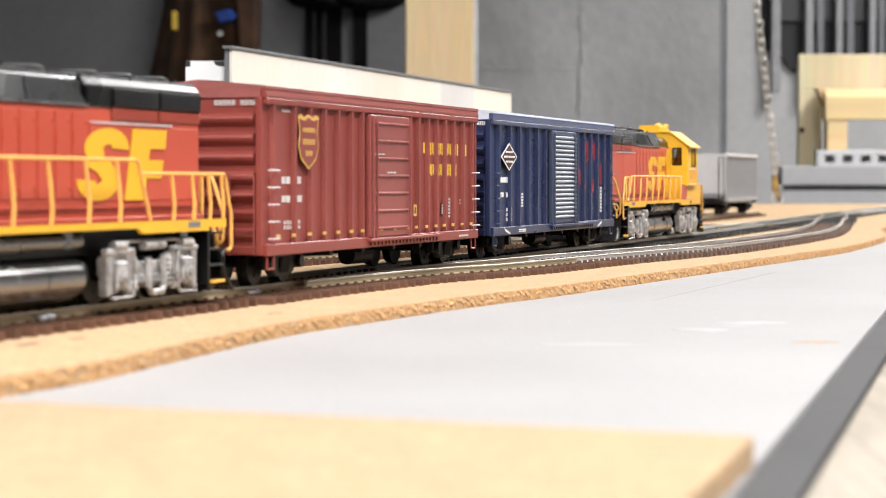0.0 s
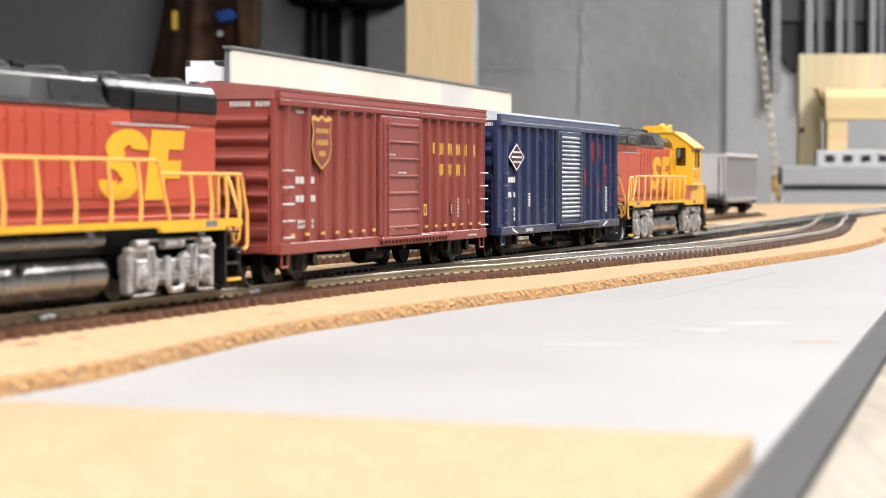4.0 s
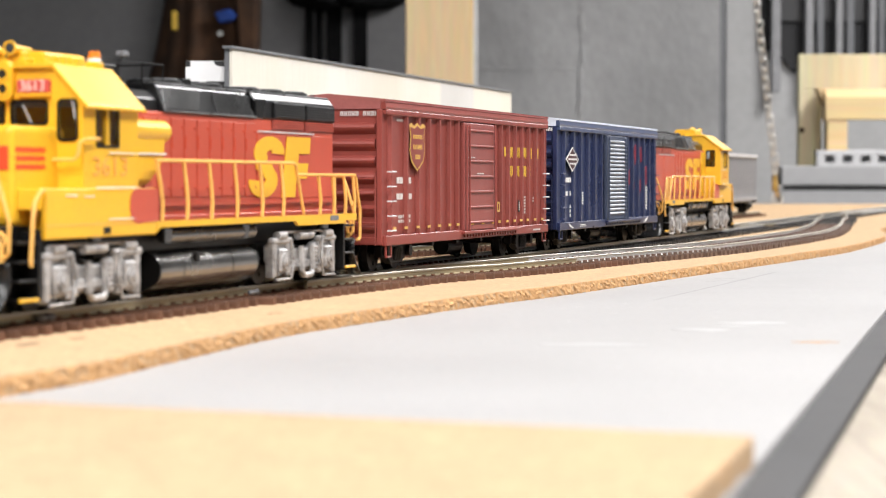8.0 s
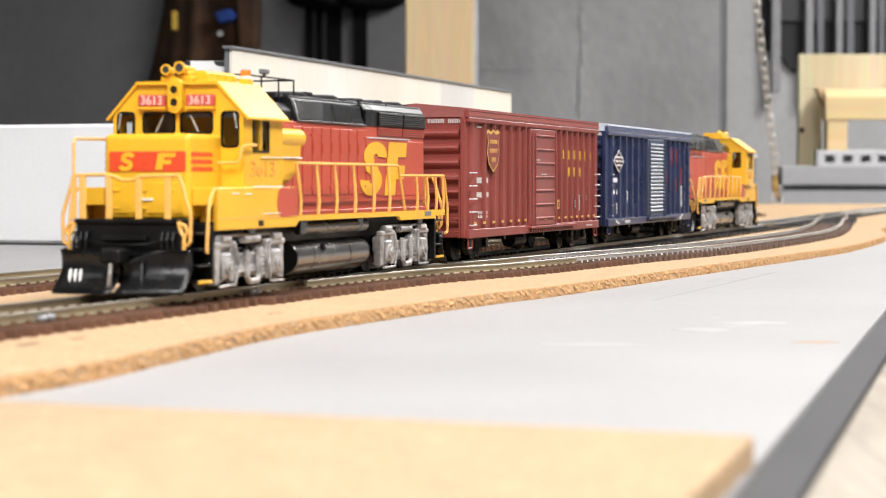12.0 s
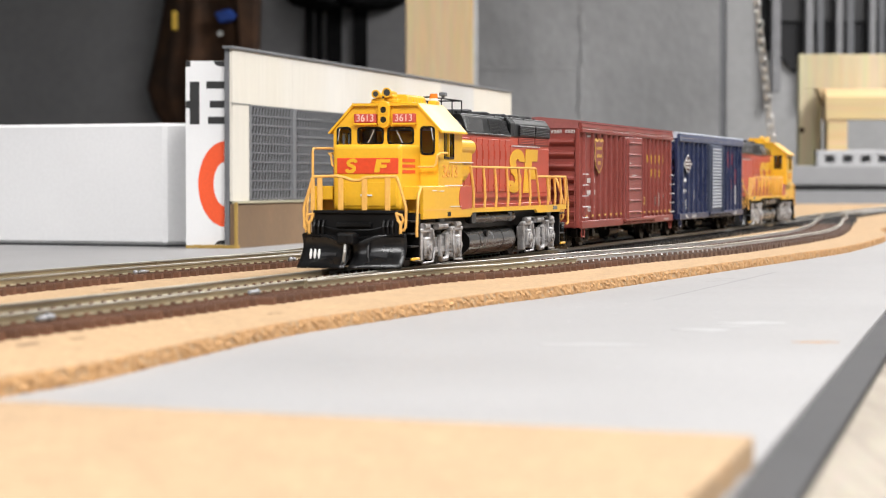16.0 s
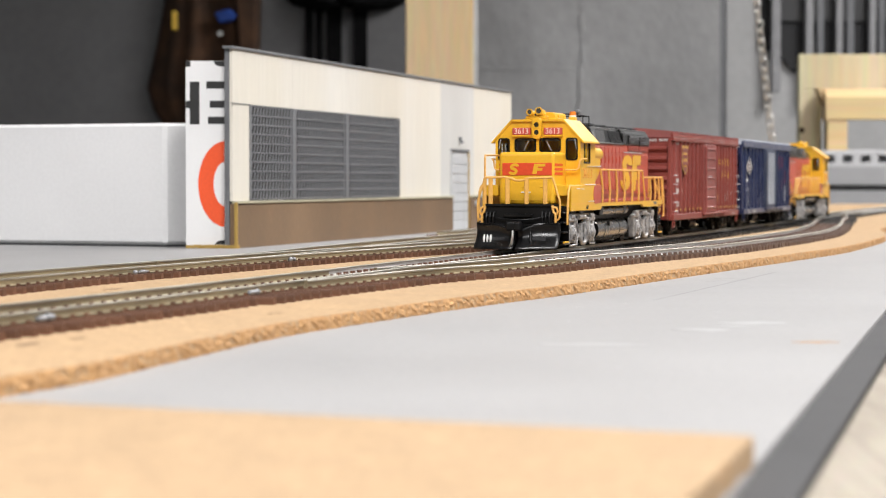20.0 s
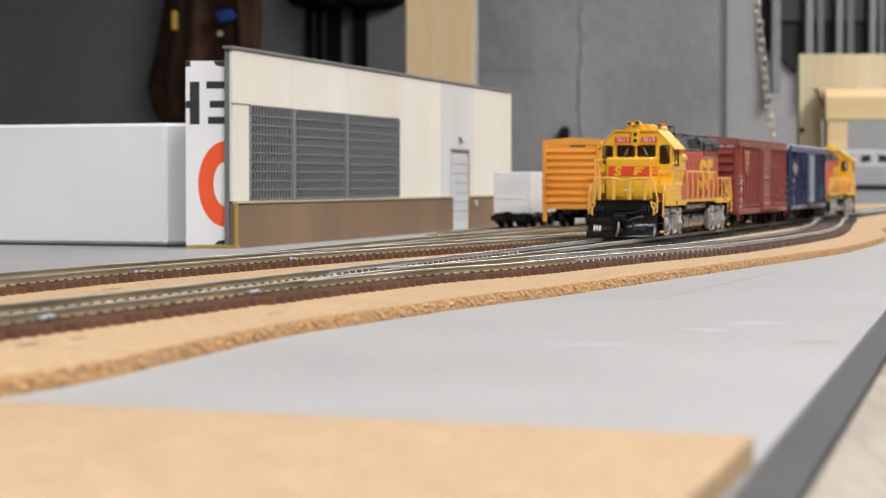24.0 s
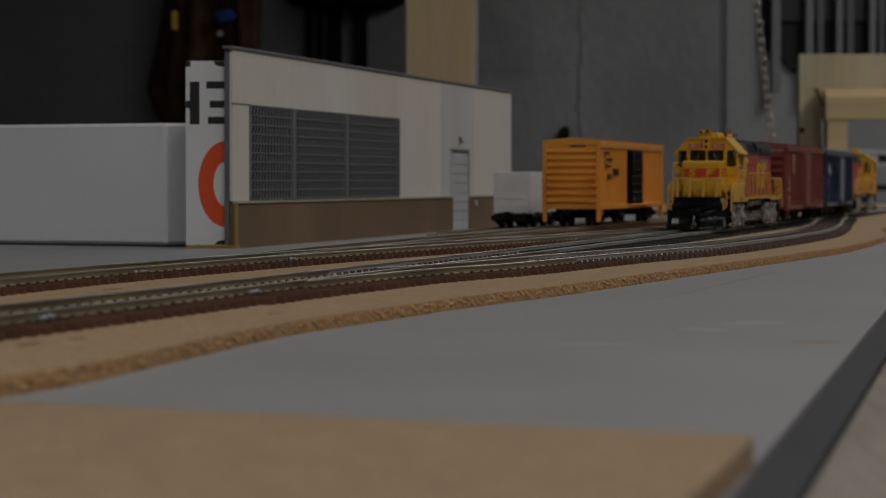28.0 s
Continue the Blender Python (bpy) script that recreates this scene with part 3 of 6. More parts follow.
LA = even(LINE_A, 3.0)
joint(-84, 445, LA, 10.4, 1.6)
joint(-54, 550, LA, 10.4, 1.4)
joint(-6, 705, LA, 10.4, 1.3)
joint(-90, 668, LINE_C, 10.4, 1.4)
joint(-56, 775, LINE_C, 10.4, 1.5)
joint(60, 1070, LINE_C, 10, 1.0)


# ---------------------------------------------------------------- rolling stock (x ahead, y to its left, z up from the rail head, millimetres)
def axle(parent, x, r=5.85, label="", gauge=7.3):
    """One wheelset, turning about its own axle."""
    bm = B()
    for s in (-1, 1):
        cyl(bm, (0, s * gauge, 0), (0, s * (gauge + 2.2), 0), r, 20)
        cyl(bm, (0, s * (gauge - 0.5), 0), (0, s * (gauge + 0.2), 0), r + 0.65, 20)
        for k in range(4):
            a = k * math.pi / 2
            cyl(bm, (math.cos(a) * r * 0.55, s * (gauge + 2.1), math.sin(a) * r * 0.55), (math.cos(a) * r * 0.55, s * (gauge + 2.45), math.sin(a) * r * 0.55), r * 0.14, 6)
    cyl(bm, (0, -gauge - 4, 0), (0, gauge + 4, 0), 0.9, 8)
    ob = part("wheelset", bm, M_WHEEL, parent, label)
    ob.location = (x * MM, 0, r * MM)
    return ob


AXLES = {}       # thing -> [(wheelset, radius)]


def freight_truck(car, x, axles):
    """A two-axle freight truck with cast sideframes and round journal caps."""
    for sgn in (-1, 1):
        bm = B()
        y0, y1 = sorted((sgn * 11.0, sgn * 13.4))
        prism(bm, [(x - 13.5, 4.0), (x - 13.5, 7.4), (x - 8, 8.0), (x - 5, 9.6), (x + 5, 9.6), (x + 8, 8.0), (x + 13.5, 7.4), (x + 13.5, 4.0), (x + 9, 4.2), (x + 5, 2.0), (x - 5, 2.0), (x - 9, 4.2)], "y", y0, y1, 0.3)
        for dx in (-10, 10):
            cyl(bm, (x + dx, sgn * 13.0, 5.6), (x + dx, sgn * 14.6, 5.6), 1.7, 10)
        for dx in (-2, 0, 2):
            cyl(bm, (x + dx, sgn * 13.2, 3.0), (x + dx, sgn * 13.9, 6.8), 0.8, 8)
        part("sideframe", bm, M_BLACK, car)
    part("bolster", bx(B(), x - 3, x + 3, -12, 12, 5, 9, 0.4), M_BLACK, car)
    for dx in (-10, 10):
        axles.append((axle(car, x + dx, 5.3), 5.3))


def bars(bm, x0, x1, z0, z1, y, n, rows=1, gap=0.35, out=0.1):
    """A patch of unreadable writing: n plain bars side by side in rows."""
    w = (x1 - x0) / n
    h = (z1 - z0) / rows
    for j in range(rows):
        for i in range(n):
            bx(bm, x0 + i * w + w * gap / 2, x0 + (i + 1) * w - w * gap / 2, *sorted((y, y + out)), z0 + j * h + h * 0.15, z0 + (j + 1) * h - h * 0.15)
    return bm


def coupler(parent, x, sgn):
    bm = B()
    bx(bm, *sorted((x, x + sgn * 7)), -1.3, 1.3, 7.2, 9.6, 0.2)
    bx(bm, *sorted((x + sgn * 6, x + sgn * 9.5)), -2.6, 2.2, 6.8, 10.0, 0.5)
    part("coupler", bm, M_BLACK, parent, "black knuckle coupler")


def boxcar(label, paint, roof, posts, door, axles, door_mat=None, louvre_door=False, z0=7.9, zt=47.7, brake=True, ribs=7, eave=None):
    car = thing("boxcar", label, "boxcar", "freight cars of the train")
    L, W = 91.8, 16.4
    # body shell with the sloped roof edge
    part("body", bx(B(), -L, L, -W, W, z0, zt - 1.2, 0.25), paint, car)
    for sgn in (1, -1):
        part("eave", prism(B(), [(sgn * 16.2, zt - 1.25), (sgn * 17.5, zt - 1.25), (sgn * 17.7, zt - 0.6), (sgn * 17.3, zt + 0.85), (sgn * 16.2, zt + 0.85)], "x", -L - 0.3, L + 0.3), eave or paint, car, "folded eave along the roof")
    part("roof", prism(B(), [(-16.1, zt - 1.2), (16.1, zt - 1.2), (16.1, zt + 0.86), (17.5, zt + 0.86), (17.5, zt + 1.25), (0, zt + 2.9), (-17.5, zt + 1.25), (-17.5, zt + 0.86), (-16.1, zt + 0.86)], "x", -L - 0.4, L + 0.4), roof, car, "gently pitched ribbed metal roof")
    rib = part("roof_rib", prism(B(), [(-17.6, zt + 1.0), (17.6, zt + 1.0), (17.6, zt + 1.65), (0, zt + 3.3), (-17.6, zt + 1.65)], "x", -0.45, 0.45), roof, car)
    rib.location.x = -L * MM
    for i in range(1, 15):
        again(rib, dx=i * 2 * L / 14)
    # side posts, one by one
    for sgn in (1, -1):
        for x in posts:
            bm = B()
            prism(bm, [(x - 1.1, W), (x + 1.1, W), (x + 0.6, W + 1.15), (x - 0.6, W + 1.15)], "z", z0 + 2.6, zt - 2.6)
            if sgn < 0:
                bmesh.ops.scale(bm, vec=(1, -1, 1), verts=bm.verts[:])
                bmesh.ops.reverse_faces(bm, faces=bm.faces[:])
            part("side_post", bm, paint, car)
        y0, y1 = sorted((sgn * (W - 0.2), sgn * (W + 1.3)))
        part("side_sill", bx(B(), -L, L, y0, y1, z0 - 0.2, z0 + 2.7, 0.2), paint, car)
        part("top_chord", bx(B(), -L, L, y0, y1, zt - 2.8, zt - 1.3, 0.2), eave or paint, car)
        # the door with its pressed ribs, tracks and bars
        dm = door_mat or paint
        dy0, dy1 = sorted((sgn * W, sgn * (W + 1.7)))
        dr = part("door", bx(B(), door[1], door[0], dy0, dy1, z0 + 2.6, zt - 3.2, 0.2), dm, car, "sliding side door with pressed ribs")
        nz = 19 if louvre_door else 7
        for i in range(nz):
            z = z0 + 5 + (zt - z0 - 10.5) * i / (nz - 1)
            y0, y1 = sorted((sgn * (W + 1.5), sgn * (W + 2.2)))
            h = 0.62 if louvre_door else 0.5
            o = part("door_rib", prism(B(), [(y0 if sgn > 0 else y1, z - h), ((y1 if sgn > 0 else y0), z - h * 0.4), ((y1 if sgn > 0 else y0), z + h * 0.2), (y0 if sgn > 0 else y1, z + h)], "x", door[1] + 2.0, door[0] - 2.0),
                     M_SLAT if louvre_door else dm, dr)
        for x in (door[0] - 1, door[1] + 1, door[1] + 5 if louvre_door else door[0] - 4):
            rod(bm := B(), [(x, sgn * (W + 2.3), z0 + 2), (x, sgn * (W + 2.3), zt - 4)], 0.35)
            part("lock_bar", bm, dm, dr, "vertical door lock rod")
        y0, y1 = sorted((sgn * (W + 0.6), sgn * (W + 2.6)))
        part("door_track", bx(B(), door[1] - 30, door[0] + 2, y0, y1, z0 + 1.4, z0 + 2.3, 0.15), paint, car)
        bm = B()
        for x in np.arange(door[1] - 28, door[0] + 1, 3.2):
            bx(bm, x, x + 1.6, *sorted((sgn * (W + 0.6), sgn * (W + 1.9))), z0 + 0.4, z0 + 1.3)
        part("track_bracket", bm, paint, car, kind="stuff")
        # ladders and grab irons at both ends
        for xe in (L - 1.4, -L + 1.4):
            bm = B()
            for k in range(5):
                z = z0 + 4 + k * 4.2
                xs = -1 if xe > 0 else 1
                rod(bm, [(xe, sgn * (W + 1.0), z), (xe, sgn * (W + 2.1), z), (xe + xs * 5.0, sgn * (W + 2.1), z), (xe + xs * 5.0, sgn * (W + 1.0), z)], 0.22, 5)
            part("grab_irons", bm, M_DOORGREY if paint is M_BROWN else paint, car, "thin wire grab irons")
            bm = B()
            rod(bm, [(xe, sgn * (W + 0.6), z0), (xe, sgn * (W + 0.6), z0 - 3.4), (xe - (4.5 if xe > 0 else -4.5), sgn * (W + 0.6), z0 - 3.4), (xe - (4.5 if xe > 0 else -4.5), sgn * (W + 0.6), z0)], 0.3, 5)
            part("stirrup_step", bm, paint, car)
    # corrugated ends
    for sgn in (1, -1):
        for k in range(ribs):
            q = 7.0 / ribs
            z = z0 + 5.0 * q + k * 4.7 * q + (1 - q) * 2
            bm = B()
            prism(bm, [(sgn * L, z - 1.7 * q), (sgn * (L + 1.5), z - 0.5 * q), (sgn * (L + 1.8), z + 0.2 * q), (sgn * (L + 1.4), z + 0.9 * q), (sgn * L, z + 1.6 * q)], "y", -14.6, 14.6)
            part("end_rib", bm, paint, car)
        for yy in (-W + 0.5, W - 0.5):
            part("corner_post", bx(B(), *sorted((sgn * L, sgn * (L + 1.3))), yy - 0.8, yy + 0.8, z0, zt - 1.3, 0.2), paint, car)
        bm = B()
        for y0 in (9.2,):
            for k in range(5):
                z = z0 + 2 + k * 4.2
                rod(bm, [(sgn * (L + 1.2), 8.6, z), (sgn * (L + 2.2), 8.6, z), (sgn * (L + 2.2), 15, z), (sgn * (L + 1.2), 15, z)], 0.25, 5)
            for yy in (8.6, 15):
                rod(bm, [(sgn * (L + 2.0), yy, z0), (sgn * (L + 2.0), yy, z0 + 20)], 0.25, 5)
        part("end_ladder", bm, paint, car)
        if not brake:
            coupler(car, sgn * (L + 0.5), sgn)
            continue
        part("brake_platform", bx(B(), *sorted((sgn * (L + 1), sgn * (L + 4.5))), -8, 5, z0 + 5, z0 + 5.7), paint, car)
        cyl(bm := B(), (sgn * (L + 2), -4, z0 + 24), (sgn * (L + 3), -4, z0 + 24), 3.2, 16)
        part("brake_wheel", bm, paint, car)
        coupler(car, sgn * (L + 0.5), sgn)
    bm = B()
    bx(bm, -L + 1, L - 1, -3, 3, z0 - 2.4, z0, 0.2)
    for x in (-40, -15, 12, 38):
        bx(bm, x, x + 2.4, -15, 15, z0 - 1.6, z0)
    part("underframe", bm, M_BLACK, car)
    cyl(bm := B(), (-14, 6, z0 - 3), (2, 6, z0 - 3), 2.6, 12)
    part("brake_cylinder", bm, M_BLACK, car)
    freight_truck(car, 70, axles)
    freight_truck(car, -70, axles)
    return car


def glyph(bm, x0, x1, y0, y1, z0, z1, w=0.8):
    """Two plain bars standing for one bold character."""
    m = max(w, (x1 - x0) * 0.34)
    bx(bm, x0, x0 + m, y0, y1, z0, z1)
    return bx(bm, x1 - m, x1, y0, y1, z0 + (z1 - z0) * 0.12, z1) if x1 - x0 > 2.2 * w else bm


def brown_boxcar():
    ax = []
    posts = [86.2, 71.6, 60.2, 49.6, 39.2, 28.8, 19.8, -22.5, -30.5, -39.8, -48.6, -57.4, -66.4, -76.5, -87]
    car = boxcar("brown boxcar with ribbed sides and yellow lettering", M_BROWN, M_ROOFBROWN, posts, (15.8, -19.0), ax, M_DOORBROWN)
    AXLES[car.name] = ax
    for sgn in (1, -1):
        y = sgn * 17.55
        k = sgn          # the flank reads from its own left end
        bm = B()
        prism(bm, [(k * a, b) for a, b in ((70.6, 42.5), (68.2, 43.1), (66.2, 42.2), (63.1, 43.2), (60, 42.2), (57.8, 43.1), (55.4, 42.5), (56.6, 39), (55.6, 35), (57.5, 31.6), (63, 29), (68.5, 31.6), (70.4, 35), (69.4, 39))],
              "y", *sorted((y, y + sgn * 0.1)))
        part("shield_emblem", bm, M_MARKG, car, "yellow shield emblem outline")
        bm = B()
        prism(bm, [(k * a, b) for a, b in ((69.8, 42.0), (66, 41.4), (63.1, 42.4), (60, 41.4), (56.2, 42.0), (57.3, 39), (56.3, 35.1), (58.0, 32.1), (63, 29.7), (68.0, 32.1), (69.7, 35.1), (68.8, 39))],
              "y", *sorted((y + sgn * 0.1, y + sgn * 0.18)))
        part("shield_field", bm, M_BROWN, car)
        bm = B()
        for z0, z1, n, a, b in ((38.2, 40, 5, 58.6, 67.6), (35.1, 37.1, 4, 58.6, 67.6), (32.2, 34.2, 3, 60.6, 65.6)):
            bars(bm, *sorted((k * a, k * b)), z0, z1, y + sgn * 0.18, n * 2, 1, 0.55, sgn * 0.08)
        part("shield_lettering", bm, M_MARKG, car, kind="stuff")
        y = sgn * 16.45
        # two lines of bold lettering as upright bars
        bm = B()
        for x, w in ((-36.9, 4.6), (-43.4, 1.3), (-45.6, 2.6), (-50.6, 2.6), (-54.0, 2.6), (-59.4, 2.6), (-62.8, 2.6), (-68.4, 2.4), (-71.6, 1.2), (-78.6, 3.4)):
            glyph(bm, *sorted((k * x, k * (x - w))), *sorted((y, y + sgn * 0.1)), 34.0, 37.7)
        for x, w in ((-43.6, 2.2), (-46.6, 2.0), (-50.4, 2.6), (-53.8, 2.2), (-59.4, 2.6), (-62.8, 2.4), (-68.6, 2.4)):
            glyph(bm, *sorted((k * x, k * (x - w))), *sorted((y, y + sgn * 0.1)), 27.6, 31.3)
        bx(bm, *sorted((k * -76, k * -77.5)), *sorted((y, y + sgn * 0.1)), 27.9, 29.0)
        part("lettering", bm, M_MARKY, car, "two rows of yellow lettering", kind="stuff")
        bm = B()
        bars(bm, *sorted((k * 79.4, k * 73.2)), 25.0, 27.6, y, 2, 1, 0.15, sgn * 0.1)
        bars(bm, *sorted((k * 71.0, k * 65.6)), 25.0, 27.6, y, 2, 1, 0.15, sgn * 0.1)
        bars(bm, *sorted((k * 79.4, k * 73.2)), 20.4, 22.8, y, 2, 1, 0.15, sgn * 0.1)
        bars(bm, *sorted((k * 71.0, k * 65.0)), 20.4, 22.8, y, 3, 1, 0.1, sgn * 0.1)
        bars(bm, *sorted((k * 78, k * 66)), 13.8, 16.4, y, 6, 2, 0.4, sgn * 0.1)
        bars(bm, *sorted((k * 79, k * 73)), 43.2, 44.2, y, 3, 1, 0.2, sgn * 0.1)
        bars(bm, *sorted((k * -62, k * -68)), 14.6, 21.0, y, 2, 6, 0.4, sgn * 0.1)
        bars(bm, *sorted((k * -74, k * -78)), 18.6, 20.6, y, 2, 2, 0.4, sgn * 0.1)
        bars(bm, *sorted((k * -70, k * -80)), 8.5, 9.3, y + sgn * 1.3, 6, 1, 0.2, sgn * 0.1)
        bars(bm, *sorted((k * 14, k * 4)), 33.3, 33.9, y + sgn * 1.75, 3, 1, 0.2, sgn * 0.1)
        bars(bm, *sorted((k * 2, k * -6)), 28.2, 28.8, y + sgn * 1.75, 3, 1, 0.2, sgn * 0.1)
        part("data_marking", bm, M_MARKS, car, "small white data markings", kind="stuff")
        y = sgn * 17.55
        for x in [84, 73.5, 62, 51, 40.5, 30, 21, 7, -5, -17, -27, -37, -46.5, -55, -64, -74, -84]:
            part("reflector", bx(B(), k * x - 1.3, k * x + 1.3, *sorted((y - sgn * 0.1, y + sgn * (0.1 if not -19 < x < 15 else 0.75))), 12.1, 12.9), M_MARKG, car, "small yellow reflector")
        part("stencil", holed([(k * -24.2, 15.8), (k * -27.2, 15.8), (k * -27.2, 19.2), (k * -24.2, 19.2)], [[(k * -24.9, 16.5), (k * -26.5, 16.5), (k * -26.5, 18.5), (k * -24.9, 18.5)]], "y", *sorted((y, y + sgn * 0.1))), M_MARKG, car, "small yellow stencilled frame")
        part("clear_panel", bx(B(), *sorted((k * -54.4, k * -58.4)), *sorted((y - sgn * 1.0, y - sgn * 0.9)), 15.4, 19.4), M_MARKB, car, "black stencil panel")
        bm = B()
        bars(bm, *sorted((k * -54.8, k * -58.0)), 15.8, 19.0, y - sgn * 0.9, 2, 4, 0.3, sgn * 0.06)
        part("panel_marking", bm, M_MARKS, car, kind="stuff")
        part("end_number", bars_end(91.9 * sgn + 0.2 * sgn, sgn), M_MARKS, car, "small white number bars on the car end", kind="stuff")
    return car


def bars_end(x, sgn):
    bm = B()
    for i in range(10):
        if i == 4:
            continue
        y = 15.2 - i * 1.15
        for o, w in ((0.0, 0.32), (0.55, 0.3)):
            bx(bm, *sorted((x, x + sgn * 0.15)), *sorted((sgn * (y - o), sgn * (y - o - w))), 44.6, 45.9)
        bx(bm, *sorted((x, x + sgn * 0.15)), *sorted((sgn * y, sgn * (y - 0.8))), 45.6 if i % 2 else 45.0, 45.9 if i % 2 else 45.3)
    return bm


def blue_boxcar():
    ax = []
    posts = [83.2, 69.0, 56.5, 44, 32, 19.8, -28.5, -40, -51.5, -63, -75, -86]
    car = boxcar("dark navy blue boxcar with a louvred pale door", M_BLUE, M_BLUEROOF, posts, (13.5, -23.8), ax, M_LTBLUE, True, eave=M_BLUEEAVE)
    AXLES[car.name] = ax
    for sgn in (1, -1):
        y = sgn * 17.55
        k = sgn
        bm = B()
        prism(bm, [(k * a, b) for a, b in ((82.5, 34.3), (72, 39.0), (61.5, 34.3), (72, 29.6))], "y", *sorted((y, y + sgn * 0.1)))
        part("diamond_emblem", bm, M_MARKW, car, "white diamond emblem with a dark field")
        bm = B()
        prism(bm, [(k * a, b) for a, b in ((81, 34.3), (72, 38.35), (63, 34.3), (72, 30.25))], "y", *sorted((y + sgn * 0.1, y + sgn * 0.17)))
        part("diamond_field", bm, M_MARKD, car)
        bm = B()
        bars(bm, *sorted((k * 77, k * 67)), 35.5, 36.4, y + sgn * 0.17, 3, 1, 0.25, sgn * 0.08)
        bars(bm, *sorted((k * 79, k * 65)), 33.8, 34.8, y + sgn * 0.17, 5, 1, 0.25, sgn * 0.08)
        bars(bm, *sorted((k * 77, k * 67)), 32.2, 33.1, y + sgn * 0.17, 3, 1, 0.25, sgn * 0.08)
        y = sgn * 16.45
        bars(bm, *sorted((k * 80, k * 68)), 25.2, 27.8, y, 3, 1, 0.15, sgn * 0.1)
        bars(bm, *sorted((k * 81, k * 75)), 20.2, 22.6, y, 2, 1, 0.15, sgn * 0.1)
        bars(bm, *sorted((k * 72, k * 66)), 20.2, 22.6, y, 2, 1, 0.15, sgn * 0.1)
        bars(bm, *sorted((k * 83, k * 80)), 12.2, 17.2, y, 1, 4, 0.2, sgn * 0.1)
        bars(bm, *sorted((k * 72, k * 64)), 12.2, 17.2, y, 3, 3, 0.3, sgn * 0.1)
        bars(bm, *sorted((k * 53, k * 49)), 17, 22, y, 1, 5, 0.2, sgn * 0.1)
        bars(bm, *sorted((k * -52, k * -57)), 15, 23, y, 2, 8, 0.3, sgn * 0.1)
        bars(bm, *sorted((k * -70, k * -74)), 13.5, 24, y, 1, 8, 0.2, sgn * 0.1)
        bars(bm, *sorted((k * 60, k * 50)), 8.4, 9.6, y + sgn * 1.3, 6, 2, 0.3, sgn * 0.1)
        prism(bm, [(k * 79, 10.4), (k * 70, 8.2), (k * 72.5, 8.2), (k * 77, 9.0)], "y", *sorted((y + sgn * 1.3, y + sgn * 1.4)))
        prism(bm, [(k * -60, 8.2), (k * -69, 10.4), (k * -67.5, 9.2), (k * -63, 8.2)], "y", *sorted((y + sgn * 1.3, y + sgn * 1.4)))
        part("data_marking", bm, M_MARKW, car, "small white data markings", kind="stuff")
        bm = B()
        for x, lo, hi in ((-31, 25, 33), (-34.2, 24, 31), (-43.5, 35, 41), (-47, 33, 42), (-43.5, 22, 25), (-55, 36, 42), (-59, 34, 41), (-57, 21, 27), (-66, 35, 41), (-70, 24, 33), (-78, 33, 38)):
            prism(bm, [(k * x, lo), (k * (x - 2.8), lo + 1), (k * (x - 2.4), hi), (k * (x + 0.4), hi - 1)], "y", *sorted((y, y + sgn * 0.1)))
        part("lettering", bm, M_MARKR, car, "tall dark red lettering between the posts", kind="stuff")
        part("end_number", bars_end(91.9 * sgn + 0.2 * sgn, sgn), M_MARKW, car, kind="stuff")
    return car


def stroke(bm, pts, width, y0, y1):
    """A fat band along a line on a flank, in one strip."""
    p = np.array(pts, float)
    d = np.gradient(p, axis=0)
    d /= np.hypot(*d.T)[:, None]
    n = np.stack([-d[:, 1], d[:, 0]], 1) * width / 2
    rows = [[bm.verts.new((q[0], y, q[1])) for y in (y0, y1) for q in (c + m, c - m)] for c, m in zip(p, n)]
    fs = []
    for a, b in zip(rows, rows[1:]):
        for i, j in ((2, 3), (0, 2), (1, 3)):
            fs.append(bm.faces.new((a[i], a[j], b[j], b[i])))
    for r in (rows[0], rows[-1]):
        fs.append(bm.faces.new((r[0], r[1], r[3], r[2])))
    bmesh.ops.recalc_face_normals(bm, faces=fs)
    return bm


def coil(x, y, z0, z1, turns=6, seg=10):
    """A coil spring as one wound body of alternating width."""
    bm = B()
    n = turns * 2
    rows = [[bm.verts.new((x + (1.15 if i % 2 else 0.9) * math.cos(a), y - math.copysign(0.9, y) + (1.15 if i % 2 else 0.9) * math.sin(a), z0 + (z1 - z0) * i / n))
             for a in np.linspace(0, 2 * math.pi, seg, endpoint=False)] for i in range(n + 1)]
    for a, b in zip(rows, rows[1:]):
        for i in range(seg):
            bm.faces.new((a[i], a[(i + 1) % seg], b[(i + 1) % seg], b[i]))
    bm.faces.new(rows[0])
    bm.faces.new(rows[-1])
    bmesh.ops.recalc_face_normals(bm, faces=bm.faces[:])
    return bm


def holed(outline, holes, axis, a, b):
    """A plate across an axis with openings cut through it; outline and holes as for prism()."""
    def at(p, q):
        return {"x": (q, p[0], p[1]), "y": (p[0], q, p[1]), "z": (p[0], p[1], q)}[axis]
    bm = B()
    loops = [list(outline)] + [list(h) for h in holes]
    flat = [p for h in loops for p in h]
    lo, hi = [bm.verts.new(at(p, a)) for p in flat], [bm.verts.new(at(p, b)) for p in flat]
    for tri in mathutils.geometry.tessellate_polygon([[Vector((p[0], p[1], 0)) for p in h] for h in loops]):
        bm.faces.new([lo[i] for i in tri])
        bm.faces.new([hi[i] for i in reversed(tri)])
    k = 0
    for h in loops:
        n = len(h)
        for i in range(n):
            p, q = k + i, k + (i + 1) % n
            bm.faces.new((lo[p], lo[q], hi[q], hi[p]))
        k += n
    bmesh.ops.recalc_face_normals(bm, faces=bm.faces[:])
    return bm


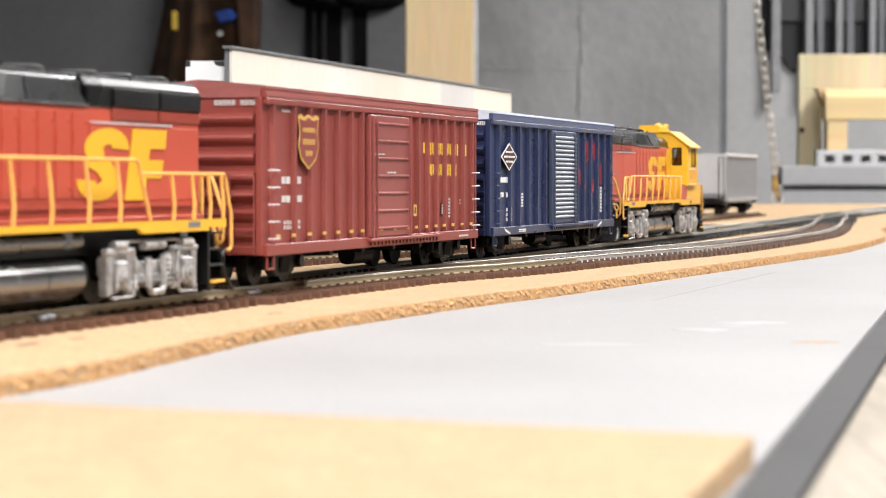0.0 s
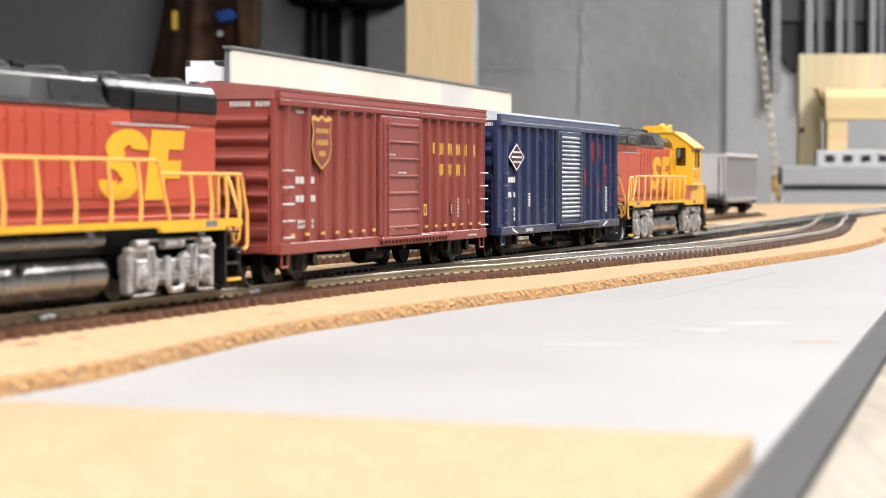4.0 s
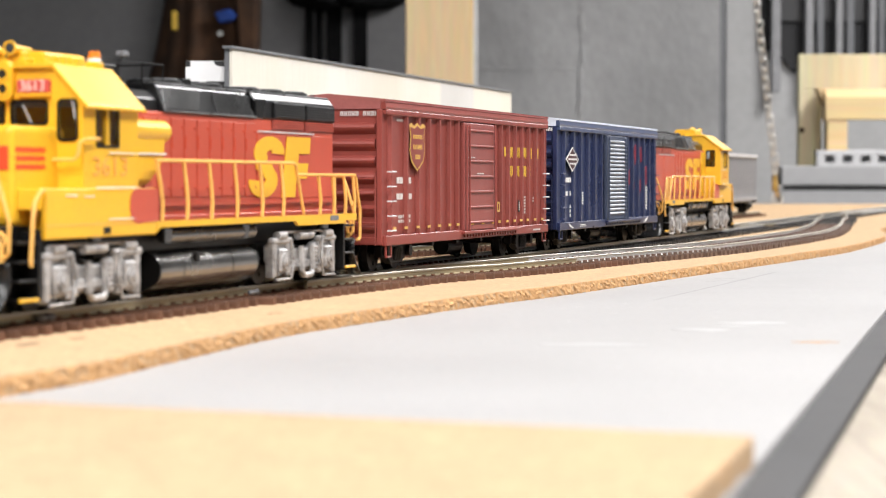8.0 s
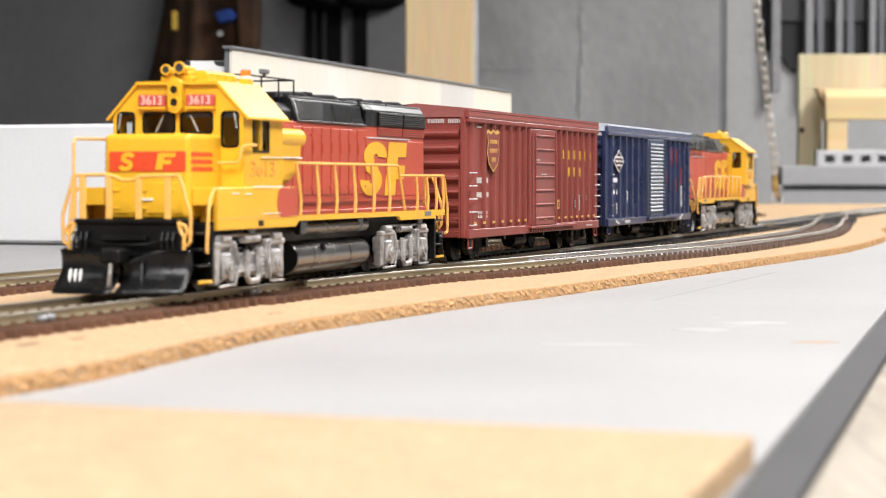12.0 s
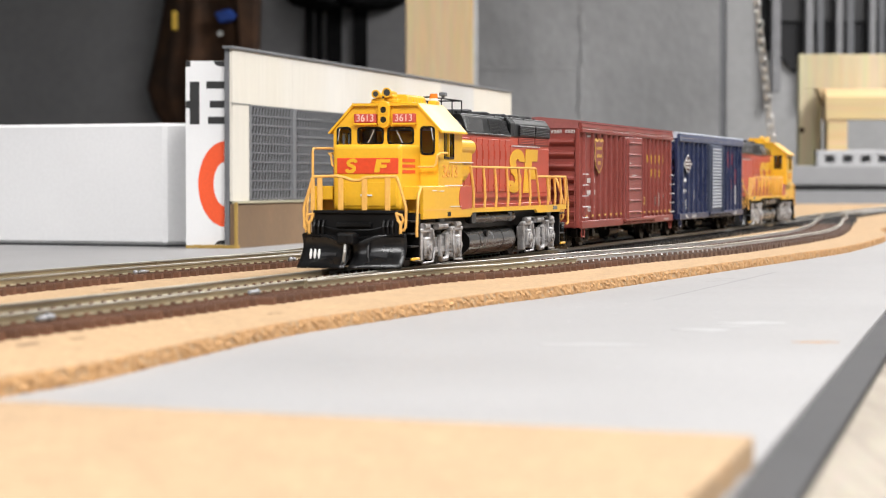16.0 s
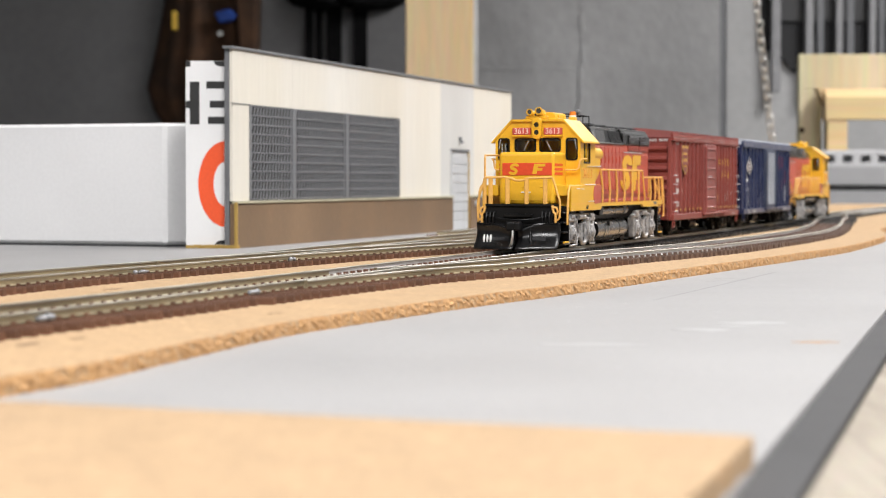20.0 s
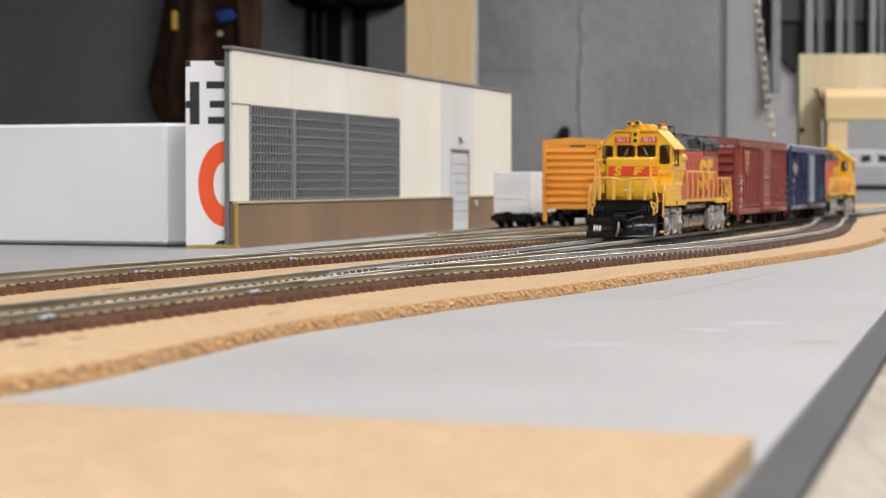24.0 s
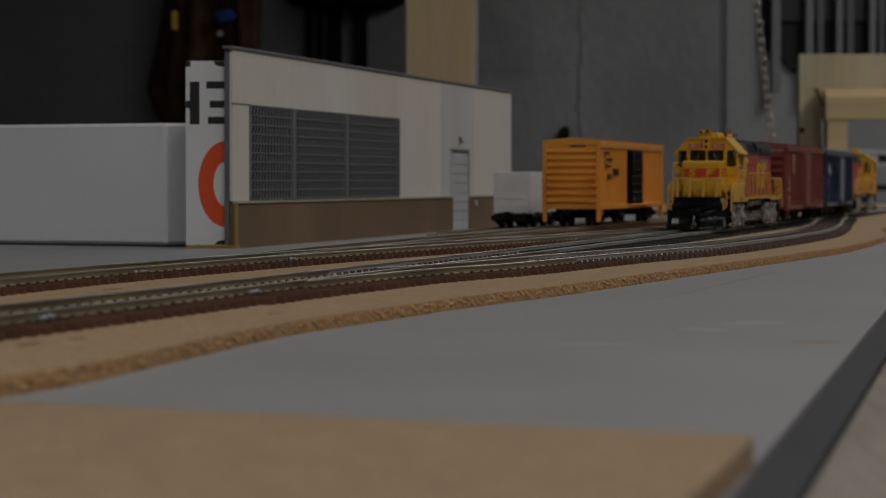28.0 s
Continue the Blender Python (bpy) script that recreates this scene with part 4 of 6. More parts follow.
def rounded(y0, y1, z0, z1, r):
    """The outline of a window with rounded corners."""
    pts = []
    for cy, cz, a0 in ((y1 - r, z1 - r, 0), (y0 + r, z1 - r, 90), (y0 + r, z0 + r, 180), (y1 - r, z0 + r, 270)):
        pts += [(cy + r * math.cos(radians(a0 + a)), cz + r * math.sin(radians(a0 + a))) for a in (0, 30, 60, 90)]
    return pts


def shrink(pts, d):
    cy, cz = sum(p[0] for p in pts) / len(pts), sum(p[1] for p in pts) / len(pts)
    hy, hz = max(abs(p[0] - cy) for p in pts), max(abs(p[1] - cz) for p in pts)
    return [(cy + (p[0] - cy) * (hy - d) / hy, cz + (p[1] - cz) * (hz - d) / hz) for p in pts]


def window(parent, pts, axis, a, b, name, label):
    """A gasket and a clear pane filling one opening; a is the outer plane, b the inner."""
    s = math.copysign(1, a - b)
    part("gasket", holed(shrink(pts, -0.25), [shrink(pts, 0.28)], axis, *sorted((a - s * 0.3, a + s * 0.18))), M_BLACK, parent, "black rubber gasket")
    ob = part(name, prism(B(), shrink(pts, 0.1), axis, *sorted((a - s * 0.45, a - s * 0.75))), M_GLASS, parent, label)
    ob.visible_shadow = False


def tube(bm, pts, r, seg=6):
    """A bent wire: one swept skin through its points."""
    p = [Vector(q) for q in pts]
    rows = []
    for i, c in enumerate(p):
        d = (p[min(i + 1, len(p) - 1)] - p[max(i - 1, 0)]).normalized()
        u = d.orthogonal().normalized() if i == 0 else (rows_u - d * rows_u.dot(d)).normalized()
        rows_u = u
        v = d.cross(u)
        rows.append([bm.verts.new(c + (u * math.cos(a) + v * math.sin(a)) * r) for a in [2 * math.pi * k / seg for k in range(seg)]])
    for a, b in zip(rows, rows[1:]):
        for k in range(seg):
            bm.faces.new((a[k], a[(k + 1) % seg], b[(k + 1) % seg], b[k]))
    bm.faces.new(rows[0])
    bm.faces.new(rows[-1])
    bmesh.ops.recalc_face_normals(bm, faces=bm.faces[:])
    return bm


def plow_half(e, sgn):
    """One wing of the plow: a hollow-ground blade swept back towards its outer end."""
    bm = B()
    rows = []
    for i in range(9):
        u = i / 8
        y = sgn * (0.6 + 15.6 * u)
        top = 7.2 + 3.0 * min(1.0, u * 2.2)
        row = []
        for k in range(8):
            v = k / 7
            z = top + (0.8 - top) * v
            x = 96.2 + 2.6 * (1 - u) - 1.3 * math.sin(math.pi * min(1, v * 1.15)) + 4.6 * v ** 2.4
            row.append(bm.verts.new((e * x, y, z)))
        rows.append(row)
    for a, b in zip(rows, rows[1:]):
        for k in range(7):
            bm.faces.new((a[k], a[k + 1], b[k + 1], b[k]))
    bmesh.ops.recalc_face_normals(bm, faces=bm.faces[:])
    bmesh.ops.solidify(bm, geom=bm.faces[:], thickness=0.5)
    return bm


def flank_emblem(sgn):
    """Fat slanted two-part emblem; built on a 138 by 127 grid and laid on the hood's flank."""
    y0, y1 = sorted((sgn * 10.98, sgn * 11.14))

    def at(u, v):
        x = -36.8 - u * 0.2826 if sgn > 0 else -14.0 + u * 0.29
        return x, 21.9 + v * 0.1228

    bm = B()
    upper = [(33 + 21 * math.cos(a), 92 + 20 * math.sin(a)) for a in np.radians(np.linspace(-5, 215, 16))]
    lower = [(26 + 19 * math.cos(a), 34 + 20 * math.sin(a)) for a in np.radians(np.linspace(60, -185, 18))]
    mid = [(u + 0.12 * (v - 63), v) for u, v in upper + [(18, 66), (33, 58)] + lower]
    p = np.array(mid, float)
    d = np.gradient(p, axis=0)
    d /= np.hypot(*d.T)[:, None]
    n = np.stack([-d[:, 1], d[:, 0]], 1) * 14.2
    rows = [[bm.verts.new((at(*q)[0], y, at(*q)[1])) for y in (y0, y1) for q in (c + m, c - m)] for c, m in zip(p, n)]
    for a, b in zip(rows, rows[1:]):
        for i, j in ((2, 3), (0, 2), (1, 3), (0, 1)):
            bm.faces.new((a[i], a[j], b[j], b[i]))
    for q in (rows[0], rows[-1]):
        bm.faces.new((q[0], q[1], q[3], q[2]))
    bmesh.ops.recalc_face_normals(bm, faces=bm.faces[:])
    prism(bm, [at(u - 165, v) for u, v in ((230, 0), (263, 0), (267, 39), (293, 39), (297, 72), (271, 72), (273, 92), (300, 92), (303, 127), (244, 127))], "y", y0, y1)
    return bm


def loco_end(lo, e):
    """Deck, pilot, plow, steps, hoses and coupler at one end."""
    part("pilot", prism(B(), [(-12.8, 16.6), (-12.8, 6.2), (-10, 5.0), (10, 5.0), (12.8, 6.2), (12.8, 16.6)], "x", *sorted((e * 91.5, e * 95.0)), 0.25), M_BLACK, lo, "black end pilot")
    for sgn in (1, -1):
        pl = part("snow_plow", plow_half(e, sgn), M_PLOW, lo, "black hollow-ground snow plow blade", smooth=True)
        # dark block on the blade, coloured as the shade of a slot
        part("plow_slot", bx(B(), *sorted((e * 97.2, e * 98.4)), *sorted((sgn * 4.6, sgn * 11.0)), 3.6, 5.0, 0.15), M_SHADEGRILLE, pl, "dark block painted as a shaded slot in the blade")
        rod(bm := B(), [(e * 97.4, sgn * 1.4, 9.4), (e * 96.6, sgn * 15.8, 10.3)], 0.3, 6)
        part("plow_edge", bm, M_BLACK, pl)
        bm = B()
        for k in range(4):
            z = 2.8 + k * 3.7
            bx(bm, *sorted((e * 86.0, e * 93.4)), *sorted((sgn * 12.9, sgn * 16.9)), z, z + 0.5, 0.08)
        bx(bm, *sorted((e * 84.6, e * 85.8)), *sorted((sgn * 11, sgn * 17.0)), 2.6, 16.3)
        bx(bm, *sorted((e * 86.0, e * 93.4)), *sorted((sgn * 12.3, sgn * 12.8)), 2.6, 16.3)
        part("steps", bm, M_BLACK, lo, "black step well")
        part("step_edge", bx(B(), *sorted((e * 86.0, e * 93.4)), *sorted((sgn * 16.7, sgn * 17.3)), 2.7, 3.4, 0.08), M_YEL, lo, "yellow step edge")
        # hoses in a bunch beside the coupler
        for y in (9.4, 10.8, 12.2):
            tube(bm := B(), [(e * 95.0, sgn * y, 14.4), (e * 96.4, sgn * y, 14.2), (e * 97.2, sgn * y, 12.6), (e * 97.0, sgn * y * 1.01, 10.4)], 0.4, 6)
            part("mu_hose", bm, M_BLACK, lo, "short black hanging hose")
    part("deck", bx(B(), *sorted((e * 83.2, e * 95.4)), -12.9, 12.9, 16.3, 17.3, 0.15), M_BLACK, lo)
    part("deck_lip", bx(B(), *sorted((e * 95.2, e * 95.8)), -12.9, 12.9, 16.6, 17.5, 0.1), M_BLACK, lo)
    tube(bm := B(), [(e * 95.3, 5.2, 9.5), (e * 98.6, 5.4, 7.0), (e * 99.8, 5.8, 3.6), (e * 100.0, 6.4, 1.4)], 0.5, 6)
    part("air_hose", bm, M_BLACK, lo, "black air hose ending in a bright gland")
    cyl(bm := B(), (e * 100.0, 6.4, 0.9), (e * 100.1, 6.5, 2.2), 0.7, 8)
    part("hose_gland", bm, M_STEEL, lo, "bright metal hose gland")
    tube(bm := B(), [(e * 102.8, -0.2, 8.4), (e * 103.4, -0.2, 5.4), (e * 102.6, -0.9, 2.6), (e * 100.6, -2.4, 1.1), (e * 99.4, -3.6, 0.9)], 0.5, 6)
    part("trip_pin", bm, M_STEEL, lo, "curved steel coupler pin")
    for y in (-12.6, -11.3, -10.0) if e > 0 else ():
        cyl(bm := B(), (e * 98.2, y, 6.0), (e * 98.6, y, 4.6), 0.25, 8, 0.48)
        cyl(bm, (e * 98.6, y, 4.6), (e * 98.9, y, 3.2), 0.48, 8, 0.25)
        part("hose_gland", bm, M_MARKW, lo, "small white hose end")
    bm = B()
    bx(bm, *sorted((e * 95, e * 100.5)), -1.5, 1.5, 8.0, 10.4, 0.3)
    bx(bm, *sorted((e * 99.2, e * 103.6)), -3.0, 2.6, 7.4, 11.0, 0.8, 2)
    bx(bm, *sorted((e * 102.8, e * 105.0)), 0.6, 2.9, 7.6, 10.8, 0.6, 2)
    part("coupler", bm, M_BLACK, lo, "black knuckle coupler")
    part("anticlimber", bx(B(), *sorted((e * 95.0, e * 96.8)), -5.5, 5.5, 12.4, 13.8, 0.3), M_BLACK, lo, "black step over the coupler")
    tube(bm := B(), [(e * 95.6, 12, 13.2), (e * 96.4, 6, 11.8), (e * 97.0, 2, 11.6), (e * 97.0, -2, 11.6), (e * 96.4, -6, 11.8), (e * 95.6, -12, 13.2)], 0.28, 6)
    part("uncoupling_lever", bm, M_BLACK, lo)
    # end handrails: flat posts, a rail with a dip over the passage, and bent corner rails
    zt = 27.4
    tube(bm := B(), [(e * 95.2, -12.9, zt), (e * 95.2, -5.6, zt + 0.2), (e * 95.2, -3.0, zt - 0.3), (e * 95.2, -1.0, zt - 1.1), (e * 95.2, 1.6, zt - 1.1), (e * 95.2, 3.6, zt - 0.2), (e * 95.2, 12.9, zt)], 0.45)
    part("end_rail", bm, M_YELRAIL, lo, "yellow end handrail dipping in the middle")
    for y in (-11.0, -4.4, 3.0, 10.2):
        bx(bm := B(), *sorted((e * 94.8, e * 95.5)), y - 0.8, y + 0.8, 17.3, zt, 0.2)
        part("stanchion", bm, M_YELRAIL, lo, "flat yellow end stanchion")
    for sgn in (1, -1):
        tube(bm := B(), [(e * 95.2, sgn * 12.9, zt), (e * 95.2, sgn * 13.6, zt - 1.5), (e * 95.4, sgn * 15.9, 18.6), (e * 95.4, sgn * 16.0, 17.0), (e * 95.4, sgn * 15.8, 12.4), (e * 95.2, sgn * 15.2, 11.6), (e * 95.2, sgn * 14.3, 11.6)], 0.42)
        part("corner_rail", bm, M_YELRAIL, lo, "bent yellow corner handrail")
        bm = B()
        tube(bm, [(e * 95.3, sgn * 12.9, 16.9), (e * 95.4, sgn * 13.6, 14.4), (e * 95.4, sgn * 14.3, 13.6), (e * 95.4, sgn * 14.3, 10.4)], 0.5)
        tube(bm, [(e * 95.3, sgn * 13.2, 16.4), (e * 95.4, sgn * 14.6, 16.0), (e * 95.4, sgn * 15.2, 14.6), (e * 95.4, sgn * 14.5, 13.4)], 0.45)
        part("corner_bracket", bm, M_YELRAIL, lo, "yellow corner lever bracket")


def cab_of(lo, HW=17.0, beacon=True, eave=41.0):
    """A hollow cab: plates with real window openings, clear panes, roof gear."""
    prof = [(-HW, 24.0), (HW, 24.0), (HW, 41.6), (HW - 1.1, 43.2), (10.7, 49.3), (-10.7, 49.3), (1.1 - HW, 43.2), (-HW, 41.6)]
    fw = [rounded(*sorted((s * 0.8, s * 9.0)), 37.6, 42.5, 1.0) for s in (1, -1)] + [rounded(*sorted((s * 11.4, s * 15.7)), 34.3, 42.6, 1.1) for s in (1, -1)]
    bw = [rounded(*sorted((s * 11.6, s * 15.8)), 33.8, 41.8, 0.5) for s in (1, -1)]
    cab = part("cab", holed(prof, fw, "x", 65.6, 66.6), M_YEL, lo, "yellow cab with sloped roof corners")
    part("cab_back", holed(prof, bw, "x", 41.2, 42.0), M_YEL, cab)
    sw = rounded(50.6, 60.6, 33.2, 41.2, 0.4)
    for sgn in (1, -1):
        y = sgn * HW
        part("cab_side", holed([(42.02, 24.0), (65.58, 24.0), (65.58, 42.2), (42.02, 42.2)], [sw], "y", *sorted((y, y - sgn * 0.8))), M_YEL, cab, "yellow cab side with a sliding window")
        window(cab, sw, "y", y, y - sgn * 0.8, "side_glass", "clear side window pane")
        part("window_bar", bx(B(), 55.2, 56.0, *sorted((y - sgn * 0.7, y + sgn * 0.15)), 33.2, 41.2), M_YEL, cab)
        # sloped roof flank running out into a drip eave over the side window
        part("roof_flank", prism(B(), [(sgn * 10.6, 49.9), (sgn * (HW + 1.3), eave + 0.5), (sgn * (HW + 1.5), eave - 0.1), (sgn * (HW + 0.9), eave - 0.1), (sgn * 10.4, 49.0)], "x", 40.4, 67.2, 0.08), M_YEL, cab, "sloped yellow roof flank with a drip eave")
        tube(bm := B(), [(67.4, sgn * (HW + 1.3), eave), (40.2, sgn * (HW + 1.3), eave)], 0.28, 6)
        part("drip_rail", bm, M_YEL, cab)
        for pts, n in ((fw[0 if sgn > 0 else 1], "windscreen"), (fw[2 if sgn > 0 else 3], "corner_glass")):
            window(cab, pts, "x", 66.6, 65.6, n, "clear cab window pane")
        window(cab, bw[0 if sgn > 0 else 1], "x", 41.2, 42.0, "rear_glass", "clear rear cab window pane")
        for a, b in (((67.0, sgn * 5.6, 37.8), (67.0, sgn * 3.6, 41.6)), ((67.0, sgn * 14.8, 42.4), (67.0, sgn * 15.4, 38.6))):
            tube(bm := B(), [a, b], 0.14, 5)
            part("wiper", bm, M_DOORGREY, cab, "thin pale wiper")
        nb = part("number_board", bx(B(), 66.4, 67.9, *sorted((sgn * 2.6, sgn * 9.9)), 43.95, 46.75, 0.25), M_NUMBOARD, cab, "red number board with white numbers")
        letters("number", "3613", 3.1, M_MARKN, nb, Matrix.Translation((67.92 * MM, sgn * 6.25 * MM, 45.35 * MM)) @ pose(0, 0, 0, 90, 0, 90), wide=0.95)
        part("board_lip", bx(B(), 66.4, 68.3, *sorted((sgn * 2.4, sgn * 10.1)), 43.3, 43.9, 0.1), M_YEL, cab)
        letters("cab_number", "3613", 5.6, M_MARKP, cab, side(54.5, y + sgn * 0.06, 28.9, sgn > 0), "faint orange cab number", wide=1.5)
        tube(bm := B(), [(68.6, sgn * 10.8, 30.4), (68.8, sgn * 16.0, 30.4), (68.6, sgn * 16.8, 31.2), (68.4, sgn * 17.2, 34.0), (67.4, sgn * 18.2, 34.6), (62.0, sgn * 18.4, 34.7)], 0.36)
        part("step_rail", bm, M_YELRAIL, lo, "bent yellow handrail in front of the cab")
        # white rods painted as the glints along the cab side
        for z, x0, x1, yy in ((31.9, 43.0, 56.0, 0.35), (24.75, 43.0, 62.0, 0.7)):
            tube(bm := B(), [(x0, y + sgn * yy, z), (x1, y + sgn * yy, z)], 0.14, 5)
            part("grab_iron", bm, M_MARKW, cab, "thin white rod painted as an edge glint")
    part("roof_top", bx(B(), 40.4, 67.2, -10.62, 10.62, 49.2, 50.0, 0.1), M_YEL, cab)
    # pale floor and added backing stand in for reflections in the panes
    part("cab_floor", bx(B(), 42.1, 65.5, -16.1, 16.1, 30.0, 33.0), M_HOPPER, cab, "grey cab floor")
    part("cab_lining", holed([(-HW + 1.2, 33.1), (HW - 1.2, 33.1), (HW - 1.2, 41.4), (10.2, 48.6), (-10.2, 48.6), (1.2 - HW, 41.4)], [shrink(q, -0.2) for q in bw], "x", 42.06, 42.3), M_DOORGREY, cab, "pale grey sheet added to brighten the cab windows")
    part("front_lip", prism(B(), [(-10.6, 49.2), (10.6, 49.2), (10.6, 50.0), (-10.6, 50.0)], "x", 66.8, 67.7), M_YEL, cab)
    bx(bm := B(), 41.2, 66.5, -16.3, 16.3, 17, 24.2)
    part("cab_base", bm, M_YEL, cab)
    hh = part("headlight_housing", prism(B(), [(1.9 * math.cos(a), 46.5 + (2.3 if math.sin(a) > 0 else -2.3) + 1.9 * math.sin(a)) for a in np.linspace(0.001, 2 * math.pi + 0.001, 24, endpoint=False)], "x", 66.5, 68.7, 0.2), M_YEL, cab, "yellow twin headlight housing")
    for z in (44.9, 47.9):
        ring(bm := B(), (68.8, 0, z), 1.0, 0.45, "x", 20, 0.5)
        part("headlight_rim", bm, M_YEL, hh)
        cyl(bm := B(), (68.5, 0, z), (68.78, 0, z), 1.02, 16)
        part("headlight", bm, M_LENS, hh, "round dark headlight lens")
    # roof gear
    ru = part("roof_box", prism(B(), [(-5.2, 50.0), (5.6, 50.0), (5.2, 52.4), (4.4, 52.9), (-4.2, 52.9), (-5.0, 52.4)], "x", 42.5, 61.0, 0.15), M_YEL, cab, "yellow roof unit")
    for x in (45.5, 48.5, 51.5, 54.5):
        bx(bm := B(), x, x + 1.6, 5.3, 5.75, 50.5, 51.9)
        part("unit_louvre", bm, M_YEL, ru)
    part("unit_skirt", bx(B(), 41.6, 62.0, -6.6, 7.0, 49.9, 50.5, 0.15), M_YEL, ru)
    horn = part("horn_base", bx(B(), 60.4, 64.6, -5.4, 3.0, 50.0, 51.5, 0.3), M_YEL, cab)
    part("horn_bridge", bx(B(), 60.8, 63.4, -4.6, 2.0, 51.4, 52.8, 0.5, 2), M_YEL, horn)
    for y, z, x, r in ((-3.6, 52.9, 65.4, 1.2), (0.2, 53.3, 66.0, 1.4), (-1.6, 51.9, 64.0, 0.75)):
        cyl(bm := B(), (57.5, y, z), (x - 1.6, y, z), 0.55, 14, r * 0.62)
        cyl(bm, (x - 1.6, y, z), (x, y, z), r * 0.62, 14, r)
        tr = part("horn_trumpet", bm, M_YEL, horn, smooth=False)
        ring(bm := B(), (x, y, z), r - 0.3, 0.4, "x", 18, 0.5)
        part("horn_lip", bm, M_YEL, tr)
        # flat dark disc gives the shade inside the trumpet
        cyl(bm := B(), (x + 0.02, y, z), (x + 0.1, y, z), r - 0.32, 14)
        part("horn_mouth", bm, M_SHADEGRILLE, tr, "dark disc painted as the shade inside the horn mouth")
    if not beacon:
        return cab
    post = part("beacon_post", bx(B(), 43.4, 47.0, 7.4, 10.2, 48.6, 51.4, 0.3), M_YEL, cab)
    cyl(bm := B(), (45.2, 8.8, 51.4), (45.2, 8.8, 52.1), 1.45, 14)
    part("beacon_base", bm, M_MARKW, post, "white beacon base")
    cyl(bm := B(), (45.2, 8.8, 52.1), (45.2, 8.8, 53.6), 1.4, 14, 1.2)
    part("beacon", bm, M_BEACON, post, "orange beacon")
    return cab


def hood_of(lo, antenna=True):
    """The long hood: red doors below, the glossy black roof with its slanted blower section and radiators above."""
    part("long_hood", prism(B(), [(-10.6, 16.4), (10.6, 16.4), (10.6, 41.7), (-10.6, 41.7)], "x", -93.6, 41.15, 0.3), M_RED, lo, "red long hood")
    part("upper_hood", prism(B(), [(-10.9, 41.6), (10.9, 41.6), (10.9, 46.3), (9.4, 48.3), (-9.4, 48.3), (-10.9, 46.3)], "x", -93.9, -38.6, 0.35), M_GLOSSBLACK, lo, "glossy black radiator hood")
    part("turbo_hood", prism(B(), [(-10.8, 41.6), (10.8, 41.6), (10.8, 42.3), (8.9, 47.6), (8.3, 48.2), (-8.3, 48.2), (-8.9, 47.6), (-10.8, 42.3)], "x", -38.4, 15.0, 0.2), M_GLOSSBLACK, lo, "glossy black slope-sided hood top")
    part("filter_hood", prism(B(), [(-9.6, 41.6), (9.6, 41.6), (9.2, 44.6), (7.0, 46.6), (-7.0, 46.6), (-9.2, 44.6)], "x", 14.8, 41.1, 0.3), M_GLOSSBLACK, lo, "low black hood behind the cab")
    part("yellow_sweep", prism(B(), [(41.1, 17.2), (28.5, 17.2), (24.5, 19), (26.0, 24), (31.0, 27.5), (29.5, 36), (31.0, 41), (41.1, 41)], "y", -10.9, 10.9, 0.1), M_YEL, lo, "yellow sweep behind the cab")
    for sgn in (1, -1):
        if sgn > 0:
            eb = part("equipment_box", prism(B(), [(41, 25.2), (31, 25.2), (26, 28.0), (23.4, 31), (22.6, 36), (25, 39.4), (41, 39.4)], "y", 10.6, 15.2, 1.2), M_YEL, lo, "rounded yellow equipment box behind the cab")
            cyl(bm := B(), (21.8, 13.4, 37.0), (40.5, 13.4, 37.0), 2.5, 20)
            part("box_drum", bm, M_YEL, eb, smooth=False)
            # white rod stands for the glint along the box seam
            tube(bm := B(), [(24.0, 15.5, 32.0), (40, 15.5, 32.0)], 0.22, 5)
            part("box_seam", bm, M_MARKW, eb, "thin white rod painted as a seam glint")
        # grey strips painted as the highlight along the glossy roof edges
        part("roof_edge", bx(B(), -93, -38.8, *sorted((sgn * 9.0, sgn * 9.6)), 48.1, 48.6, 0.12), M_EDGEGLINT, lo, "grey strip painted as the roof edge highlight")
        part("roof_edge", bx(B(), -38.2, 14.6, *sorted((sgn * 8.0, sgn * 8.7)), 48.0, 48.5, 0.12), M_EDGEGLINT, lo, "grey strip painted as the roof edge highlight")
        # engine room doors with hinges and latches
        xs = [22.2, 15.0, 7.8, 0.6, -6.6, -13.8, -21.0, -28.2, -35.4]
        door = part("hood_door", bx(B(), -3.2, 3.2, *sorted((sgn * 10.5, sgn * 10.9)), 22.4, 40.4, 0.12), M_RED, lo, "flat red engine room door")
        door.location.x = xs[0] * MM
        for x in xs[1:]:
            again(door, dx=x - xs[0])
        for x in xs:
            for z in (24.6, 31, 38.4):
                cyl(bm := B(), (x - 2.5, sgn * 10.85, z), (x - 2.5, sgn * 11.25, z), 0.35, 6)
                part("latch", bm, M_RED, lo)
            tube(bm := B(), [(x + 2.9, sgn * 11.0, 33.5), (x + 2.9, sgn * 11.0, 36.5)], 0.2, 5)
            part("hinge", bm, M_RED, lo)
        for x0, x1 in ((-93.0, -66.6), (-66.2, -39.8)):
            part("radiator_panel", bx(B(), x0, x1, *sorted((sgn * 10.5, sgn * 10.85)), 21.8, 38.0, 0.12), M_RED, lo, "flat red panel under the radiators")
        part("low_rail", bx(B(), -92, 26, *sorted((sgn * 10.5, sgn * 11.5)), 20.4, 21.0), M_RED, lo)
        part("walkway_kick", bx(B(), -92, 26, *sorted((sgn * 10.5, sgn * 12.6)), 17.0, 18.4, 0.2), M_RED, lo)
        bm = B()
        for i in range(22):
            x = -40.5 - i * 1.75
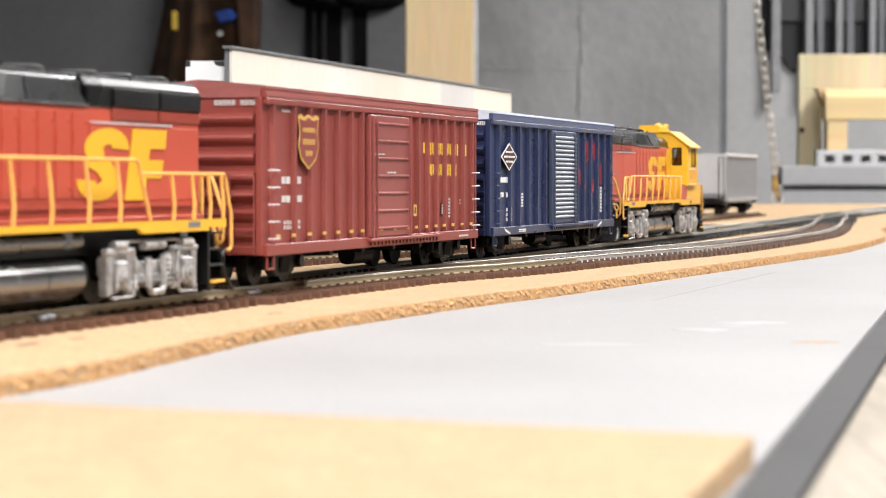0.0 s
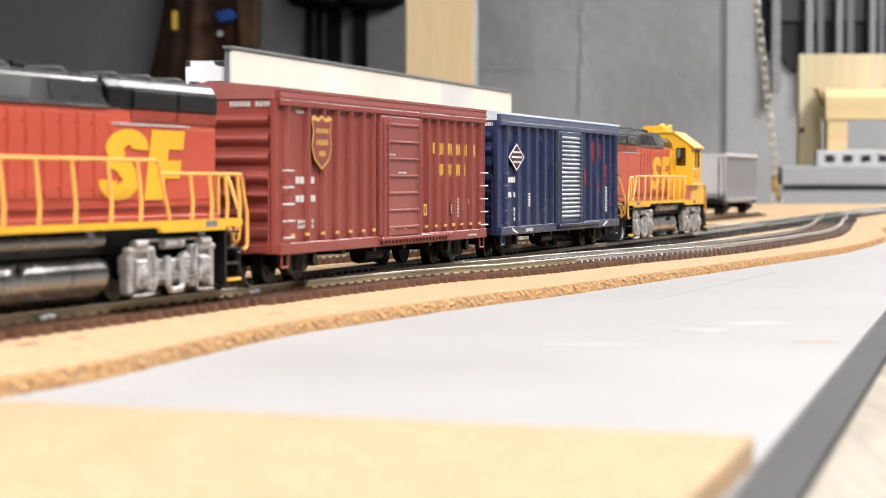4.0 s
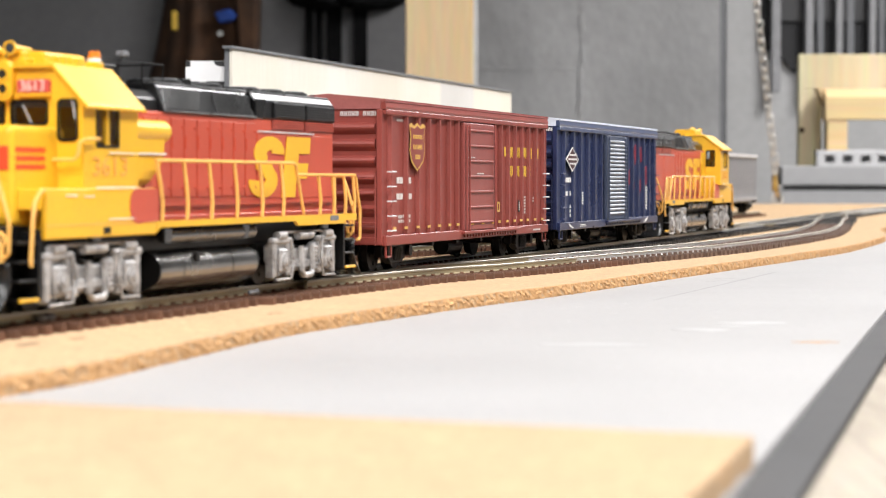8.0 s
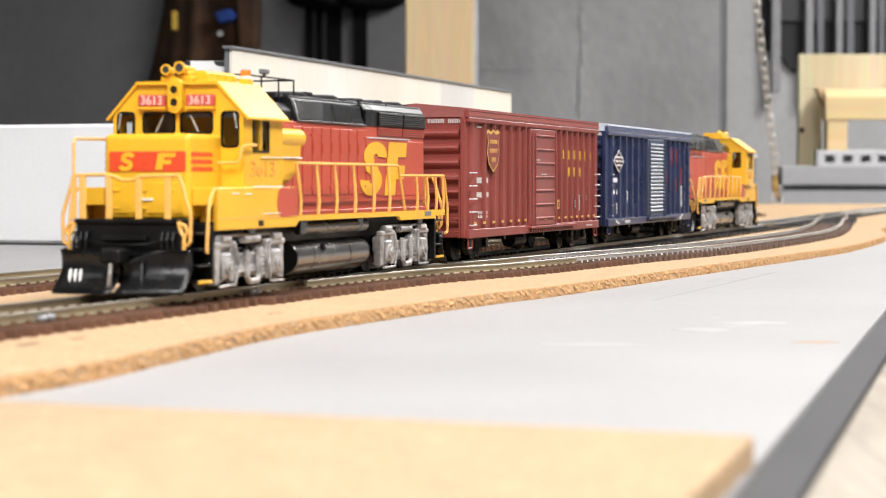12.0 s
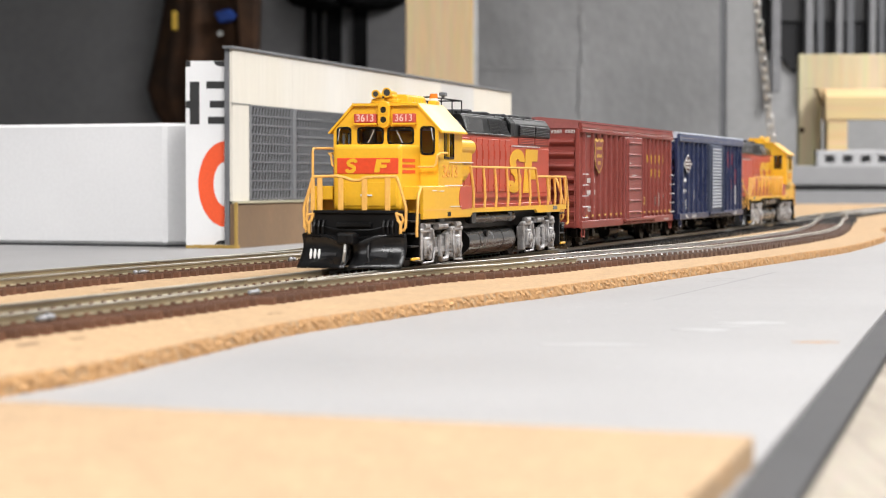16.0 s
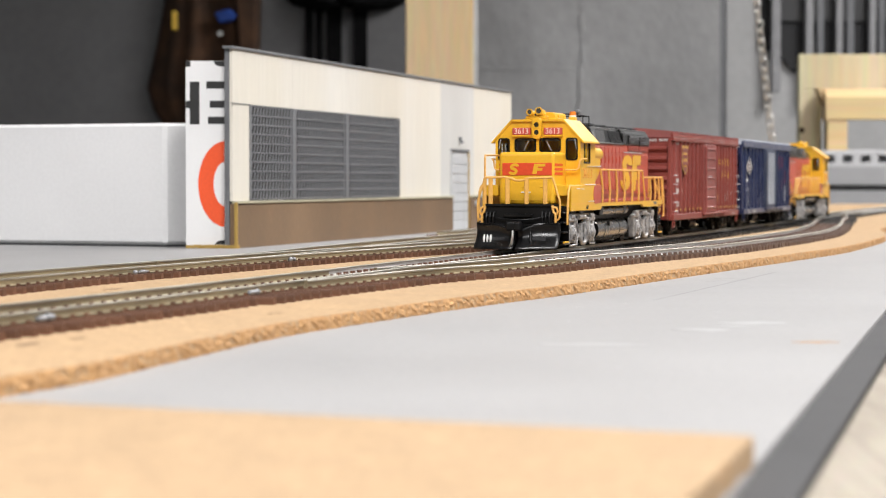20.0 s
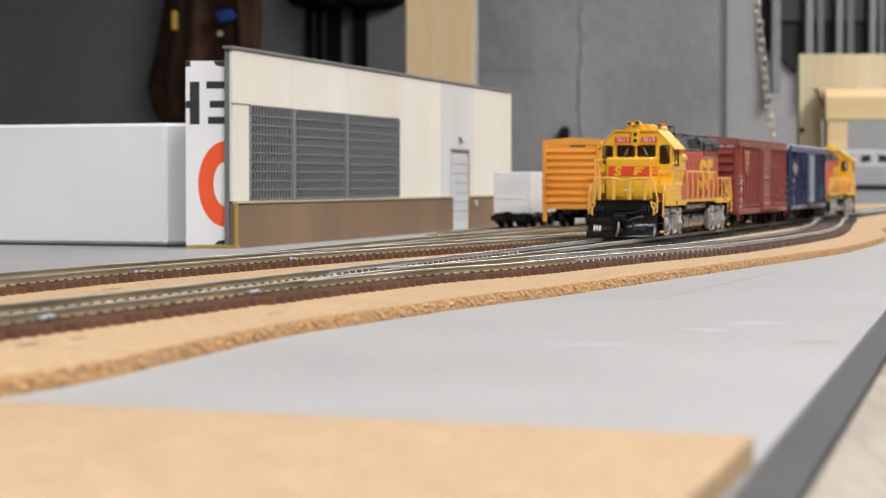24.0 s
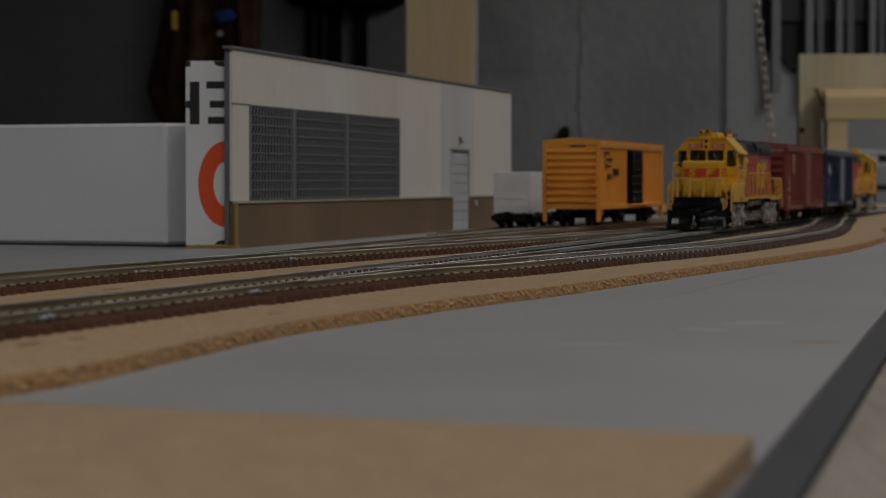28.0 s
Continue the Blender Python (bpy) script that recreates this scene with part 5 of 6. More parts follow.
            bx(bm, x - (1.2 if i % 5 else 0.5), x, *sorted((sgn * 10.6, sgn * 11.2)), 38.3, 38.7)
        part("warning_line", bm, M_MARKS, lo, "fine line of tiny pale lettering", kind="stuff")
        # slanted blower plates
        def slope(z):
            return 10.8 - (z - 42.3) * 1.9 / 5.3
        for x0, x1, lean, m, lab in ((14.4, -4.0, 4.0, M_RESERVOIR, "grey plate on the slope"), (-14.0, -35.4, 3.0, M_BLACK, "black blower grille on the slope")):
            bm = B()
            vs = []
            for z, dx in ((42.5, 0.0), (47.2, -lean)):
                for x in (x0 + dx * 0.4, x1 + dx):
                    vs += [bm.verts.new((x, sgn * (slope(z) + o), z)) for o in (-0.1, 0.3)]
            for q in ((0, 2, 6, 4), (1, 3, 7, 5), (0, 1, 3, 2), (4, 5, 7, 6), (0, 1, 5, 4), (2, 3, 7, 6)):
                bm.faces.new([vs[i] for i in q])
            bmesh.ops.recalc_face_normals(bm, faces=bm.faces[:])
            pn = part("slope_panel", bm, m, lo, lab)
            if m is M_BLACK:
                for k in range(8):
                    z = 42.9 + k * 0.52
                    tube(bm := B(), [(x0 - 1.0, sgn * (slope(z) + 0.32), z), (x1 + 0.6 - lean * (z - 42.5) / 4.7, sgn * (slope(z) + 0.32), z)], 0.12, 4)
                    part("grille_bar", bm, M_GLOSSBLACK, pn)
        # pale strip, a painted highlight where the slope meets the doors
        part("slope_foot", bx(B(), -38.4, 15.0, *sorted((sgn * 10.7, sgn * 11.2)), 41.7, 42.2, 0.1), M_EDGEGLINT, lo, "pale strip painted as the highlight at the slope's foot")
        # radiators: black shutters above, dark red screens below
        for x0, x1 in ((-71.4, -49.6), (-93.4, -72.2)):
            gr = part("radiator_grille", bx(B(), x0, x1, *sorted((sgn * 10.8, sgn * 11.3)), 42.0, 46.0, 0.15), M_GLOSSBLACK, lo, "black radiator shutter")
            for k in range(6):
                z = 42.5 + k * 0.6
                part("grille_slat", prism(B(), [(sgn * 11.25, z - 0.15), (sgn * 11.6, z - 0.02), (sgn * 11.25, z + 0.22)], "x", x0 + 0.6, x1 - 0.6), M_BLACK, gr)
            sc = part("radiator_screen", bx(B(), x0, x1, *sorted((sgn * 10.5, sgn * 10.95)), 39.1, 41.7, 0.1), M_BROWN, lo, "dark red radiator screen")
            for k in range(4):
                z = 39.5 + k * 0.58
                part("screen_slat", bx(B(), x0 + 0.5, x1 - 0.5, *sorted((sgn * 10.9, sgn * 11.1)), z, z + 0.25), M_RED, sc)
        part("flank_emblem", flank_emblem(sgn), M_YEL, lo, "large slanted yellow two-part emblem")
    # roof fans, hatches, lift rings
    for x, r in ((-85, 6.6), (-68.5, 6.6), (-52.5, 6.2), (-27, 6.8), (-3, 6.8)):
        cyl(bm := B(), (x, 0, 48.2), (x, 0, 49.7), r, 28, r - 0.5)
        fan = part("roof_fan", bm, M_BLACK, lo, "black roof fan housing")
        cyl(bm := B(), (x, 0, 49.6), (x, 0, 50.1), r - 1.0, 28, r - 1.3)
        part("fan_grille", bm, M_SHADEGRILLE, fan)
    part("roof_hatch", bx(B(), -45, -36, -6, 6, 48.1, 49.1, 0.2), M_BLACK, lo)
    part("exhaust", bx(B(), -17.5, -12.5, -3, 3, 48, 50.6, 0.3), M_BLACK, lo)
    for x in (-91.5, -60.5, -44, 10):
        for y in (-5.5, 5.5):
            tube(bm := B(), [(x - 1.0, y, 48.2), (x - 1.0, y, 49.4), (x + 1.0, y, 49.4), (x + 1.0, y, 48.2)], 0.2, 5)
            part("lift_ring", bm, M_BLACK, lo)
    if antenna:
        bm = B()
        tube(bm, [(5, 6.0, 52.8), (39.6, 6.0, 52.8), (39.6, -6.0, 52.8), (5, -6.0, 52.8), (5, 6.0, 52.8)], 0.24)
        for x in (5, 16, 28, 39.6):
            for y in (-6.0, 6.0):
                tube(bm, [(x, y, 46.4), (x, y, 52.8)], 0.2)
        bx(bm, 22, 38, -3.0, 4.4, 46.5, 49.4, 0.3)
        part("antenna_frame", bm, M_BLACK, lo, "black roof antenna frame")
        bm = B()
        tube(bm, [(26, 6.0, 52.8), (26, 6.0, 53.8)], 0.5)
        bx(bm, 24.6, 27.4, 5.0, 7.0, 53.6, 54.8, 0.2)
        part("antenna", bm, M_GREYPL, lo, "small grey roof antenna")
    # rear end of the hood
    part("rear_number_board", bx(B(), -94.4, -93.5, -9, 9, 43.6, 46.8, 0.2), M_BLACK, lo)
    for z in (39.0, 41.6):
        cyl(bm := B(), (-93.4, 0, z), (-94.5, 0, z), 1.1, 12)
        part("rear_light", bm, M_LENS, lo)


def locomotive(label, lead=True):
    ax = []
    lo = thing("locomotive", label, "locomotive", "locomotives of the train")
    part("frame", bx(B(), -91, 91, -11.5, 11.5, 10.5, 16.2, 0.3), M_BLACK, lo)
    part("walkway", bx(B(), -84, 40, -17.0, 17.0, 15.9, 16.5, 0.1), M_BLACK, lo, "black walkway plates")
    for sgn in (1, -1):
        sill = part("side_sill", prism(B(), [(-93.8, 17.4), (33, 17.4), (33, 15.0), (31, 16.0), (-49, 16.0), (-51, 14.8), (-84.4, 14.8), (-84.4, 15.6), (-93.8, 15.6)], "y", *sorted((sgn * 16.6, sgn * 17.5))), M_YEL, lo, "yellow side sill")
        part("sill_plate", bx(B(), -79.5, -73.5, *sorted((sgn * 17.45, sgn * 17.6)), 15.7, 17.0), M_GREYPL, sill, "small grey plate on the sill")
        pn = part("step_panel", prism(B(), [(33, 14.6), (83.6, 14.6), (83.6, 24.6), (33, 24.6)], "y", *sorted((sgn * 16.4, sgn * 17.5)), 0.2), M_YEL, lo, "yellow side panel below the cab")
        part("panel_head", bx(B(), 66.7, 83.6, *sorted((sgn * 11.2, sgn * 16.4)), 20.4, 24.6, 0.2), M_YEL, pn)
        part("panel_body", bx(B(), 66.7, 79.0, *sorted((sgn * 11.2, sgn * 16.4)), 16.6, 20.4), M_YEL, pn)
        # edge glints of the panel, put in as white rods
        for x0, x1, z in ((70.5, 75.0, 23.2), (63.0, 67.0, 23.0), (44.0, 56.0, 18.2)):
            tube(bm := B(), [(x0, sgn * 17.62, z), (x1, sgn * 17.62, z)], 0.13, 5)
            part("grab_iron", bm, M_MARKW, pn, "thin white rod painted as an edge glint")
        part("panel_port", bx(B(), 55.4, 58.6, *sorted((sgn * 17.45, sgn * 17.6)), 15.2, 16.6, 0.05), M_BLACK, pn, "small dark port in the panel")
        part("panel_seam", bx(B(), 33.2, 83.4, *sorted((sgn * 17.45, sgn * 17.62)), 17.2, 17.45), M_YELRAIL, pn)
        bm = B()
        prism(bm, [(43.0 + 3.4 * math.cos(a), 20.8 + 3.7 * math.sin(a)) for a in np.linspace(-1.5, 1.5, 9)] + [(32.6, 24.5), (32.6, 17.5)], "y", *sorted((sgn * 17.45, sgn * 17.66)))
        part("red_sweep", bm, M_RED, lo)
        for x in (57, 22, -22, -76):
            bm = B()
            cyl(bm, (x, sgn * 14.5, 12.4), (x, sgn * 14.5, 15.6), 1.3, 10, 1.6)
            part("jacking_pad", bm, M_RESERVOIR, lo, "grey jacking pad")
    for e in (1, -1):
        loco_end(lo, e)
    # --- short nose
    nose = part("nose", bx(B(), 63, 85, -10.6, 11.2, 17.2, 37.1, 1.3, 3), M_YEL, lo, "low yellow nose", smooth=False)
    part("nose_band", bx(B(), 84.6, 85.2, -9.2, 10.2, 28.2, 33.0, 0.15), M_BAND, lo, "red band across the nose")
    for s, yy in ((1, 11.2), (-1, -10.6)):
        for z in (28.9, 30.6, 32.3):
            bx(bm := B(), 72.0, 84.0, *sorted((yy - s * 0.1, yy + s * 0.12)), z - 0.5, z + 0.5)
            part("nose_stripe", bm, M_BAND, nose, "red stripe on the nose side")
    bm = B()
    lean = lambda y, z: (y + 0.2 * (z - 30.6), z)
    curl = [lean(-4.5 + 1.25 * math.cos(a), 31.5 + 0.8 * math.sin(a)) for a in np.radians(np.linspace(10, 262, 12))]
    curl += [lean(-4.7 + 1.25 * math.cos(a), 29.75 + 0.85 * math.sin(a)) for a in np.radians(np.linspace(80, -170, 12))]
    stroke(bm, curl, 1.05, 85.12, 85.34)
    pts = ((3.0, 28.7), (4.7, 28.7), (4.7, 30.0), (6.6, 30.0), (6.6, 31.0), (4.7, 31.0), (4.7, 31.6), (7.4, 31.6), (7.4, 32.6), (3.0, 32.6))
    prism(bm, [lean(*p) for p in pts], "y", 85.12, 85.34)
    for v in bm.verts:
        v.co = Vector((v.co.y, v.co.x, v.co.z))
    bmesh.ops.recalc_face_normals(bm, faces=bm.faces[:])
    part("nose_emblem", bm, M_YEL, lo, "yellow two-part emblem on the red band")
    part("nose_latch", bx(B(), 84.9, 85.6, -1.6, 2.0, 21.6, 22.1), M_MARKW, nose, "bright latch bar")
    for y in (-7.4, -0.4, 6.6):
        part("nose_hasp", bx(B(), 84.9, 85.5, y - 0.9, y + 0.9, 23.6, 24.3, 0.1), M_YEL, nose)
        part("nose_hasp", bx(B(), 84.9, 85.5, y - 0.9, y + 0.9, 19.4, 20.0, 0.1), M_YEL, nose)
    for y0, y1 in ((-9.4, -0.3), (0.1, 9.6)):
        part("nose_panel", bx(B(), 84.9, 85.22, y0, y1, 18.6, 25.8, 0.1), M_YEL, nose)
    bm = B()
    for z in (26.8,):
        for y in np.arange(-8.8, 9.9, 2.3):
            bx(bm, 84.9, 85.25, y - 0.18, y + 0.18, z - 0.18, z + 0.18)
    part("rivet_row", bm, M_YEL, nose, kind="stuff")
    tube(bm := B(), [(95.2, -13.2, 17.3), (95.2, -13.2, 34.9), (94.4, -13.3, 35.8), (80, -14.0, 36.0), (66.8, -15.0, 36.0)], 0.36)
    part("grab_rail", bm, M_YELRAIL, lo, "tall thin yellow handrail")
    bx(bm := B(), 94.8, 95.5, -13.9, -12.6, 17.3, 27.2, 0.2)
    part("stanchion", bm, M_YELRAIL, lo)
    cab_of(lo, 17.0 if lead else 19.0, lead, 41.0 if lead else 42.2)
    hood_of(lo, lead)
    # --- side handrails
    for sgn in (1, -1):
        y = sgn * 17.4
        posts = [(30.2, 33.0), (17, 18.8), (3.4, 5.0), (-11.4, -9.6), (-26.9, -25.2), (-40.6, -38.8)] if sgn > 0 else [(x, x + 1.6) for x in np.linspace(-76, 30, 9)]
        end, zr = (-49.2, 30.6) if sgn > 0 else (-80.0, 28.2)
        tube(bm := B(), [(33.2, y, zr), (end + 1.5, y, zr), (end, y, zr - 0.6)] + ([(end - 0.2, y, 26.6), (end - 3.0, y, 22.0), (end - 8.0, y, 17.6)] if sgn < 0 else [(end - 0.4, y, 29.0), (end - 5.6, y, 17.6)]), 0.42)
        part("handrail", bm, M_YELRAIL, lo, "thin yellow handrail")
        for a, b in posts:
            bm = B()
            tube(bm, [(a, y, 17.3), (a + 0.1, y + sgn * 0.25, 21), (a + (b - a) * 0.35, y + sgn * 0.2, 25.0), (b, y, zr)], 0.46)
            part("stanchion", bm, M_YELRAIL, lo)
        tube(bm := B(), [((-49.6 if sgn > 0 else -86.0), y, 27.7), (-92.6, y, 27.7), (-93.6, y, 26.6), (-95.4, y, 21.0), (-96.6, y, 18.6), (-96.6, y, 11.0), (-95.8, y, 10.2), (-94.4, y, 10.2)], 0.42)
        part("handrail", bm, M_YELRAIL, lo, "thin yellow handrail")
        for x in ((-66.2, -76.4, -85.0, -92.0) if sgn > 0 else (-86.6, -92.0)):
            tube(bm := B(), [(x, y, 17.3), (x + 0.1, y + sgn * 0.25, 21), (x + 1.2, y, 27.7)], 0.46)
            part("stanchion", bm, M_YELRAIL, lo)
        # the post beside the front steps
        tube(bm := B(), [(84.0, y, 24.4), (85.4, y, 24.2), (87.8, y, 22.0), (88.6, y, 19.0), (89.6, y, 10.6), (89.4, y, 9.6)], 0.42)
        part("step_rail", bm, M_YELRAIL, lo, "bent yellow rail beside the steps")
    # --- tank and trucks
    tp = [(14.8 * math.copysign(abs(math.cos(a)) ** 0.72, math.cos(a)), 6.3 + 5.7 * math.copysign(abs(math.sin(a)) ** 0.85, math.sin(a))) for a in np.linspace(0, 2 * math.pi, 40, endpoint=False)]
    tank = part("fuel_tank", prism(B(), tp, "x", -31, 25, 0.4), M_TANK, lo, "glossy black fuel tank", smooth=False)
    for x0, x1 in ((25.02, 25.5), (-31.5, -31.02)):
        part("tank_end", prism(B(), tp, "x", x0, x1), M_BLACK, tank, "flat black tank end")
    for sgn in (1, -1):
        cyl(bm := B(), (-28, sgn * 13.8, 14.0), (22, sgn * 13.8, 14.0), 1.8, 24)
        part("air_reservoir", bm, M_RESERVOIR, lo, "dark satin metal air reservoir", smooth=False)
        cyl(bm := B(), (6, sgn * 14.0, 8.6), (6, sgn * 15.1, 8.6), 1.0, 12)
        part("filler_cap", bm, M_BLACK, tank)
        for x in (-16, 12):
            part("tank_strap", prism(B(), [(a * 1.006, 6.3 + (b - 6.3) * 1.015) for a, b in tp], "x", x, x + 0.5), M_TANK, tank) if sgn > 0 else None
    for tx in (59.5, -59.5):
        for sgn in (1, -1):
            y0, y1 = sorted((sgn * 13.0, sgn * 15.2))
            bm = B()
            prism(bm, [(tx - 21.5, 6.0), (tx - 21.5, 10.0), (tx - 17, 11.4), (tx - 9, 10.2), (tx - 6, 8.8), (tx + 6, 8.8), (tx + 9, 10.2), (tx + 17, 11.4), (tx + 21.5, 10.0), (tx + 21.5, 6.0),
                       (tx + 12, 5.4), (tx + 9, 3.2), (tx - 9, 3.2), (tx - 12, 5.4)], "y", y0, y1, 0.35)
            sf = part("truck_sideframe", bm, M_SILVER, lo, "bright silver cast truck sideframe")
            for dx in (-15.75, 15.75):
                bm = B()
                bx(bm, tx + dx - 2.6, tx + dx + 2.6, *sorted((sgn * 14.8, sgn * 16.6)), 3.2, 9.2, 0.5)
                cyl(bm, (tx + dx, sgn * 16.4, 6.0), (tx + dx, sgn * 17.2, 6.0), 2.1, 12)
                cyl(bm, (tx + dx, sgn * 17.1, 6.0), (tx + dx, sgn * 17.6, 6.0), 1.1, 8)
                part("journal_box", bm, M_SILVER, sf)
                for q in (-4.6, 4.6):
                    bm = B()
                    prism(bm, [(tx + dx + q - 1.5, 10.9), (tx + dx + q + 1.5, 10.9), (tx + dx + q + 1.1, 2.2), (tx + dx + q - 1.1, 2.2)], "y", *sorted((sgn * 14.2, sgn * 15.9)), 0.3)
                    part("pedestal_leg", bm, M_SILVER, sf)
                part("coil_spring", coil(tx + dx * 0.52, sgn * 15.9, 3.0, 9.4), M_SILVER, sf)
                bx(bm := B(), tx + dx - 6.4, tx + dx + 6.4, *sorted((sgn * 14.4, sgn * 16.2)), 10.4, 11.9, 0.4)
                part("frame_top", bm, M_SILVER, sf)
                bx(bm := B(), tx + dx * 1.3 - 1.1, tx + dx * 1.3 + 1.1, *sorted((sgn * 13.4, sgn * 16.0)), 1.8, 8.6, 0.4)
                part("brake_shoe", bm, M_SILVER, sf)
                cyl(bm := B(), (tx + dx * 0.86, sgn * 15.6, 12.4), (tx + dx * 1.2, sgn * 15.6, 12.4), 1.1, 10)
                part("brake_cylinder", bm, M_SILVER, sf)
                tube(bm := B(), [(tx + dx * 0.7, sgn * 16.4, 11.4), (tx + dx * 0.62, sgn * 16.7, 6.0), (tx + dx * 0.72, sgn * 16.5, 1.6), (tx + dx * 1.3, sgn * 16.2, 1.4)], 0.36, 6)
                part("brake_lever", bm, M_SILVER, sf)
            bm = B()
            tube(bm, [(tx - 3.6, sgn * 16.2, 9.6), (tx - 3.6, sgn * 16.4, 3.2), (tx - 2.4, sgn * 16.4, 2.0), (tx + 2.4, sgn * 16.4, 2.0), (tx + 3.6, sgn * 16.4, 3.2), (tx + 3.6, sgn * 16.2, 9.6)], 0.8, 6)
            bx(bm, tx - 7, tx + 7, *sorted((sgn * 14.8, sgn * 16.0)), 4.2, 6.0, 0.3)
            part("swing_hanger", bm, M_SILVER, sf)
            bm = B()
            cyl(bm, (tx - 5, sgn * 15.6, 12.2), (tx + 5, sgn * 15.6, 12.2), 1.0, 10)
            tube(bm, [(tx - 18, sgn * 15.6, 2.8), (tx - 10, sgn * 15.8, 4.5), (tx + 10, sgn * 15.8, 4.5), (tx + 18, sgn * 15.6, 2.8)], 0.4, 6)
            tube(bm, [(tx - 20, sgn * 14.4, 11.0), (tx - 12, sgn * 15.6, 13.2), (tx + 12, sgn * 15.6, 13.2), (tx + 20, sgn * 14.4, 11)], 0.35, 6)
            part("brake_rigging", bm, M_SILVER, sf)
        part("truck_bolster", bx(B(), tx - 10, tx + 10, -12, 12, 4, 10, 0.5), M_BLACK, lo)
        for dx in (-15.75, 15.75):
            ax.append((axle(lo, tx + dx, 5.85), 5.85))
    AXLES[lo.name] = ax
    return lo


train = [locomotive("yellow and red diesel locomotive with silver trucks and handrails"), brown_boxcar(), blue_boxcar(),
         locomotive("yellow and red diesel locomotive coupled behind the blue boxcar", False)]


# ---------------------------------------------------------------- cars standing on the sidings
def parked(car, line, y, back, z=RAILTOP):
    """Stands a car's centre on a line near the given y, its x axis pointing to the near end."""
    i = int(np.abs(line[:, 1] - y).argmin())
    d = line[max(i - 8, 0)] - line[min(i + 8, len(line) - 1)]
    car.matrix_world = pose(line[i][0] * MM, line[i][1] * MM, z * MM, 0, 0, math.degrees(math.atan2(d[1], d[0])))
    return car


def orange_boxcar():
    car = boxcar("bright orange boxcar with an open black doorway on the siding", M_ORANGE, M_ORANGE, [86, 78, 70, 62, 54, 46, 38, 30, 22, -26, -34, -42, -50, -58, -66, -74, -82, -89],
                 (16, -20), [], M_BLACK, brake=False, ribs=8, z0=9.7, zt=48.2)
    car["group"] = "cars on the sidings"
    for sgn in (1, -1):
        y = sgn * 17.5
        k = sgn
        bm = B()
        bx(bm, *sorted((k * 82, k * 70)), *sorted((y, y + sgn * 0.1)), 42.2, 43.2)
        bx(bm, *sorted((k * 82, k * 80.6)), *sorted((y, y + sgn * 0.1)), 35, 43.2)
        bx(bm, *sorted((k * 77, k * 62)), *sorted((y, y + sgn * 0.1)), 38.0, 39.4)
        bx(bm, *sorted((k * 82, k * 66)), *sorted((y, y + sgn * 0.1)), 34.2, 35.4)
        bars(bm, *sorted((k * 62, k * 44)), 28.5, 34.5, y, 4, 1, 0.25, sgn * 0.1)
        bars(bm, *sorted((k * 76, k * 64)), 26.2, 31.0, y, 2, 1, 0.3, sgn * 0.1)
        part("lettering", bm, M_MARKB, car, "black lettering bars", kind="stuff")
    for e in (1, -1):
        part("end_number", bx(B(), *sorted((e * 91.8, e * 92.1)), -1, 8, 46.0, 46.8), M_MARKB, car, "small dark number bar")
        for yy in (-16, 16):
            part("corner_step", bx(B(), *sorted((e * 90.5, e * 92.5)), yy - 1.2, yy + 1.2, 2.4, 10.0, 0.2), M_ORANGE, car)
            part("end_frame", bx(B(), *sorted((e * 91.6, e * 93.4)), *sorted((yy * 1.075, yy * 0.94)), 9.7, 48.2, 0.2), M_ORANGE, car)
            for z in (14.0, 18.6, 23.2, 27.8):
                tube(bm := B(), [(e * 93.2, yy * 1.05, z), (e * 94.4, yy * 1.05, z), (e * 94.4, yy * 0.66, z), (e * 93.2, yy * 0.66, z)], 0.35, 5)
                part("end_rung", bm, M_ORANGE, car)
    return car


def hopper():
    car = thing("hopper_car", "grey ribbed open hopper car on the siding", "hopper car", "cars on the sidings")
    L, W = 72, 16.2
    part("body", prism(B(), [(-L, 13), (-L + 20, 9), (L - 20, 9), (L, 13), (L, 46), (-L, 46)], "y", -W, W, 0.3), M_HOPPER, car)
    for sgn in (1, -1):
        rib = part("side_rib", bx(B(), -0.9, 0.9, *sorted((sgn * W, sgn * (W + 1.2))), 11.5, 45, 0.2), M_HOPPER, car)
        rib.location.x = -L * 0.97 * MM
        for i in range(1, 11):
            again(rib, dx=i * 2 * L * 0.97 / 10)
        part("top_rail", bx(B(), -L, L, *sorted((sgn * (W - 1), sgn * (W + 1.6))), 45, 47.6, 0.2), M_HOPPERL, car)
        part("side_sill", bx(B(), -L, L, *sorted((sgn * (W - 1), sgn * (W + 1.5))), 10, 13, 0.2), M_HOPPER, car)
    for e in (1, -1):
        part("end_sheet", bx(B(), *sorted((e * L, e * (L + 0.8))), -W, W, 16, 47, 0.2), M_HOPPERL, car, "pale grey end sheet")
        part("end_platform", bx(B(), *sorted((e * (L - 2), e * (L + 9))), -W, W, 8.5, 11, 0.2), M_BLACK, car)
        rod(bm := B(), [(e * (L + 7), 12, 10), (e * (L + 7), 12, 44), (e * (L + 7), 15.6, 44), (e * (L + 7), 15.6, 10)], 0.4)
        part("end_ladder", bm, M_BLACK, car)
        coupler(car, e * (L + 8.5), e)
    ax = []
    for x in (-54, 54):
        freight_truck(car, x, ax)
    return car


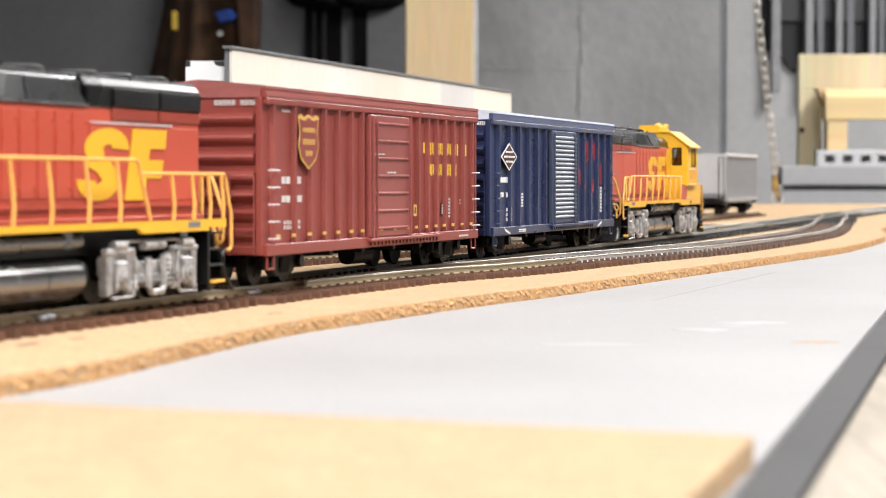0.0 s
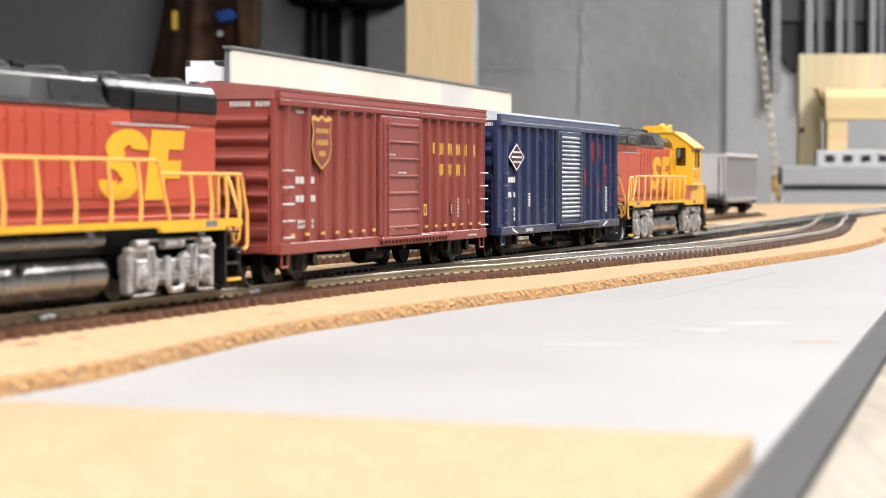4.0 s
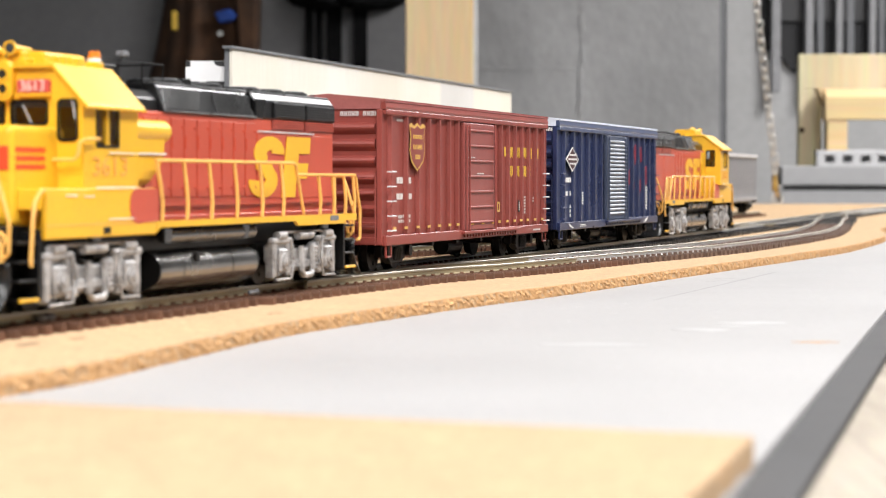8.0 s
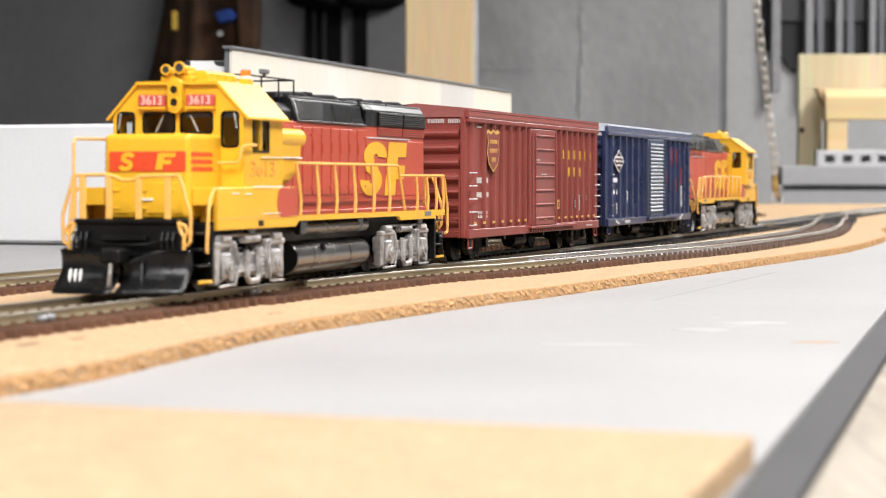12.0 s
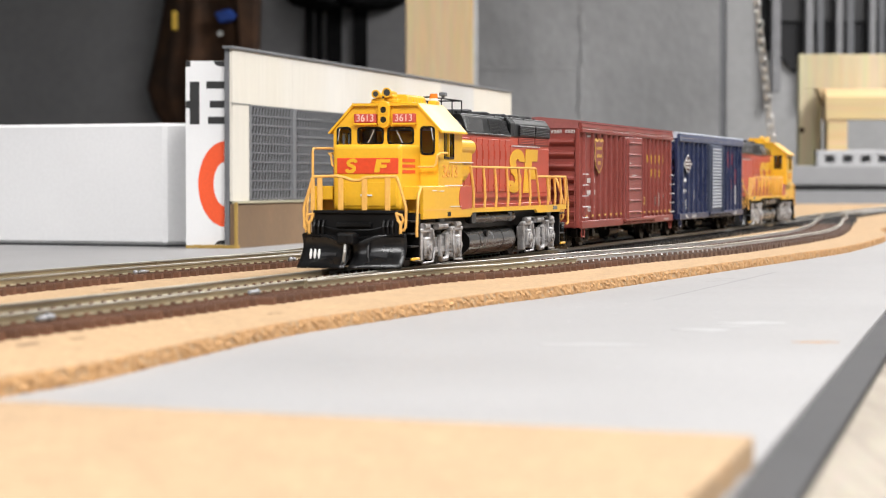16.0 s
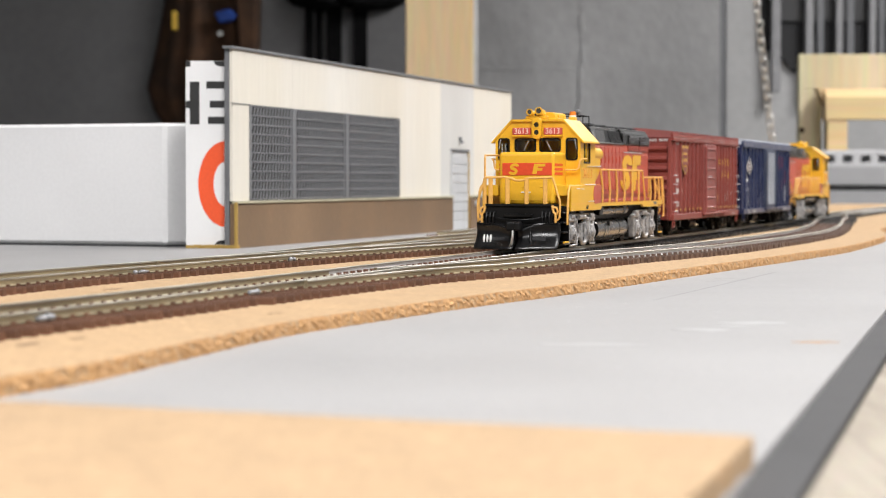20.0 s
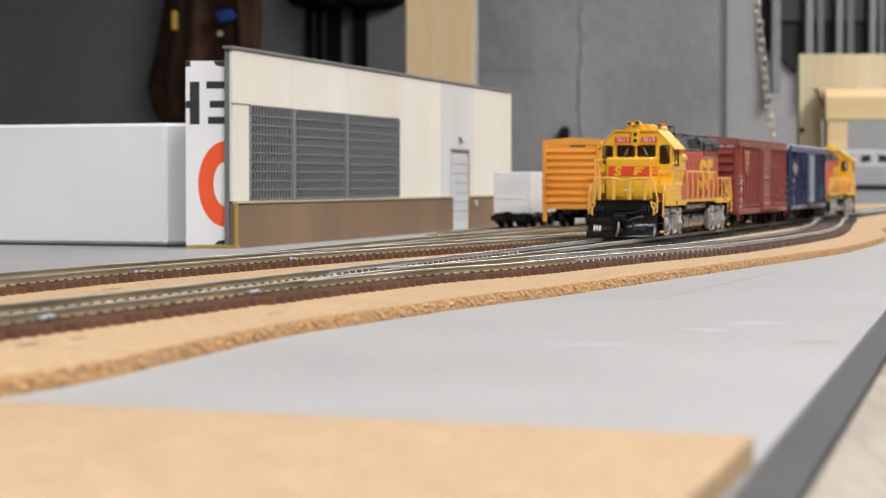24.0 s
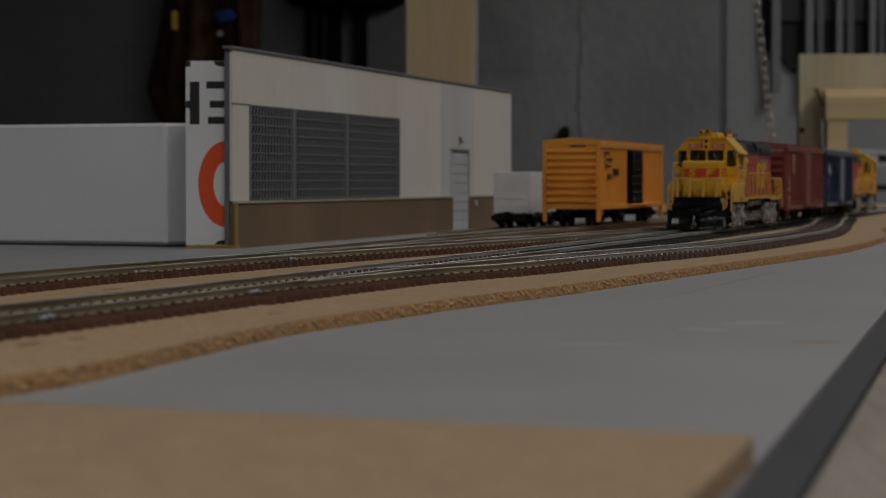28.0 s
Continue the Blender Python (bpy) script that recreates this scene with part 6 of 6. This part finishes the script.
def white_car():
    car = thing("flat_wagon", "short black wagon carrying a plain white block body", "wagon", "cars on the sidings")
    part("body", bx(B(), -36, 36, -12.3, 12.3, 8.6, 35.0, 0.5), M_WHITECAR, car, "undecorated white body")
    for z in (13.2, 18.4, 23.6, 28.8):
        part("panel_line", bx(B(), 35.9, 36.25, -9, 9, z - 0.25, z + 0.25), M_WHITECAR, car)
    bm = B()
    bx(bm, 35.9, 36.6, -5, -2.4, 18, 19.0)
    bx(bm, 35.9, 36.6, 2.4, 5, 18, 19.0)
    part("grab_irons", bm, M_WHITECAR, car)
    part("chassis", bx(B(), -40, 40, -10, 10, 4.0, 8.6, 0.4), M_BLACK, car)
    ax = []
    for x in (-22, 22):
        freight_truck(car, x, ax)
    coupler(car, 40, 1)
    return car


parked(orange_boxcar(), LINE_D, 1372, 0)
parked(hopper(), LINE_D, 1763, 0)
LINE_E = spline([(5, 1270), (45, 1400), (83, 1525), (122, 1650)])
track("stub_track", "short brown-tied stub track beside the siding", LINE_E, lambda p: (-15, 15), chairs=False).location.z = -3.15 * MM
parked(white_car(), LINE_E, 1432, 0, RAILTOP - 3.15)


# ---------------------------------------------------------------- industrial building flat (x along the wall, outside is -y)
def building():
    b = thing("industrial_building", "cream model warehouse front with a tan base and grey louvres", "model building", m=pose(-0.1037, 1.0850, 0, 0, 0, 74.19) @ Matrix.Scale(0.949, 4))
    Lw, top = 596, 103.6

    def ribbed(x0, x1, z0, z1):
        """Vertical ribbed sheet between two heights."""
        bm = B()
        n = max(2, int((x1 - x0) / 1.9))
        xs = np.linspace(x0, x1, n * 2 + 1)
        f0 = [bm.verts.new((x, -0.0 - (0.32 if i % 2 else 0.0), z0)) for i, x in enumerate(xs)]
        f1 = [bm.verts.new((x, -0.0 - (0.32 if i % 2 else 0.0), z1)) for i, x in enumerate(xs)]
        for i in range(len(xs) - 1):
            bm.faces.new((f0[i], f0[i + 1], f1[i + 1], f1[i]))
        bmesh.ops.recalc_face_normals(bm, faces=bm.faces[:])
        bx(bm, x0, x1, 0.02, 1.6, z0, z1)
        return bm

    U0, U1, LZ0, LZ1 = 24.2, 295.0, 25.0, 75.4
    for x0, x1, z0, z1 in ((0, 92.4, 75.6, top), (92.6, 186.8, 75.6, top), (187.0, U1, 75.6, top), (0, U0, 24.6, 75.4), (U1 + 0.2, 395, 24.6, top), (395.2, 419.6, 24.6, top), (468, 483, 24.6, top), (483.2, 540, 24.6, top), (540.2, Lw, 24.6, top), (419.8, 467.8, 57.8, top)):
        grey = 395 < x0 < 482
        part("wall_panel", ribbed(x0, x1, z0, z1), M_CREAMGREY if grey else M_CREAM, b, "greyer patched wall panel" if grey else "cream vertical-ribbed wall panel")
    part("seam", bx(B(), -1, U0, -0.5, 0.2, 75.35, 75.7), M_GREYPL, b)
    for x0, x1 in ((0, 419.6), (468, Lw)):
        part("base_panel", bx(B(), x0, x1, -2.2, 1.6, 0, 23.2, 0.2), M_TAN, b, "weathered tan base panel")
        part("base_ledge", bx(B(), x0, x1, -3.0, 0.4, 23.3, 24.5, 0.15), M_LEDGE, b)
    part("base_corner", bx(B(), -1.2, -0.05, -3.0, -1.2, 0, 23.8, 0.1), M_OCHRE, b, "ochre corner strip")
    part("ground_strip", bx(B(), -1.0, 2.0, -3.2, 22, 0, 1.8, 0.1), M_OCHRE, b, "ochre foot strip")
    part("roof_cap", bx(B(), -3.0, Lw + 1, -1.2, 4.4, top, top + 1.5, 0.2), M_GREYPL, b, "grey parapet cap")
    part("end_backing", bx(B(), -0.6, 4, 1.7, 4.2, 0, top, 0.2), M_GREYPL, b, "grey styrene end strip")
    for x0, x1, z0, z1 in ((4.1, Lw, 0, 24.4), (4.1, Lw, 76, top), (4.1, U0 - 0.2, 24.5, 75.9), (U1 + 0.2, Lw, 24.5, 75.9)):
        part("back_board", bx(B(), x0, x1, 1.7, 4.2, z0, z1), M_GREYPL, b)
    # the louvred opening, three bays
    # near-black sheet: the shade behind the fins is put in its colour
    part("louvre_recess", bx(B(), U0 - 2, U1 + 2, 0.6, 1.4, LZ0 - 0.3, LZ1 + 0.1), M_SHADEGRILLE, b, "dark sheet painted as the shade behind the louvres")
    rows = 10
    for k in range(rows + 1):
        z = LZ0 + 0.4 + (LZ1 - LZ0 - 0.8) * k / rows
        part("louvre_bar", bx(B(), U0, U1, -0.35, 0.55, z - 0.36, z + 0.36, 0.08), M_LOUVRE, b)
    for u, w in ((92.6, 2.2), (187, 2.2), (U0 + 0.6, 0.6), (U1 - 0.6, 0.6)):
        part("louvre_mullion", bx(B(), u - w, u + w, -1.1, 0.95, LZ0, LZ1, 0.15), M_LOUVRE, b)
    fb = B()
    for k in range(rows):
        z0 = LZ0 + 0.8 + (LZ1 - LZ0 - 0.8) * k / rows
        z1 = z0 + (LZ1 - LZ0 - 0.8) / rows - 0.8
        lo = [fb.verts.new(p) for p in ((-1.2, 0.1, z0), (-0.2, 0.1, z0), (-0.3, -0.34, z0), (-1.1, -0.34, z0))]
        hi = [fb.verts.new(p) for p in ((0.5, 0.1, z1), (1.6, 0.1, z1), (1.5, -0.34, z1), (0.6, -0.34, z1))]
        for i in range(4):
            fb.faces.new((lo[i], lo[(i + 1) % 4], hi[(i + 1) % 4], hi[i]))
        fb.faces.new(lo)
        fb.faces.new(hi)
    bmesh.ops.recalc_face_normals(fb, faces=fb.faces[:])
    fin = mesh_of("louvre_fin", fb, M_LOUVRE)
    for u in np.arange(U0 + 3, U1 - 2, 4.7):
        if min(abs(u - 92.6), abs(u - 187)) < 3.5:
            continue
        o = new("louvre_fin", fin)
        o.parent = b
        o.location.x = u * MM
    # the roll-up door and its lamp
    d = part("door", bx(B(), 420.6, 467, 0.1, 1.5, 0.2, 57.0), M_DOORGREY, b, "pale grey sectional door")
    for k in range(8):
        z = 0.6 + k * 6.6
        part("door_section", bx(B(), 421.4, 466.2, -0.5, 0.3, z, z + 6.1, 0.2), M_DOORGREY, d)
    part("door_head", bx(B(), 419.7, 467.9, -1.0, 0.2, 56.2, 57.7, 0.1), M_GREYPL, b)
    for u in (420.0, 467.5):
        part("door_jamb", bx(B(), u - 0.6, u + 0.6, -1.0, 0.6, 0, 56.2, 0.1), M_OCHRE if u > 450 else M_DOORGREY, b)
    bm = B()
    bx(bm, 441.4, 444.0, -2.0, 0, 64.2, 66.4, 0.2)
    cyl(bm, (442.7, -2.6, 62.0), (442.7, -1.2, 64.8), 1.7, 10, 0.7)
    part("door_lamp", bm, M_LOUVRE, b, "small grey lamp over the door")
    cyl(bm := B(), (480.5, -3.2, 19.0), (480.5, -2.0, 19.0), 2.2, 12)
    part("wall_vent", bm, M_DOORGREY, b)
    return b


building()


def sign_card():
    c = thing("printed_card", "white card with black bars and an orange-red arc", "printed card", m=pose(-0.1172, 1.0895, 0) @ Matrix.Scale(0.949, 4))
    part("sheet", bx(B(), -10.6, 9.6, 0, 1.2, 1.6, 97.6), M_WHITE, c)
    bm = B()
    bx(bm, -8.4, -3.4, -0.12, 0.05, 64.6, 86.8)
    part("print_bar", bm, M_MARKB, c, "black printed bar")
    part("print_bar", bx(B(), -10.5, -8.3, -0.12, 0.05, 73.0, 76.8), M_MARKB, c)
    for x, z0, z1 in ((0.2, 83.2, 87.0), (2.0, 73.2, 76.9), (1.0, 64.8, 68.6)):
        part("print_bar", bx(B(), x, 9.6, -0.12, 0.05, z0, z1), M_MARKB, c)
    part("print_bar", bx(B(), -10.6, -8.0, -0.12, 0.05, 94.6, 97.5), M_MARKB, c)
    for zc, z0, z1 in ((98.6, 94.6, 97.5), (0.2, 1.7, 3.4)):
        bm = B()
        pts = [(9.6, z0 if zc > 50 else z1)] + []
        arc = [(8.2 + 4.4 * math.cos(a), zc + 4.0 * math.sin(a)) for a in (np.linspace(math.pi * 1.08, math.pi * 1.45, 6) if zc > 50 else np.linspace(math.pi * 0.85, math.pi * 0.55, 6))]
        arc = [(min(x, 9.6), max(1.7, min(97.5, z))) for x, z in arc]
        prism(bm, arc + [(9.6, arc[-1][1]), (9.6, arc[0][1])], "y", -0.12, 0.05)
        part("print_arc", bm, M_MARKB, c)
    # left half of a fat oval ring
    bm = B()
    n = 20
    out = [(10.2 + 14.4 * math.cos(a), 33.5 + 22.4 * math.sin(a)) for a in np.linspace(math.pi * 0.5, math.pi * 1.5, n)]
    inn = [(10.4 + 6.6 * math.cos(a), 33.5 + 11.8 * math.sin(a)) for a in np.linspace(math.pi * 0.5, math.pi * 1.5, n)]
    clip = lambda p: (min(p[0], 9.5), p[1])
    lo = [[bm.verts.new((clip(p)[0], y, p[1])) for p in row] for y in (-0.12, 0.05) for row in (out, inn)]
    for i in range(n - 1):
        bm.faces.new((lo[0][i], lo[0][i + 1], lo[1][i + 1], lo[1][i]))
        bm.faces.new((lo[0][i], lo[0][i + 1], lo[2][i + 1], lo[2][i]))
        bm.faces.new((lo[1][i], lo[1][i + 1], lo[3][i + 1], lo[3][i]))
    bmesh.ops.recalc_face_normals(bm, faces=bm.faces[:])
    part("orange_arc", bm, M_ORANGEPRINT, c, "thick orange-red printed arc")
    part("foot_strip", bx(B(), -10.8, 9.7, -0.6, 3, 0, 1.6, 0.1), M_OCHRE, c, "ochre foot strip")
    return c


sign_card()


def white_box():
    t = thing("white_box", "plain white moulded box standing on the table", "box", m=pose(-0.1407, 1.1129, 0, 0, 0, 156.6) @ Matrix.Scale(0.949, 4))
    part("shell", prism(B(), [(0, 0), (300, 0), (300, -118), (-10, -118), (-24, -36)], "z", 1.1, 66, 1.6), M_WHITEBOX, t)
    part("foot", prism(B(), [(0.5, -0.6), (299, -0.6), (299, -117), (-9, -117), (-22.6, -36)], "z", 0, 1.0), M_DARKSTRIP, t, "dark strip along the bottom edge")
    return t


white_box()


# ---------------------------------------------------------------- things behind the table
def wood_post():
    t = thing("wood_post", "clear pine post standing behind the table", "post")
    part("shaft", bx(B(), -51.7, 42.0, 3060, 3095, FLOOR_Z, CEIL * 1000, 1.5), M_POST, t)
    # pale strip carries the light on the post's side face
    part("edge_strip", bx(B(), 42.3, 48, 3062, 3098, FLOOR_Z, CEIL * 1000, 0.6), M_DOORGREY, t, "white strip painted as the lit side of the post")
    return t


wood_post()

# darker wall panel to the left of the post
slab("wall_recess", -3200, -30, 4020, WALL_Y - 8, FLOOR_Z, CEIL * 1000, mat("charcoal_wall_paint", (0.14, 0.14, 0.143), 0.8, var=0.12, scale=3, fine=0.05, fscale=60, bump=0.4, bscale=80),
     "dark charcoal wall panel", "wall")


def draped(name, label, category, outline, y, depth, folds, material, seed, extra=()):
    """Hanging cloth as one stiff shape: a thick sheet with vertical folds inside an outline of (x left, x right, z) rows."""
    t = thing(name, label, category)
    r = random.Random(seed)
    bm = B()
    rows = []
    n = 26
    for xl, xr, z in outline:
        row = []
        for i in range(n + 1):
            u = i / n
            bulge = math.sin(math.pi * u) ** 0.5
            f = sum(a * math.sin(2 * math.pi * (k * u + p) + z * 0.012) for k, a, p in folds)
            row.append(bm.verts.new((xl + (xr - xl) * u, y - depth * bulge * (1 + 0.4 * f), z + 4 * f)))
        rows.append(row)
    for a, b in zip(rows, rows[1:]):
        for i in range(n):
            bm.faces.new((a[i], a[i + 1], b[i + 1], b[i]))
    bmesh.ops.recalc_face_normals(bm, faces=bm.faces[:])
    bmesh.ops.solidify(bm, geom=bm.faces[:], thickness=4)
    part("cloth", bm, material, t, smooth=True)
    return t


jk = draped("canvas_jacket", "brown canvas work jacket hanging on the wall", "jacket",
            [(-470, -345, 700), (-485, -338, 560), (-488, -334, 440), (-505, -334, 347), (-518, -336, 280), (-535, -346, 204), (-524, -358, 165), (-502, -368, 130), (-470, -375, 60)],
            4016, 60, [(2, 0.5, 0.1), (3, 0.35, 0.4), (5, 0.2, 0.7)], M_JACKET, 2)
part("sleeve", prism(B(), [(-372, 690), (-340, 690), (-329, 347), (-331, 230), (-362, 225), (-372, 400)], "y", 3915, 3960, 6), M_JACKET, jk, "brown sleeve")
part("yellow_tab", bx(B(), -484, -473, 3928, 3934, 302, 336, 2), M_MARKY, jk, "yellow tab on the jacket")
bm = B()
prism(bm, [(-408, 332), (-380, 340), (-366, 330), (-372, 318), (-398, 314)], "y", 3918, 3932, 3)
part("blue_cloth", bm, M_BLUECLOTH, jk, "blue cloth showing in a pocket")
cyl(bm := B(), (-397, 3926, 296), (-397, 3934, 296), 5, 12)
part("snap_button", bm, M_STEEL, jk, "round metal snap button")

bag = draped("black_bag", "black cloth bag with hanging straps on the wall", "bag",
             [(-284, -64, 700), (-290, -62, 480), (-288, -62, 390), (-284, -66, 366), (-272, -76, 358), (-246, -100, 350), (-205, -150, 345)], 4016, 60, [(2, 0.4, 0.2), (4, 0.3, 0.5)], M_BLACKCLOTH, 5)
for x0, x1 in ((-250, -237), (-231, -219), (-211, -184), (-162, -138)):
    part("strap", bx(B(), x0, x1, 4004, 4019, 60, 360, 1), M_BLACKCLOTH, bag, "black hanging strap")

# low wall with a shadow groove, and the pine frames on it
hw = thing("half_wall", "low grey painted wall with a shadow groove", "half wall", kind="structure")
part("wall_cap", bx(B(), 512, 1700, 3330, 3372, 27, 56, 1.5), M_WALLW, hw)
# the groove's shade is put in as a dark strip
part("groove", bx(B(), 520, 1700, 3336, 3370, 19, 26.6), M_DARKSTRIP, hw, "dark strip painted as the groove's shade")
part("wall_body", bx(B(), 512, 1700, 3335, 3372, FLOOR_Z, 18.6, 1.5), M_WALLW, hw)


def pine_frame():
    t = thing("pine_frame", "pale pine frame standing on the low wall", "wooden frame", "wooden frames")
    part("top_board", bx(B(), 552, 923, 3420, 3440, 176, 230, 1), M_FRAMEWOOD, t)
    part("upright", bx(B(), 552, 588, 3420, 3440, 56.2, 175.8, 1), M_FRAMEWOOD, t)
    cyl(bm := B(), (557, 3418.8, 112), (557, 3420.5, 112), 4.5, 12)
    part("knot", bm, M_JACKET, t, "dark knot")
    return t


def lit_frame():
    t = thing("pine_frame", "bright yellow pine frame in front of the pale one", "wooden frame", "wooden frames")
    part("top_rail", prism(B(), [(3358, 127), (3390, 127), (3390, 160), (3412, 175), (3372, 175), (3358, 162)], "x", 583, 915, 1), M_LITWOOD, t)
    part("mitre_end", prism(B(), [(574, 175), (582.8, 175), (582.8, 148)], "y", 3372, 3408, 0.5), M_LITWOOD, t)
    part("upright", bx(B(), 586, 617, 3360, 3390, 56.2, 126.8, 1), M_LITWOOD, t)
    return t


pine_frame()
lit_frame()


def crate():
    t = thing("white_crate", "white slotted plastic crate on the low wall", "crate")
    part("lower_rail", bx(B(), 566, 900, 3332, 3356, 56.1, 61, 1), M_HOPPERL, t)
    part("upper_rail", bx(B(), 566, 900, 3332, 3356, 72, 80, 1), M_HOPPERL, t)
    part("back_panel", bx(B(), 567, 900, 3349, 3354, 61, 72), M_GREYPL, t)
    for i in range(12):
        part("bar", bx(B(), 566 + i * 27, 578 + i * 27, 3332, 3346, 60.5, 72.5, 0.8), M_HOPPERL, t)
    return t


crate()


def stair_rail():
    t = thing("stair_balustrade", "white painted stair balusters against sheets coloured as shade", "balustrade")
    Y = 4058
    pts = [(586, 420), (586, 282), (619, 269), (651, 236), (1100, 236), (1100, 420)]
    # two flat sheets carry the shade inside the stair opening as colour
    part("dark_opening", prism(B(), pts, "y", Y + 24, Y + 34), M_STAIRSHADE, t, "dark sheet painted as the shade of the stair opening")
    part("landing_panel", bx(B(), 621, 1100, Y + 16, Y + 23.5, 328, 420, 1), M_STAIRSHADEUP, t, "sheet coloured as the paler upper stair shade")
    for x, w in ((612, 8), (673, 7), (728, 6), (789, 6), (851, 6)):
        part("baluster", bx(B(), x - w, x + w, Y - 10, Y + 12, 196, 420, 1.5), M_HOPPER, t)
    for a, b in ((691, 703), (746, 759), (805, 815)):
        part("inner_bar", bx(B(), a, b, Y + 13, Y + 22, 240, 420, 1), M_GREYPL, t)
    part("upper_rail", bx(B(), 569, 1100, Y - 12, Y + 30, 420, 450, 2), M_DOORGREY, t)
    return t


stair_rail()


def hanging_chain():
    t = thing("hanging_chain", "galvanised steel chain hanging with a brass snap", "chain")
    bm = B()
    n, m = 14, 6
    vs = []
    for i in range(n):
        a = 2 * math.pi * i / n
        c = Vector((3.9 * math.cos(a), 0, 4.4 * math.sin(a) + (2.6 if math.sin(a) > 0 else -2.6)))
        o = Vector((math.cos(a), 0, math.sin(a)))
        vs.append([bm.verts.new(c + (o * math.cos(b) + Vector((0, 1, 0)) * math.sin(b)) * 1.25) for b in [2 * math.pi * k / m for k in range(m)]])
    for i in range(n):
        for k in range(m):
            bm.faces.new((vs[i][k], vs[i][(k + 1) % m], vs[(i + 1) % n][(k + 1) % m], vs[(i + 1) % n][k]))
    bmesh.ops.recalc_face_normals(bm, faces=bm.faces[:])
    link = mesh_of("link", bm, M_STEEL, True)
    z, k = 48.0, 0
    while z < CEIL * 1000 - 8:
        o = new("link", link)
        o.parent = t
        o.matrix_local = pose((393.5 - (z - 40) * 0.1175) * MM, 2600 * MM, z * MM, 0, -6.7, 45 + (90 if k % 2 else 0) + 12 * math.sin(k * 1.3))
        z += 11.2
        k += 1
    bm = B()
    cyl(bm, (391.5, 2600, 40), (393, 2600, 22), 3.6, 10, 4.4)
    cyl(bm, (393, 2600, 24), (395, 2600, 14), 2.6, 8, 2.0)
    part("snap_body", bm, M_BRASS, t, "brass snap hook")
    ring(bm := B(), (395, 2600, 13), 5.0, 1.8, "y", 16, 2)
    part("snap_ring", bm, M_STEEL, t)
    return t


hanging_chain()


# ---------------------------------------------------------------- motion of the train
GAPS = [0.0, 211.1, 412.6, 620.0]                # centre to centre along the line
HALF = [59.5, 70.0, 70.0, 59.5]                  # truck centres
TURN = [0, 0, 0, 180]
RUN = [(0.0, -14.2), (2.8, -14.2), (3.0, -14.0), (3.5, -10.9), (4.5, 4.2), (5.5, 24.8), (6, 35.1), (7, 55.8), (8, 76.5), (9, 97.0), (10, 117.4), (11, 138.1),
       (12, 158.7), (12.5, 170.7), (13.5, 202.5), (14.5, 243.9), (15, 267.7), (16, 314.1), (17, 360.6), (18, 407.1), (19, 453.1), (20, 499.4), (21, 545.7), (22, 592.2),
       (23, 638.0), (24, 684.5), (25, 731.4), (26, 777.9), (27, 824.0), (28, 870.0)]


def stand(s, half, turn):
    a, b = on_a(s - half), on_a(s + half)
    c = (a + b) / 2
    return pose(c[0] * MM, c[1] * MM, RAILTOP * MM, 0, 0, math.degrees(math.atan2(a[1] - b[1], a[0] - b[0])) + turn)


def motions():
    ts, ss = np.array(RUN).T
    for car, gap, half, turn in zip(train, GAPS, HALF, TURN):
        walk(car, [(t, stand(s + gap, half, turn)) for t, s in RUN])
        way = 1 if turn else -1
        steps = [float(t) for t in np.interp(np.arange(ss[0], ss[-1] + 6, 6.0), ss, ts)]
        times = [0.0] + sorted({round(t * FPS) / FPS for t in steps if 2.8 < t < 28.0}) + [28.0]
        for wheel, r in AXLES[car.name]:
            x = wheel.location.x
            walk(wheel, [(t, pose(x, 0, r * MM, 0, math.degrees(way * (float(np.interp(t, ts, ss)) - ss[0]) / r), 0)) for t in times])


motions()
